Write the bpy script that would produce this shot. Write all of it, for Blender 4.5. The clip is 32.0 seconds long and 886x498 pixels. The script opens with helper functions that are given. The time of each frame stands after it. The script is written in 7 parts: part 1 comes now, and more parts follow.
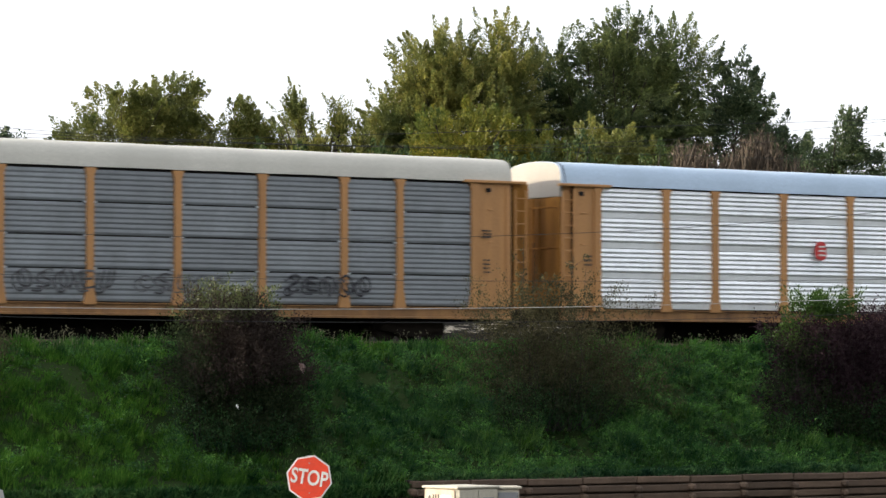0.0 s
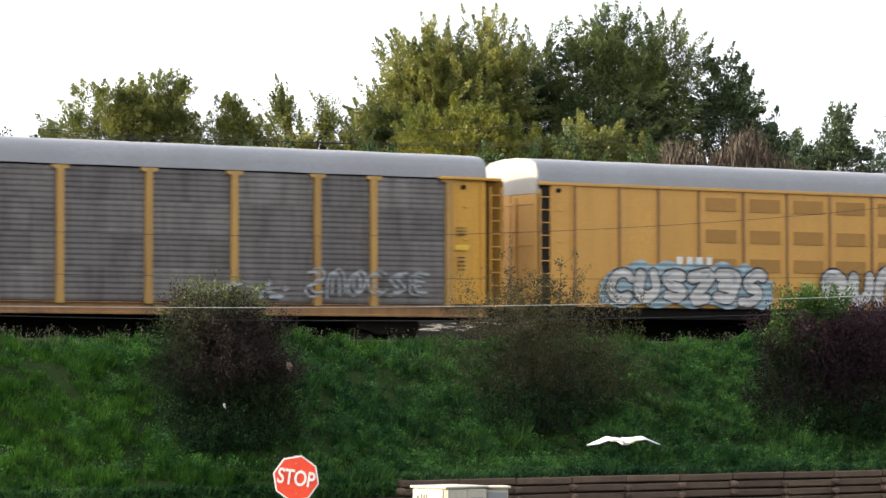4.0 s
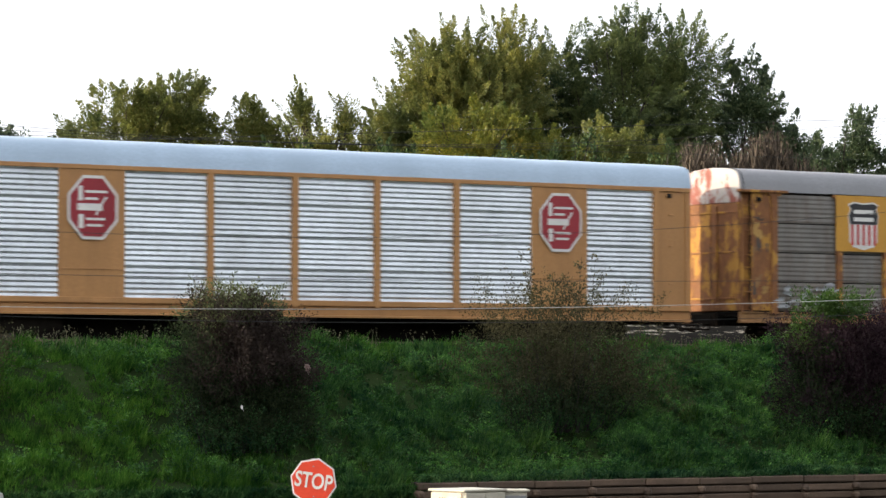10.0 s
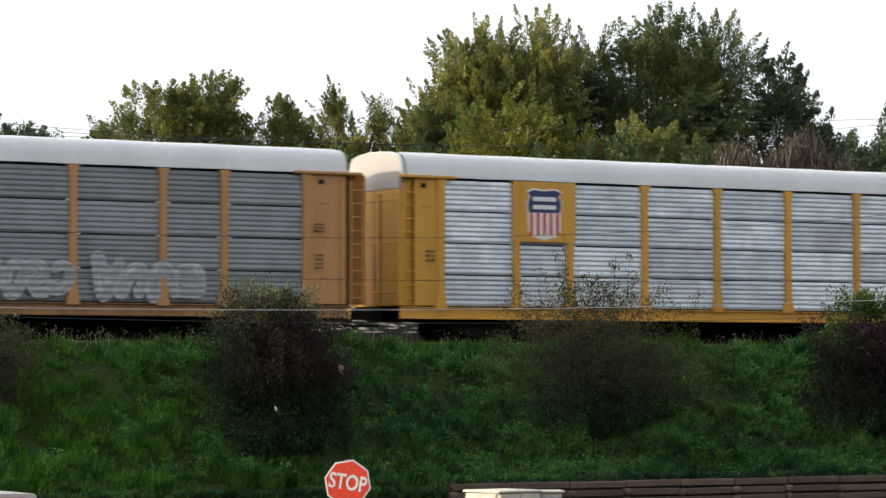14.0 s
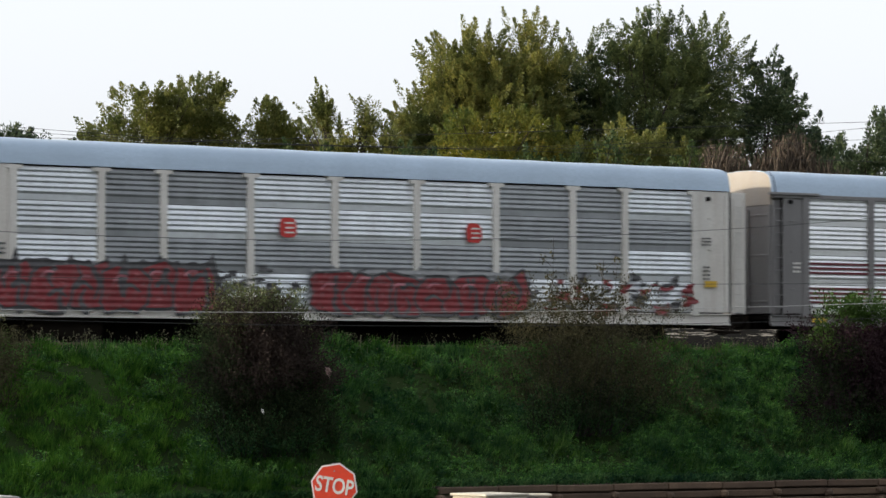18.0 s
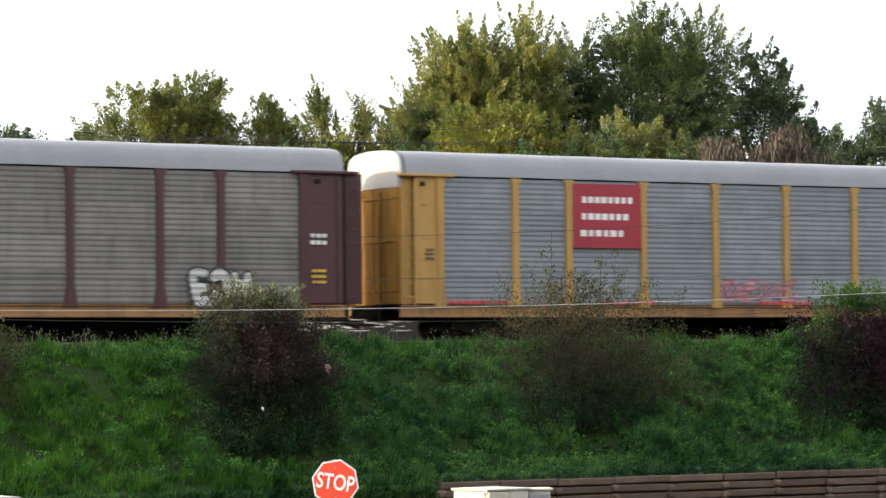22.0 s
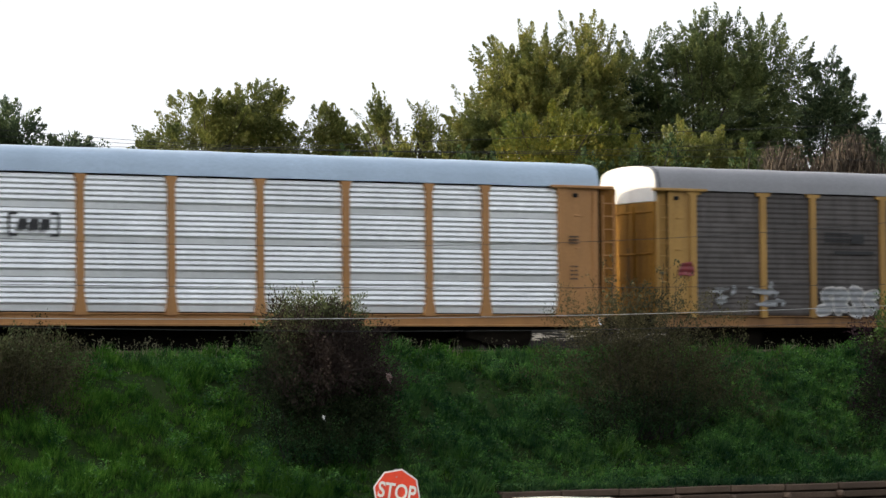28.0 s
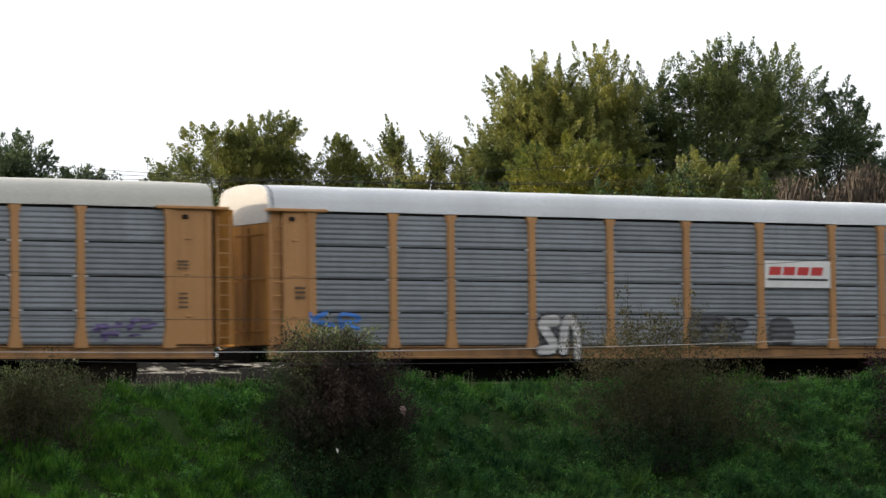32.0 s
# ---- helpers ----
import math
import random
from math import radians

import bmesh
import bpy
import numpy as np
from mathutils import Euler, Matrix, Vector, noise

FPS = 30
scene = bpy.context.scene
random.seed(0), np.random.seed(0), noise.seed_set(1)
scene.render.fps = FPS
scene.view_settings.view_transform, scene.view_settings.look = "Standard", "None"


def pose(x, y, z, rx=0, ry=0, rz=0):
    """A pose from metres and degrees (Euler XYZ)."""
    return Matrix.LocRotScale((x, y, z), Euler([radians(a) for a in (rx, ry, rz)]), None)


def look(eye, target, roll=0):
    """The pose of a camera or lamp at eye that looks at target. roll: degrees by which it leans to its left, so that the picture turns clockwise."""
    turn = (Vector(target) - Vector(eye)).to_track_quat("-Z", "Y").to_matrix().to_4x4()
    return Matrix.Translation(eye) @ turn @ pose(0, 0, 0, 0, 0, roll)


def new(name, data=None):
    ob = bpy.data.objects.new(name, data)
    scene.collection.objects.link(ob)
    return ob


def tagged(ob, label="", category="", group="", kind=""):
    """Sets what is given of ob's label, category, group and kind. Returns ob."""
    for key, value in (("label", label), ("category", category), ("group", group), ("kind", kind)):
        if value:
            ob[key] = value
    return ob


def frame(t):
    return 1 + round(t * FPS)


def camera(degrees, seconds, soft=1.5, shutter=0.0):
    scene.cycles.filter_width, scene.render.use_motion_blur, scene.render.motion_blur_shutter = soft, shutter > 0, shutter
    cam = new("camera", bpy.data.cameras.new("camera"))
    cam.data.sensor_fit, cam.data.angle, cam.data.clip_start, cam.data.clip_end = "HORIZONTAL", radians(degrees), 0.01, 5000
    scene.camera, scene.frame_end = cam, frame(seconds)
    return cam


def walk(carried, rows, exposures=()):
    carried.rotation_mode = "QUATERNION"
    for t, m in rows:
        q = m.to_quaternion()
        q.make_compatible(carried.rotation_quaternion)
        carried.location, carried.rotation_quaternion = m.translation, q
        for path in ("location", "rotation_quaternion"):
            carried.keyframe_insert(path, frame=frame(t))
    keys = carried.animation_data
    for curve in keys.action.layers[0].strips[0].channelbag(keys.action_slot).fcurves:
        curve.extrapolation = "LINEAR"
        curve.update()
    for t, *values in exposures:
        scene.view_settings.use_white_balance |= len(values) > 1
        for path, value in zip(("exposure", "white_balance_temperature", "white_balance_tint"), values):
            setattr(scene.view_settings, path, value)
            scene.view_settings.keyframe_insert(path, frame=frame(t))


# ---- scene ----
# Camera on a fixed spot above the street, looking obliquely at a railway embankment.
EYE_Z = -1.08          # rail top is z = 0
TRACK_Y = 86.15        # centre line of the track
SPEED = 24.9           # metres a second, towards +x


def view(yaw, pitch, roll, ahead):
    a, b = radians(yaw), radians(pitch)
    f = Vector((math.sin(a) * math.cos(b), math.cos(a) * math.cos(b), math.sin(b)))
    eye = Vector((0, 0, EYE_Z)) + f * ahead
    return look(eye, eye + f * 100, roll)


cam = camera(15.40, 32.0, soft=1.5, shutter=0.15)
walk(cam, [
    (0.0, view(33.000, 2.232, 0.000, 0.00)),
    (0.5, view(33.039, 2.184, -0.068, 0.05)),
    (1.0, view(33.083, 2.167, -0.081, 0.14)),
    (1.5, view(33.128, 2.171, -0.068, 0.27)),
    (2.0, view(33.168, 2.182, -0.050, 0.40)),
    (2.5, view(33.208, 2.191, -0.029, 0.50)),
    (3.0, view(33.235, 2.194, -0.034, 0.55)),
    (3.5, view(33.242, 2.196, -0.053, 0.60)),
    (5.5, view(32.983, 2.162, -0.226, 0.55)),
    (6.0, view(32.903, 2.156, -0.271, 0.55)),
    (6.5, view(32.828, 2.149, -0.309, 0.57)),
    (7.0, view(32.786, 2.145, -0.305, 0.62)),
    (7.5, view(32.778, 2.152, -0.264, 0.68)),
    (8.0, view(32.802, 2.166, -0.197, 0.73)),
    (8.5, view(32.828, 2.180, -0.111, 0.79)),
    (9.0, view(32.861, 2.196, -0.028, 0.87)),
    (9.5, view(32.891, 2.214, 0.033, 0.94)),
    (10.0, view(32.880, 2.222, 0.070, 0.99)),
    (10.5, view(32.792, 2.223, 0.069, 1.03)),
    (11.0, view(32.664, 2.216, 0.044, 1.10)),
    (11.5, view(32.530, 2.209, 0.003, 1.19)),
    (12.0, view(32.404, 2.208, -0.026, 1.27)),
    (12.5, view(32.305, 2.209, -0.048, 1.31)),
    (13.0, view(32.262, 2.215, -0.058, 1.33)),
    (13.5, view(32.270, 2.223, -0.050, 1.29)),
    (14.0, view(32.294, 2.228, -0.024, 1.21)),
    (14.5, view(32.318, 2.234, 0.013, 1.12)),
    (16.5, view(32.434, 2.265, 0.096, 1.39)),
    (17.0, view(32.464, 2.268, 0.096, 1.40)),
    (17.5, view(32.488, 2.270, 0.087, 1.43)),
    (18.0, view(32.509, 2.271, 0.069, 1.45)),
    (18.5, view(32.527, 2.270, 0.028, 1.47)),
    (19.0, view(32.540, 2.262, -0.037, 1.47)),
    (19.5, view(32.548, 2.253, -0.118, 1.45)),
    (20.0, view(32.553, 2.243, -0.210, 1.44)),
    (20.5, view(32.557, 2.229, -0.324, 1.44)),
    (21.0, view(32.559, 2.216, -0.445, 1.43)),
    (21.5, view(32.560, 2.199, -0.555, 1.41)),
    (22.0, view(32.541, 2.191, -0.635, 1.40)),
    (22.5, view(32.465, 2.194, -0.677, 1.39)),
    (23.0, view(32.351, 2.207, -0.676, 1.37)),
    (23.5, view(32.231, 2.225, -0.642, 1.35)),
    (24.0, view(32.108, 2.247, -0.593, 1.35)),
    (24.5, view(31.987, 2.273, -0.545, 1.35)),
    (25.0, view(31.868, 2.293, -0.497, 1.35)),
    (25.5, view(31.749, 2.304, -0.479, 1.34)),
    (27.5, view(31.475, 2.343, -0.474, 1.62)),
    (28.0, view(31.485, 2.359, -0.473, 1.51)),
    (28.5, view(31.472, 2.397, -0.464, 1.48)),
    (29.0, view(31.438, 2.450, -0.455, 1.47)),
    (29.5, view(31.398, 2.519, -0.465, 1.52)),
    (30.0, view(31.365, 2.596, -0.481, 1.59)),
    (30.5, view(31.345, 2.674, -0.510, 1.69)),
    (31.0, view(31.326, 2.753, -0.544, 1.80)),
    (31.5, view(31.297, 2.829, -0.590, 1.87)),
    (32.0, view(31.255, 2.905, -0.665, 1.94)),
], exposures=[(0.0, 1.06), (1.0, 1.5), (2.0, 1.75), (3.0, 1.65), (6.0, 1.35), (7.0, 1.7), (8.0, 1.02), (9.0, 1.15), (10.0, 1.15), (11.0, 1.2), (12.0, 1.6), (13.0, 1.36), (14.0, 0.9), (15.5, 0.9), (17.0, 0.61), (18.0, 0.6), (19.0, 0.86), (20.0, 1.02), (21.0, 1.48), (22.0, 1.6), (23.0, 1.6), (24.0, 1.1), (25.0, 0.55), (26.5, 1.0), (27.5, 1.05), (28.0, 0.83), (29.0, 0.44), (30.0, 0.75), (31.0, 0.62), (32.0, 0.9)])

# ---- light ----
SUN_EL, SUN_PHI = 17.0, 24.0    # sun low, from -x and a little behind the train
world = bpy.data.worlds.new("world")
scene.world = world
world.use_nodes = True
wn, wl = world.node_tree.nodes, world.node_tree.links
sky = wn.new("ShaderNodeTexSky")
sky.sky_type = "NISHITA"
sky.sun_disc = False
sky.sun_elevation = radians(SUN_EL)
sky.sun_rotation = radians(SUN_PHI - 90.0)
sky.air_density = 1.0
sky.dust_density = 4.0
sky.ozone_density = 1.0
hs = wn.new("ShaderNodeHueSaturation")
hs.inputs["Saturation"].default_value = 0.3
wl.new(sky.outputs[0], hs.inputs["Color"])
# thin high cloud whitens the whole dome evenly
veil = wn.new("ShaderNodeMix")
veil.data_type = "RGBA"
veil.inputs[0].default_value = 0.6
veil.inputs[7].default_value = (3.1, 3.22, 3.48, 1)
wl.new(hs.outputs[0], veil.inputs[6])
wl.new(veil.outputs[2], wn["Background"].inputs["Color"])
wn["Background"].inputs["Strength"].default_value = 0.23

sun_data = bpy.data.lights.new("sun", "SUN")
sun_data.energy = 2.9
sun_data.angle = radians(0.6)
sun_data.color = (1.0, 0.86, 0.66)
sun = new("sun", sun_data)
to_sun = Vector((-math.cos(radians(SUN_EL)) * math.cos(radians(SUN_PHI)), math.cos(radians(SUN_EL)) * math.sin(radians(SUN_PHI)), math.sin(radians(SUN_EL))))
sun.matrix_basis = look(to_sun * 100, (0, 0, 0))

# ---- materials ----
def material(name):
    m = bpy.data.materials.new(name)
    m.use_nodes = True
    return m, m.node_tree.nodes, m.node_tree.links, m.node_tree.nodes["Principled BSDF"]


def coords(n, l, shift=True):
    """Local coordinates of the object, moved by its own random number so that repeats differ."""
    tc = n.new("ShaderNodeTexCoord")
    if not shift:
        return tc.outputs["Object"]
    info = n.new("ShaderNodeObjectInfo")
    mul = n.new("ShaderNodeMath")
    mul.operation = "MULTIPLY"
    mul.inputs[1].default_value = 57.0
    l.new(info.outputs["Random"], mul.inputs[0])
    add = n.new("ShaderNodeVectorMath")
    l.new(tc.outputs["Object"], add.inputs[0])
    l.new(mul.outputs[0], add.inputs[1])
    return add.outputs[0]


def noise_node(n, l, vec, scale, stretch=(1, 1, 1), detail=4.0, rough=0.6):
    mp = n.new("ShaderNodeMapping")
    mp.inputs["Scale"].default_value = stretch
    l.new(vec, mp.inputs["Vector"])
    t = n.new("ShaderNodeTexNoise")
    t.inputs["Scale"].default_value = scale
    t.inputs["Detail"].default_value = detail
    t.inputs["Roughness"].default_value = rough
    l.new(mp.outputs[0], t.inputs["Vector"])
    return t.outputs["Fac"]


def ramp(n, l, fac, lo, hi, c0=(0, 0, 0, 1), c1=(1, 1, 1, 1)):
    r = n.new("ShaderNodeValToRGB")
    r.color_ramp.elements[0].position, r.color_ramp.elements[1].position = lo, hi
    r.color_ramp.elements[0].color, r.color_ramp.elements[1].color = c0, c1
    l.new(fac, r.inputs[0])
    return r.outputs[0]


def mixc(n, l, fac, a, b, kind="MIX"):
    m = n.new("ShaderNodeMix")
    m.data_type, m.blend_type = "RGBA", kind
    for sock, v in ((m.inputs[0], fac), (m.inputs[6], a), (m.inputs[7], b)):
        if isinstance(v, bpy.types.NodeSocket):
            l.new(v, sock)
        elif isinstance(v, float):
            sock.default_value = v
        else:
            sock.default_value = (*v, 1) if len(v) == 3 else v
    return m.outputs[2]


def bump(n, l, p, height, strength=0.3, distance=0.02):
    b = n.new("ShaderNodeBump")
    b.inputs["Strength"].default_value, b.inputs["Distance"].default_value = strength, distance
    l.new(height, b.inputs["Height"])
    l.new(b.outputs[0], p.inputs["Normal"])


MATS = {}


def paint(name, colour, dirt=(0.08, 0.05, 0.03), amount=0.5, rough=0.55, metal=0.0, streak=True, vary=0.12, each=0.0):
    """Weathered paint or metal: mottled tone, grime run down in streaks, specks of rust."""
    if name in MATS:
        return MATS[name]
    m, n, l, p = material(name)
    v = coords(n, l)
    big = noise_node(n, l, v, 0.55, (1, 1, 0.5), 3)
    fine = noise_node(n, l, v, 14.0, (1, 1, 1), 4)
    light = tuple(min(1, c * (1 + vary)) for c in colour)
    dark = tuple(c * (1 - vary) for c in colour)
    base = mixc(n, l, ramp(n, l, big, 0.3, 0.7), dark, light)
    base = mixc(n, l, ramp(n, l, fine, 0.25, 0.8), base, tuple(c * 0.82 for c in colour))
    if streak:
        st = noise_node(n, l, v, 1.2, (1.5, 1.5, 0.14), 6, 0.75)
        mask = ramp(n, l, st, 0.52 - 0.12 * amount, 0.78)
        f = n.new("ShaderNodeMath")
        f.operation = "MULTIPLY"
        f.inputs[1].default_value = min(1.0, amount)
        l.new(mask, f.inputs[0])
        base = mixc(n, l, f.outputs[0], base, dirt)
    if each:
        mid = noise_node(n, l, v, 1.1, (1, 1, 1.6), 5, 0.65)
        base = mixc(n, l, 1.0, base, ramp(n, l, mid, 0.32, 0.68, (1 - 1.3 * each,) * 3 + (1,), (1 + 0.6 * each,) * 3 + (1,)), "MULTIPLY")
        info = n.new("ShaderNodeObjectInfo")
        base = mixc(n, l, 1.0, base, ramp(n, l, info.outputs["Random"], 0.0, 1.0, (1 - 1.4 * each,) * 3 + (1,), (1 + 0.5 * each,) * 3 + (1,)), "MULTIPLY")
    l.new(base, p.inputs["Base Color"])
    p.inputs["Metallic"].default_value = metal
    l.new(ramp(n, l, fine, 0.2, 0.9, (rough - 0.1,) * 3 + (1,), (min(1, rough + 0.15),) * 3 + (1,)), p.inputs["Roughness"])
    bump(n, l, p, fine, 0.12, 0.01)
    MATS[name] = m
    return m


SILVER = paint("galvanised_panel_steel", (0.88, 0.905, 0.92), (0.6, 0.6, 0.59), 0.35, 0.36, 0.45, each=0.06)
SILVER_OLD = paint("dulled_panel_steel", (0.60, 0.65, 0.69), (0.36, 0.37, 0.38), 0.4, 0.42, 0.25, each=0.22)
SILVER_FINE = paint("fine_ribbed_panel_steel", (0.72, 0.76, 0.79), (0.42, 0.41, 0.40), 0.45, 0.36, 0.5, each=0.1)
SILVER_DULL = paint("stained_panel_steel", (0.34, 0.362, 0.378), (0.2, 0.2, 0.2), 0.5, 0.42, 0.2, each=0.14)
GREY = paint("weathered_grey_panel", (0.205, 0.222, 0.234), (0.115, 0.116, 0.115), 0.4, 0.5, 0.1, each=0.12)
GREY_WARM = paint("weathered_warm_grey_panel", (0.185, 0.172, 0.155), (0.07, 0.058, 0.046), 0.65, 0.55, 0.1, each=0.14)
GREY_RUSTED = paint("rust_stained_grey_panel", (0.20, 0.185, 0.165), (0.10, 0.052, 0.027), 0.8, 0.55, 0.1, each=0.16)
BROWN = paint("grimy_brown_panel", (0.165, 0.148, 0.140), (0.05, 0.038, 0.034), 0.85, 0.6, 0.2, each=0.16)
BROWN_DARK = paint("dark_grimy_panel", (0.084, 0.065, 0.055), (0.058, 0.032, 0.024), 0.7, 0.65, 0.1, each=0.16)
BROWN_SOOTY = paint("sooty_brown_panel", (0.115, 0.101, 0.094), (0.04, 0.03, 0.026), 0.85, 0.6, 0.15, each=0.18)
MAROON_STRIPE = paint("maroon_stripe_paint", (0.13, 0.018, 0.03), (0.06, 0.03, 0.03), 0.3, 0.45)
ORANGE = paint("rack_orange_paint", (0.44, 0.218, 0.075), (0.19, 0.088, 0.034), 0.5, 0.55)
ORANGE_BROWN = paint("faded_orange_brown_paint", (0.30, 0.15, 0.05), (0.06, 0.03, 0.018), 0.85, 0.6)
AMBER = paint("light_orange_rack_paint", (0.56, 0.29, 0.062), (0.30, 0.14, 0.04), 0.35, 0.55)
YELLOW = paint("rack_yellow_paint", (0.56, 0.282, 0.032), (0.22, 0.10, 0.02), 0.4, 0.5)
YELLOW_PALE = paint("faded_yellow_paint", (0.43, 0.245, 0.062), (0.13, 0.065, 0.025), 0.7, 0.6)


def flaky_paint(name, colour, rust, bare=0.44):
    """Old paint that flakes off rusted steel in sharp-edged patches."""
    m, n, l, p = material(name)
    v = coords(n, l)
    a = noise_node(n, l, v, 1.7, (1, 1, 0.6), 6, 0.68)
    tone = noise_node(n, l, v, 9.0, (1, 1, 0.4), 4)
    rusty = mixc(n, l, tone, tuple(c * 0.35 for c in rust), tuple(c * 1.5 for c in rust))
    good = mixc(n, l, tone, tuple(c * 0.7 for c in colour), colour)
    l.new(mixc(n, l, ramp(n, l, a, bare, bare + 0.06), good, rusty), p.inputs["Base Color"])
    p.inputs["Roughness"].default_value = 0.75
    bump(n, l, p, a, 0.3, 0.02)
    MATS[name] = m
    return m


RUSTY = flaky_paint("rusted_yellow_paint", (0.50, 0.25, 0.04), (0.22, 0.088, 0.028), 0.43)
GABLE_FLAKED = flaky_paint("flaked_white_over_red_paint", (0.46, 0.43, 0.40), (0.25, 0.075, 0.05), 0.5)
ORANGE_FLAKED = flaky_paint("flaked_orange_paint", (0.43, 0.21, 0.065), (0.22, 0.062, 0.03), 0.52)
RUST_SPOTTED = flaky_paint("rust_spotted_yellow_paint", (0.44, 0.245, 0.06), (0.17, 0.07, 0.026), 0.47)
GREYPAINT = paint("grey_frame_paint", (0.20, 0.195, 0.195), (0.11, 0.10, 0.10), 0.4, 0.5)
OFFWHITE = paint("off_white_paint", (0.66, 0.64, 0.60), (0.3, 0.22, 0.16), 0.4, 0.5)
MAROON = paint("dark_maroon_paint", (0.062, 0.018, 0.02), (0.04, 0.02, 0.018), 0.5, 0.55)
NAVY = paint("navy_paint", (0.016, 0.026, 0.062), (0.02, 0.02, 0.03), 0.4, 0.75)
WHITE = paint("white_paint", (0.34, 0.315, 0.28), (0.28, 0.22, 0.16), 0.5, 0.45)
CREAM = paint("cream_roof_paint", (0.47, 0.45, 0.39), (0.31, 0.29, 0.25), 0.3, 0.5, streak=False)
ROOF_WHITE = paint("white_roof_paint", (0.57, 0.58, 0.58), (0.42, 0.40, 0.38), 0.3, 0.5, streak=False)
ROOF_PATCHY = flaky_paint("patchy_white_roof_paint", (0.50, 0.51, 0.54), (0.27, 0.265, 0.27))
ROOF_GREY = paint("grey_roof_steel", (0.23, 0.23, 0.24), (0.16, 0.155, 0.155), 0.4, 0.5, 0.1, streak=False)
ROOF_GALV = paint("galvanised_roof_steel", (0.37, 0.47, 0.58), (0.3, 0.34, 0.38), 0.3, 0.4, 0.15, streak=False)
BLACK = paint("black_paint", (0.012, 0.012, 0.013), (0.03, 0.025, 0.02), 0.3, 0.5)
# Under-car steels are near black; shade beneath the cars is in their colour.
STEEL_DARK = paint("shade_dark_underframe_steel", (0.007, 0.006, 0.0055), (0.016, 0.012, 0.009), 0.4, 0.9)
DUSTY_SHADED = paint("shaded_dusty_cast_steel", (0.016, 0.013, 0.010), (0.03, 0.022, 0.016), 0.7, 0.85)
WHEEL = paint("shaded_worn_wheel_steel", (0.018, 0.014, 0.012), (0.02, 0.015, 0.01), 0.5, 0.6, 0.4)
# End paints darkened for the shade between cars, under streaks of grime.
END_ORANGE = paint("shaded_grimy_orange_end_paint", (0.32, 0.145, 0.030), (0.05, 0.023, 0.009), 0.9, 0.65, vary=0.35)
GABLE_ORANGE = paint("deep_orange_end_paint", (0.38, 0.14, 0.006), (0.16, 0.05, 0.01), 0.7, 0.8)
END_YELLOW = paint("shaded_grimy_yellow_end_paint", (0.27, 0.132, 0.02), (0.045, 0.022, 0.008), 0.95, 0.65, vary=0.35)
TWIG = paint("dark_twig_bark", (0.018, 0.014, 0.011), (0.01, 0.008, 0.007), 0.3, 0.9, 0.0, False, 0.3)
# Filler body behind the panels, coloured dark for the shade in their gaps.
DARKGAP = paint("shade_dark_inner_body_steel", (0.03, 0.028, 0.026), (0.02, 0.02, 0.02), 0.3, 0.8)


for m in (STEEL_DARK, DUSTY_SHADED, WHEEL, DARKGAP, BLACK, END_ORANGE, END_YELLOW, GABLE_ORANGE, NAVY):
    m.node_tree.nodes["Principled BSDF"].inputs["Specular IOR Level"].default_value = 0.1


def plain(name, colour, rough=0.55, metal=0.0, vary=0.18, scale=9.0):
    return paint(name, colour, tuple(c * 0.6 for c in colour), 0.3, rough, metal, False, vary)


P_RED = plain("red_sign_paint", (0.50, 0.035, 0.03))
P_PINK = plain("faded_pink_paint", (0.52, 0.25, 0.17))
P_BLUE = plain("blue_badge_paint", (0.02, 0.028, 0.11))
P_WHITE = plain("white_mark_paint", (0.72, 0.70, 0.66))
P_BLACK = plain("black_mark_paint", (0.02, 0.02, 0.022))
P_WINE = plain("wine_plate_paint", (0.17, 0.012, 0.018))
P_CRIMSON = plain("crimson_plate_paint", (0.30, 0.02, 0.03))
P_GREEN = plain("green_flag_paint", (0.02, 0.22, 0.13))
P_YELLOW = plain("yellow_mark_paint", (0.66, 0.42, 0.04))
P_VENT = plain("dull_vent_orange", (0.34, 0.165, 0.03))


def graffiti_paint(name, colour):
    """Spray paint with uneven cover, over the ribs of the panels."""
    if name in MATS:
        return MATS[name]
    m, n, l, p = material(name)
    v = coords(n, l)
    a = noise_node(n, l, v, 1.6, (1, 1, 1), 5, 0.7)
    base = mixc(n, l, ramp(n, l, a, 0.3, 0.72), tuple(c * 0.62 for c in colour), colour)
    b = noise_node(n, l, v, 7.0, (1, 1, 1), 4)
    base = mixc(n, l, ramp(n, l, b, 0.5, 0.75), base, tuple(0.5 * c + 0.06 for c in colour))
    # worn through in places, and greyed by road dirt lower down the ribs
    worn = noise_node(n, l, v, 2.6, (1, 1, 1.7), 7, 0.75)
    base = mixc(n, l, ramp(n, l, worn, 0.56, 0.72, (0, 0, 0, 1), (0.6, 0.6, 0.6, 1)), base, (0.13, 0.125, 0.12))
    hi = noise_node(n, l, v, 3.3, (1, 1, 2.2), 3, 0.6)
    base = mixc(n, l, ramp(n, l, hi, 0.60, 0.70, (0, 0, 0, 1), (0.55, 0.55, 0.55, 1)), base, tuple(min(0.7, 1.25 * c + 0.14) for c in colour))
    l.new(base, p.inputs["Base Color"])
    p.inputs["Roughness"].default_value = 0.6
    w = n.new("ShaderNodeTexWave")
    w.bands_direction = "Z"
    w.inputs["Scale"].default_value = 1.7
    l.new(coords(n, l, False), w.inputs["Vector"])
    bump(n, l, p, w.outputs["Fac"], 0.55, 0.04)
    MATS[name] = m
    return m


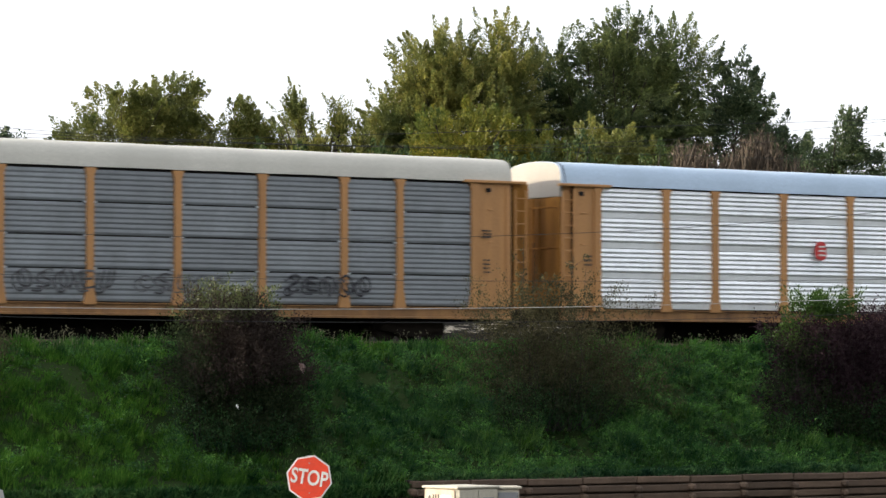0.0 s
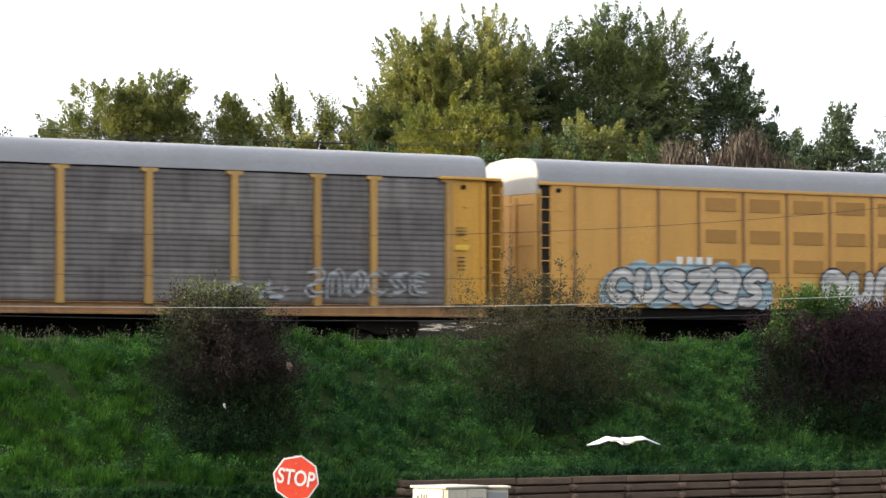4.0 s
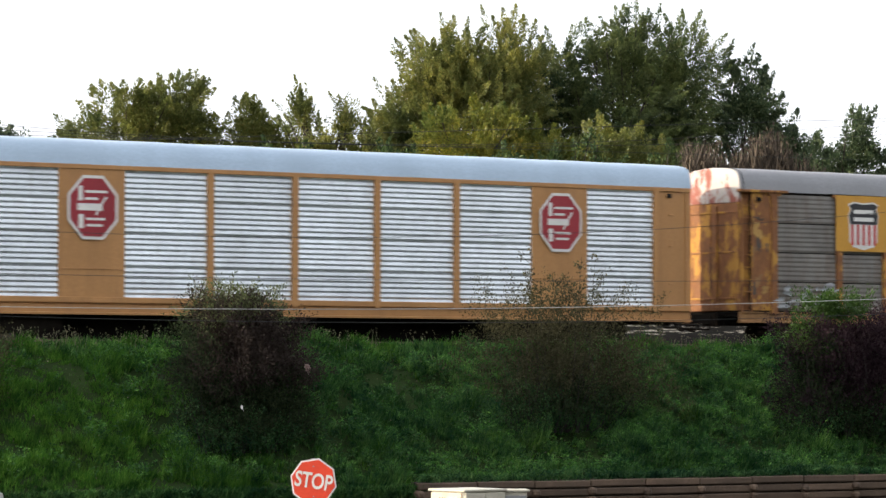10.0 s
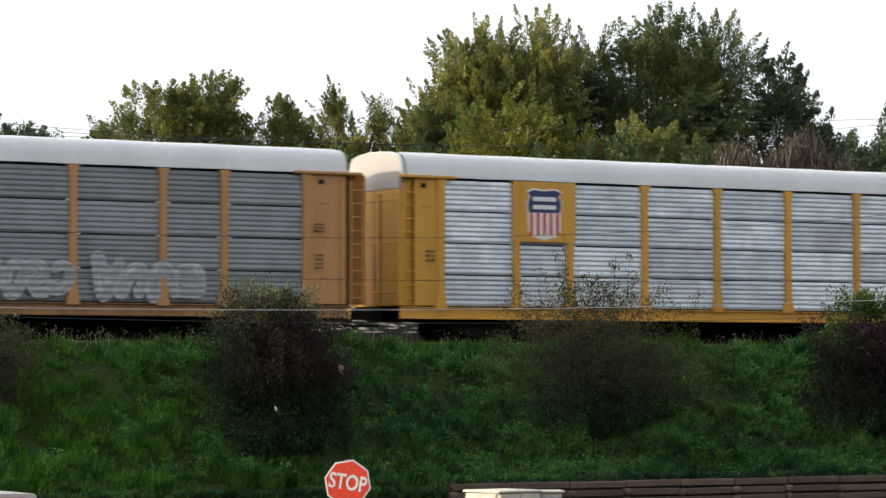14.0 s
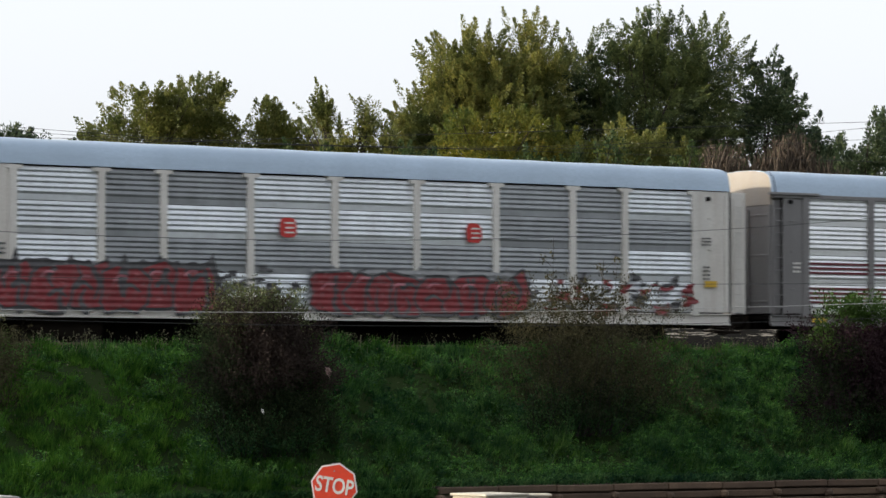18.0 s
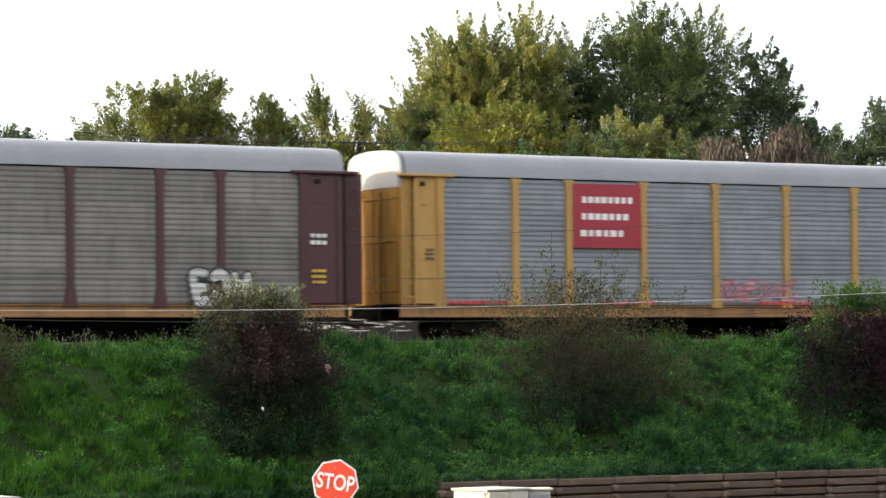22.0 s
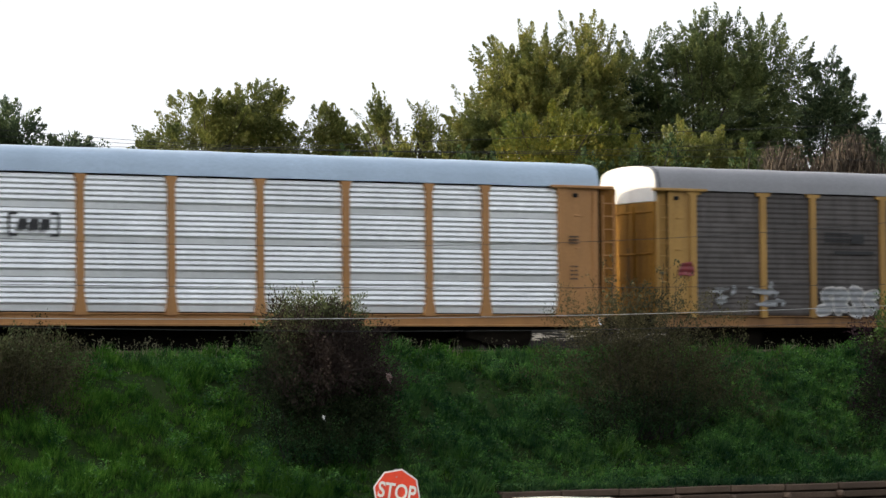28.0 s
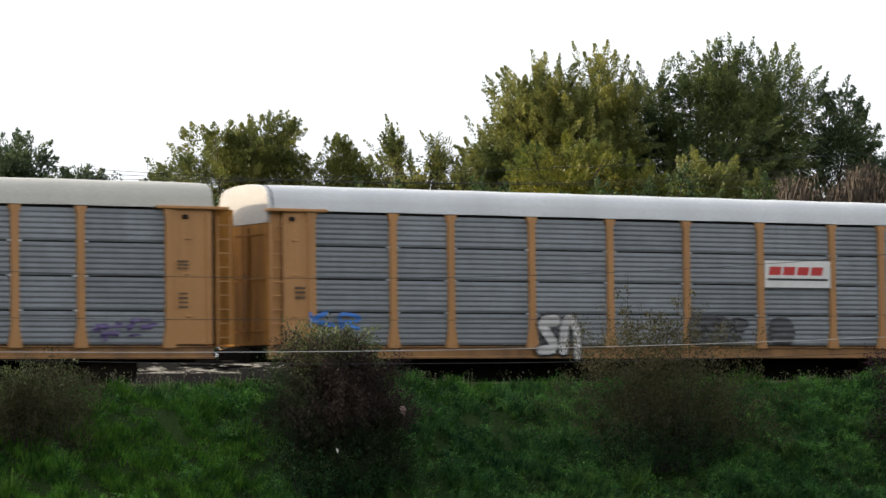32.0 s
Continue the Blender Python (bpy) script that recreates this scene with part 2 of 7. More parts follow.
G_WHITE = graffiti_paint("white_spray", (0.55, 0.525, 0.50))
G_GREY = graffiti_paint("grey_spray", (0.32, 0.33, 0.34))
G_BLACK = graffiti_paint("black_spray", (0.018, 0.018, 0.025))
G_BLUE = graffiti_paint("blue_spray", (0.03, 0.18, 0.60))
G_TEAL = graffiti_paint("teal_spray", (0.018, 0.31, 0.235))
G_ICE = graffiti_paint("ice_blue_spray", (0.28, 0.39, 0.44))
G_RED = graffiti_paint("red_spray", (0.24, 0.026, 0.032))
G_PURPLE = graffiti_paint("purple_spray", (0.11, 0.07, 0.20))
G_LIME = graffiti_paint("lime_spray", (0.35, 0.42, 0.10))
G_TAN = graffiti_paint("tan_spray", (0.42, 0.27, 0.13))
G_SOOT = graffiti_paint("sooty_spray", (0.07, 0.07, 0.075))
G_YELLOW = graffiti_paint("yellow_spray", (0.55, 0.42, 0.12))
G_BROWN = graffiti_paint("brown_grime_spray", (0.17, 0.135, 0.105))
G_RUST = graffiti_paint("rust_red_stain", (0.27, 0.10, 0.055))
G_LAVENDER = graffiti_paint("pale_lavender_spray", (0.42, 0.40, 0.50))
G_SILVER = graffiti_paint("silver_spray", (0.42, 0.43, 0.44))
G_MINT = graffiti_paint("mint_spray", (0.10, 0.50, 0.40))
G_BLUEBLACK = graffiti_paint("blue_black_spray", (0.02, 0.025, 0.075))
G_SLATE = graffiti_paint("grey_teal_spray", (0.135, 0.215, 0.23))
G_GREEN = graffiti_paint("bright_green_spray", (0.02, 0.24, 0.06))
G_PINK = graffiti_paint("pink_spray", (0.48, 0.17, 0.20))


def leaf_material(name, colours, trans=0.35, patch=None, gloss=0.04, drift=None):
    """Leaves: tone differs leaf by leaf, a part of the light passes through."""
    m, n, l, p = material(name)
    n.remove(p)
    g = n.new("ShaderNodeNewGeometry")
    r = n.new("ShaderNodeValToRGB")
    els = r.color_ramp.elements
    while len(els) < len(colours):
        els.new(0.5)
    for i, c in enumerate(colours):
        els[i].position = i / (len(colours) - 1)
        els[i].color = (*c, 1)
    l.new(g.outputs["Random Per Island"], r.inputs[0])
    col = r.outputs[0]
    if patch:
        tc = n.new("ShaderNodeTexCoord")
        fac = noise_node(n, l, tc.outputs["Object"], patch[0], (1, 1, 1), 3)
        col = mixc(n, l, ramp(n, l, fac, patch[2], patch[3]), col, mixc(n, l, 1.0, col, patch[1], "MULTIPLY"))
        # Lump noise tints blades cool dark or warm bright, imitating shaded hollows and lit tops.
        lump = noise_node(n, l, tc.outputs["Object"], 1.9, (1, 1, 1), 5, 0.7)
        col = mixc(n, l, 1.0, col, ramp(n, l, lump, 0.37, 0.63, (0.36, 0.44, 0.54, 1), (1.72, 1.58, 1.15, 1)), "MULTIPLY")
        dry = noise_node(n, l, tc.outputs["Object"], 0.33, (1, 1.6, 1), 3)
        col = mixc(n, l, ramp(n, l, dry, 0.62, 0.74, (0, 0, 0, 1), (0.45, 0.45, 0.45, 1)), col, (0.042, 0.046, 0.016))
    # Drift noise adds cool dark and warm bright lumps for shaded and lit boughs.
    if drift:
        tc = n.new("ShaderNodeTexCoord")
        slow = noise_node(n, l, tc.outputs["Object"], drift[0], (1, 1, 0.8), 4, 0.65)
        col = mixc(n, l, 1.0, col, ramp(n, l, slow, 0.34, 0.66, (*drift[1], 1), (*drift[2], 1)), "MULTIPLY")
    d = n.new("ShaderNodeBsdfDiffuse")
    t = n.new("ShaderNodeBsdfTranslucent")
    gl = n.new("ShaderNodeBsdfGlossy")
    gl.inputs["Roughness"].default_value = 0.42
    gl.inputs["Color"].default_value = (0.5, 0.5, 0.5, 1)
    l.new(col, d.inputs["Color"])
    l.new(col, t.inputs["Color"])
    mx = n.new("ShaderNodeMixShader")
    mx.inputs[0].default_value = trans
    l.new(d.outputs[0], mx.inputs[1])
    l.new(t.outputs[0], mx.inputs[2])
    m2 = n.new("ShaderNodeMixShader")
    m2.inputs[0].default_value = gloss
    l.new(mx.outputs[0], m2.inputs[1])
    l.new(gl.outputs[0], m2.inputs[2])
    l.new(m2.outputs[0], n["Material Output"].inputs["Surface"])
    return m


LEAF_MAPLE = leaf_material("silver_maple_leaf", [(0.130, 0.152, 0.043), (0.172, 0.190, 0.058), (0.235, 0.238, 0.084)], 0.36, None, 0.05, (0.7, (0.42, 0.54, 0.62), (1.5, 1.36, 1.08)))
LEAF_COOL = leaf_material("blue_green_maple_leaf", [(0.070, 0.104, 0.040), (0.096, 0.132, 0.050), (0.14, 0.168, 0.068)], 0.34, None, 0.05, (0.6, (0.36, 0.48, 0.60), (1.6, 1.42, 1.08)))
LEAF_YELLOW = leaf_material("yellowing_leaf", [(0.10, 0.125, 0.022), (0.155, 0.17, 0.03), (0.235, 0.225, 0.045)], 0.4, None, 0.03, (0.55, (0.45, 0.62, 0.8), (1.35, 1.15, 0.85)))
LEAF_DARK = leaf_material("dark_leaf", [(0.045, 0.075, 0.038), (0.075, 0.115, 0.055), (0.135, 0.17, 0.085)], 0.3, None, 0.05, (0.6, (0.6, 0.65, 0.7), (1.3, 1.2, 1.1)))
LEAF_SHADE = leaf_material("shade_dark_green_leaf", [(0.022, 0.046, 0.018), (0.04, 0.07, 0.026), (0.07, 0.10, 0.04)], 0.25, None, 0.02, (0.6, (0.6, 0.65, 0.7), (1.3, 1.2, 1.0)))
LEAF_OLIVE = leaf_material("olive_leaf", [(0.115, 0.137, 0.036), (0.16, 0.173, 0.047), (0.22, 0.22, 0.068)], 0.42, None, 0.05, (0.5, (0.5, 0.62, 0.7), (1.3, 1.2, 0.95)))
LEAF_DEAD = leaf_material("dry_brown_stalk", [(0.04, 0.034, 0.026), (0.08, 0.064, 0.05), (0.135, 0.11, 0.088)], 0.1, None, 0.0)
LEAF_BUSH = leaf_material("purple_brown_leaf", [(0.028, 0.021, 0.020), (0.044, 0.033, 0.030), (0.066, 0.053, 0.042)], 0.15, None, 0.0)
LEAF_PURPLE = leaf_material("dark_purple_leaf", [(0.024, 0.014, 0.019), (0.040, 0.024, 0.030), (0.058, 0.040, 0.042)], 0.2, None, 0.0)
LEAF_BUSH_GREEN = leaf_material("grey_green_leaf", [(0.055, 0.075, 0.026), (0.10, 0.125, 0.045), (0.16, 0.175, 0.075)])
LEAF_SPARSE = leaf_material("dull_sparse_leaf", [(0.038, 0.040, 0.021), (0.070, 0.067, 0.036), (0.12, 0.105, 0.06)], 0.25, None, 0.0)
# Dark green for bush feet and flanks, where shade is put into the colour.
LEAF_UNDER = leaf_material("shade_dark_green_undergrowth_leaf", [(0.016, 0.025, 0.014), (0.029, 0.042, 0.021), (0.050, 0.066, 0.031)], 0.2, None, 0.0)
LEAF_VINE = leaf_material("bright_vine_leaf", [(0.022, 0.052, 0.008), (0.04, 0.088, 0.013), (0.068, 0.125, 0.024)])
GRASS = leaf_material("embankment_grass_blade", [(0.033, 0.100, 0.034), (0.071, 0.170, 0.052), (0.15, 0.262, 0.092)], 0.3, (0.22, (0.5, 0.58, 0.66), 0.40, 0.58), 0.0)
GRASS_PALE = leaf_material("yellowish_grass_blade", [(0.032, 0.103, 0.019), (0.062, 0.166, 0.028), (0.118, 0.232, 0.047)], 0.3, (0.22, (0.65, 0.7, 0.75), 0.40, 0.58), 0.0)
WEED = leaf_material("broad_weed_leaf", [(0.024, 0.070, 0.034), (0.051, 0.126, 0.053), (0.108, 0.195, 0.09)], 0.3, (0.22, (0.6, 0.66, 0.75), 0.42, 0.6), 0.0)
WEED_LIT_TIP = leaf_material("lit_weed_tip_leaf", [(0.034, 0.118, 0.030), (0.075, 0.20, 0.046), (0.15, 0.29, 0.085)], 0.35, (0.22, (0.65, 0.7, 0.8), 0.42, 0.6), 0.0)
SEEDHEAD = leaf_material("pale_seed_head", [(0.08, 0.09, 0.05), (0.28, 0.25, 0.17)], 0.2, None, 0.0)

m, n, l, p = material("brown_bark")
v = coords(n, l)
l.new(mixc(n, l, noise_node(n, l, v, 6.0, (1, 1, 0.2), 5), (0.02, 0.015, 0.012), (0.06, 0.047, 0.037)), p.inputs["Base Color"])
p.inputs["Roughness"].default_value = 0.9
BARK = m

m, n, l, p = material("earth_and_street")
tc = n.new("ShaderNodeTexCoord")
sep = n.new("ShaderNodeSeparateXYZ")
l.new(tc.outputs["Object"], sep.inputs[0])
soil = mixc(n, l, noise_node(n, l, tc.outputs["Object"], 0.5, (1, 1, 1), 6), (0.012, 0.022, 0.008), (0.03, 0.05, 0.014))
tar = mixc(n, l, noise_node(n, l, tc.outputs["Object"], 3.0, (1, 1, 1), 6), (0.04, 0.04, 0.042), (0.065, 0.063, 0.06))
# Ballast is darker than its stone: the train's shade is in the colour.
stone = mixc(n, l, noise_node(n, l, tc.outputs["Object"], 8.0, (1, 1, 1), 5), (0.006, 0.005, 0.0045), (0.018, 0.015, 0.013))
front = n.new("ShaderNodeMath")
front.operation = "LESS_THAN"
front.inputs[1].default_value = 74.4
l.new(sep.outputs["Y"], front.inputs[0])
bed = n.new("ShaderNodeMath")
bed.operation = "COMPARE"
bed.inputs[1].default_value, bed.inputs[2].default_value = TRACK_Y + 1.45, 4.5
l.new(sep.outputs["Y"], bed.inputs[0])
bank = n.new("ShaderNodeMath")
bank.operation = "COMPARE"
bank.inputs[1].default_value, bank.inputs[2].default_value = 93.3, 1.2
l.new(sep.outputs["Y"], bank.inputs[0])
dirt = mixc(n, l, ramp(n, l, noise_node(n, l, tc.outputs["Object"], 1.9, (0.5, 1, 3.5), 6, 0.7), 0.52, 0.57), (0.012, 0.011, 0.009), (0.34, 0.305, 0.25))
under = mixc(n, l, front.outputs[0], mixc(n, l, bank.outputs[0], soil, dirt), tar)
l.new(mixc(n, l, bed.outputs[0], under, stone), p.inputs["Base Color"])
p.inputs["Roughness"].default_value = 0.95
bump(n, l, p, noise_node(n, l, tc.outputs["Object"], 9.0), 0.5, 0.04)
p.inputs["Specular IOR Level"].default_value = 0.05
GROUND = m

BACKDROP_DARK = paint("unseen_backdrop_foliage", (0.035, 0.045, 0.025), (0.015, 0.02, 0.012), 0.5, 0.9, 0.0, False, 0.4)
TIMBER = paint("weathered_brown_timber", (0.122, 0.080, 0.052), (0.03, 0.024, 0.02), 0.5, 0.85, 0.0, False, 0.35, each=0.2)
LITTER_PINK = plain("faded_pink_film", (0.20, 0.12, 0.10), 0.5)
STOP_RED = plain("reflective_red_sheeting", (0.80, 0.07, 0.028), 0.4)
STOP_WHITE = plain("reflective_white_sheeting", (0.8, 0.79, 0.75), 0.4)
CABINET = plain("cream_cabinet_enamel", (0.52, 0.485, 0.39), 0.45)
CABINET_STAINED = paint("stained_cabinet_enamel", (0.50, 0.42, 0.33), (0.26, 0.14, 0.08), 0.7, 0.5)
VAN_WHITE = plain("white_van_enamel", (0.5, 0.49, 0.47), 0.3)
GALV = plain("galvanised_post_steel", (0.35, 0.36, 0.37), 0.45, 0.6)
WIRE_DARK = plain("black_cable_sheath", (0.02, 0.02, 0.02), 0.6)
WIRE_LIGHT = plain("bare_aluminium_cable", (0.55, 0.54, 0.52), 0.5, 0.3)
FEATHER = plain("white_gull_feather", (0.78, 0.77, 0.76), 0.7)
FEATHER_GREY = plain("grey_gull_feather", (0.55, 0.56, 0.58), 0.7)
RAIL = plain("worn_rail_steel", (0.18, 0.13, 0.10), 0.5, 0.5)

# ---- mesh helpers ----
MESHES = {}


def part(name, data, mat, parent, label="", at=(0, 0, 0), rot=None):
    """One mesh object under a thing or a part; data: a bmesh or a mesh."""
    if isinstance(data, bmesh.types.BMesh):
        me = bpy.data.meshes.new(name)
        data.to_mesh(me)
        data.free()
    else:
        me = data
    if mat and not me.materials:
        me.materials.append(mat)
    ob = new(name, me)
    ob.parent = parent
    ob.location = at
    if rot:
        ob.rotation_euler = [radians(a) for a in rot]
    if label:
        ob["label"] = label
    return ob


def thing(name, label, category, group="", kind="", at=(0, 0, 0), rot=(0, 0, 0)):
    ob = new(name)
    ob.empty_display_size = 0.2
    ob.matrix_basis = pose(*at, *rot)
    return tagged(ob, label, category, group, kind)


def box(sx, sy, sz, mat, bevel=0.01, shape="box"):
    """A shared box mesh, centred, with chamfered edges."""
    key = (shape, round(sx, 3), round(sy, 3), round(sz, 3), mat.name, bevel)
    if key not in MESHES:
        bm = bmesh.new()
        bmesh.ops.create_cube(bm, size=1.0)
        bmesh.ops.scale(bm, vec=(sx, sy, sz), verts=bm.verts)
        if bevel:
            bmesh.ops.bevel(bm, geom=bm.edges[:], offset=min(bevel, 0.3 * min(sx, sy, sz)), segments=1, affect="EDGES")
        me = bpy.data.meshes.new(shape)
        bm.to_mesh(me)
        bm.free()
        me.materials.append(mat)
        MESHES[key] = me
    return MESHES[key]


def prism(outline, y0, y1, mat=None, name="plate"):
    """A plate: an outline in x and z, between two depths in y."""
    n = len(outline)
    verts = [(x, y0, z) for x, z in outline] + [(x, y1, z) for x, z in outline]
    faces = [tuple(range(n)), tuple(range(2 * n - 1, n - 1, -1))]
    faces += [(i, i + n, (i + 1) % n + n, (i + 1) % n) for i in range(n)]
    me = bpy.data.meshes.new(name)
    me.from_pydata(verts, [], faces)
    bm = bmesh.new()
    bm.from_mesh(me)
    bmesh.ops.recalc_face_normals(bm, faces=bm.faces)
    bm.to_mesh(me)
    bm.free()
    if mat:
        me.materials.append(mat)
    return me


def plates(outlines, y0, y1, mat, name):
    """Several outlines in one mesh."""
    verts, faces = [], []
    for o in outlines:
        b, n = len(verts), len(o)
        verts += [(x, y0, z) for x, z in o] + [(x, y1, z) for x, z in o]
        faces += [tuple(range(b, b + n))]
        faces += [(b + i, b + (i + 1) % n, b + (i + 1) % n + n, b + i + n) for i in range(n)]
    me = bpy.data.meshes.new(name)
    me.from_pydata(verts, [], faces)
    me.materials.append(mat)
    return me


def cyl(bm, p0, p1, r0, r1=None, seg=8):
    """A tapered round bar between two points, added to bm."""
    p0, p1 = Vector(p0), Vector(p1)
    r1 = r0 if r1 is None else r1
    d = p1 - p0
    q = d.to_track_quat("Z", "Y").to_matrix()
    rings = []
    for p, r in ((p0, r0), (p1, r1)):
        rings.append([bm.verts.new(p + q @ Vector((r * math.cos(2 * math.pi * i / seg), r * math.sin(2 * math.pi * i / seg), 0))) for i in range(seg)])
    for i in range(seg):
        bm.faces.new((rings[0][i], rings[0][(i + 1) % seg], rings[1][(i + 1) % seg], rings[1][i]))
    bm.faces.new(rings[0][::-1])
    bm.faces.new(rings[1])


def boxes(items):
    """A bmesh of several boxes, each (cx, cy, cz, sx, sy, sz)."""
    bm = bmesh.new()
    for cx, cy, cz, sx, sy, sz in items:
        r = bmesh.ops.create_cube(bm, size=1.0)
        for v in r["verts"]:
            v.co = Vector((v.co.x * sx + cx, v.co.y * sy + cy, v.co.z * sz + cz))
    return bm


def quads(name, q, mat):
    """A mesh of loose four-cornered leaves; q: an array of N x 4 x 3."""
    q = np.asarray(q, dtype=np.float32)
    n = len(q)
    me = bpy.data.meshes.new(name)
    me.vertices.add(4 * n)
    me.vertices.foreach_set("co", q.reshape(-1))
    me.loops.add(4 * n)
    me.loops.foreach_set("vertex_index", np.arange(4 * n, dtype=np.int32))
    me.polygons.add(n)
    me.polygons.foreach_set("loop_start", np.arange(0, 4 * n, 4, dtype=np.int32))
    me.materials.append(mat)
    me.update(calc_edges=True)
    return me


def leaf_quads(rng, c, axis, length, width):
    """Diamond leaves at centres c, along axis, with a random twist."""
    n = len(c)
    axis = axis / np.linalg.norm(axis, axis=1, keepdims=True)
    r = rng.normal(size=(n, 3))
    side = np.cross(axis, r)
    side /= np.linalg.norm(side, axis=1, keepdims=True) + 1e-9
    L, W = length[:, None] * 0.5, width[:, None] * 0.5
    nrm = np.cross(axis, side)
    return np.stack([c - axis * L, c + side * W + nrm * W * 0.3, c + axis * L, c - side * W + nrm * W * 0.3], axis=1)

# ---- the ground: street, wall foot, embankment, trackbed, land behind ----
rng = np.random.default_rng(7)


def ground_z(y):
    """Section of the embankment across the track."""
    ys = [-400, 75.05, 75.1, 76.2, 80.6, 82.2, 83.2, 84.4, 87.9, 89.6, 92.1, 93.6, 95.0, 97.0, 4000]
    zs = [-5.2, -5.2, -4.0, -3.55, -0.80, -0.30, -0.28, -0.2, -0.17, -0.35, 0.40, 0.86, 0.86, 0.42, 0.42]
    return np.interp(y, ys, zs)


def clump_field(x, y, s, seed):
    """Smooth random field of about -1 to 1; s: lumps to a metre."""
    lattice = np.random.default_rng(int(seed * 10) + 5).normal(0, 0.6, (64, 64))
    u, v = x * s, y * s
    i, j = np.floor(u).astype(int), np.floor(v).astype(int)
    a, b = u - i, v - j
    a, b = a * a * (3 - 2 * a), b * b * (3 - 2 * b)
    at = lambda p, q: lattice[p % 64, q % 64]
    return (at(i, j) * (1 - a) + at(i + 1, j) * a) * (1 - b) + (at(i, j + 1) * (1 - a) + at(i + 1, j + 1) * a) * b


def ground_bump(x, y):
    """Humps and hollows of the slope, none beside the wall or on the trackbed."""
    x, y = np.asarray(x, dtype=float), np.asarray(y, dtype=float)
    fade = np.clip((y - 75.3) / 0.8, 0, 1) * np.clip((82.6 - y) / 0.8, 0, 1)
    return fade * (0.20 * clump_field(x, y, 0.8, 6.0) + 0.16 * clump_field(x, y, 1.7, 7.0) + 0.05 * clump_field(x, y, 3.5, 8.0))


def build_ground():
    xs = np.concatenate([[-3000, -800, -200, -40, 0], [20, 25, 28], np.arange(30, 75, 0.35), [78, 85, 95, 110, 160, 300, 900, 4000]])
    ys = np.concatenate([[-400, -60, 0, 40, 65, 75.04, 75.12], np.arange(75.3, 83, 0.22), np.arange(83.2, 94, 0.5), [96, 100, 120, 200, 500, 1500, 4000]])
    verts = []
    for y in ys:
        for x in xs:
            z = float(ground_z(y) + ground_bump(x, y))
            verts.append((x, y, z))
    nx = len(xs)
    faces = [(j * nx + i, j * nx + i + 1, (j + 1) * nx + i + 1, (j + 1) * nx + i) for j in range(len(ys) - 1) for i in range(nx - 1)]
    me = bpy.data.meshes.new("ground")
    me.from_pydata(verts, [], faces)
    me.materials.append(GROUND)
    tagged(new("ground", me), "grassy railway embankment above an asphalt street", "ground", kind="structure")


def build_track():
    track = thing("railway_track", "rusty steel rails on timber ties in ballast", "track", kind="structure", at=(55, TRACK_Y, 0))
    for s in (-0.75, 0.75):
        prof = [(-0.07, -0.16), (0.07, -0.16), (0.07, -0.14), (0.012, -0.12), (0.012, -0.045), (0.036, -0.03), (0.036, 0.0), (-0.036, 0.0), (-0.036, -0.03), (-0.012, -0.045), (-0.012, -0.12), (-0.07, -0.14)]
        me = prism(prof, -600, 600, RAIL, "rail")
        part("rail", me, RAIL, track, at=(0, s, 0), rot=(0, 0, 90)).location = (0, s, 0)
    tie = box(0.23, 2.6, 0.18, TIMBER, 0.015, "tie")
    for i in range(90):
        part("tie", tie, TIMBER, track, at=(-27 + i * 0.6, 0, -0.245))


def build_backdrop():
    """Unseen dark trees added behind and beside the camera; they dim reflections, close the place."""
    pts = [(-160, -60), (-60, -45), (20, -40), (46, -20), (52, 26), (100, 32), (190, 40), (330, 20)]
    top = 17.0
    verts, faces = [], []
    n = 0
    for (x0, y0), (x1, y1) in zip(pts, pts[1:]):
        d = math.hypot(x1 - x0, y1 - y0)
        k = max(2, int(d / 3))
        for i in range(k):
            u = i / k
            x, y = x0 + (x1 - x0) * u, y0 + (y1 - y0) * u
            h = top + 3.5 * noise.noise((x * 0.12, y * 0.12, 3.0)) + 1.5 * noise.noise((x * 0.5, y * 0.5, 8.0))
            verts += [(x, y, -5.3), (x, y, h), (x, y - 6, h - 2), (x, y - 6, -5.3)]
            n += 1
    for i in range(n - 1):
        for a, b in ((0, 1), (1, 2), (2, 3)):
            faces.append((4 * i + a, 4 * i + b, 4 * i + 4 + b, 4 * i + 4 + a))
    me = bpy.data.meshes.new("backdrop")
    me.from_pydata(verts, [], faces)
    me.materials.append(BACKDROP_DARK)
    tagged(new("backdrop", me), "unseen dark green tree line added to darken reflections", "tree line", kind="structure")


build_ground()
build_track()
build_backdrop()


# ---- grass and weeds of the slope ----
def slope_point(n, x0, x1, y0, y1):
    x = rng.uniform(x0, x1, n)
    y = rng.uniform(y0, y1, n)
    return x, y, ground_z(y) + ground_bump(x, y)


def blades(name, base, tip, width, mat, r):
    """A mesh of loose three-cornered blades from base to tip."""
    n = len(base)
    d = tip - base
    side = np.cross(d, r.normal(size=(n, 3)))
    side *= (0.5 * width / (np.linalg.norm(side, axis=1) + 1e-9))[:, None]
    q = np.stack([base - side, base + side, tip], axis=1).astype(np.float32)
    me = bpy.data.meshes.new(name)
    me.vertices.add(3 * n)
    me.vertices.foreach_set("co", q.reshape(-1))
    me.loops.add(3 * n)
    me.loops.foreach_set("vertex_index", np.arange(3 * n, dtype=np.int32))
    me.polygons.add(n)
    me.polygons.foreach_set("loop_start", np.arange(0, 3 * n, 3, dtype=np.int32))
    me.materials.append(mat)
    me.update(calc_edges=True)
    return me


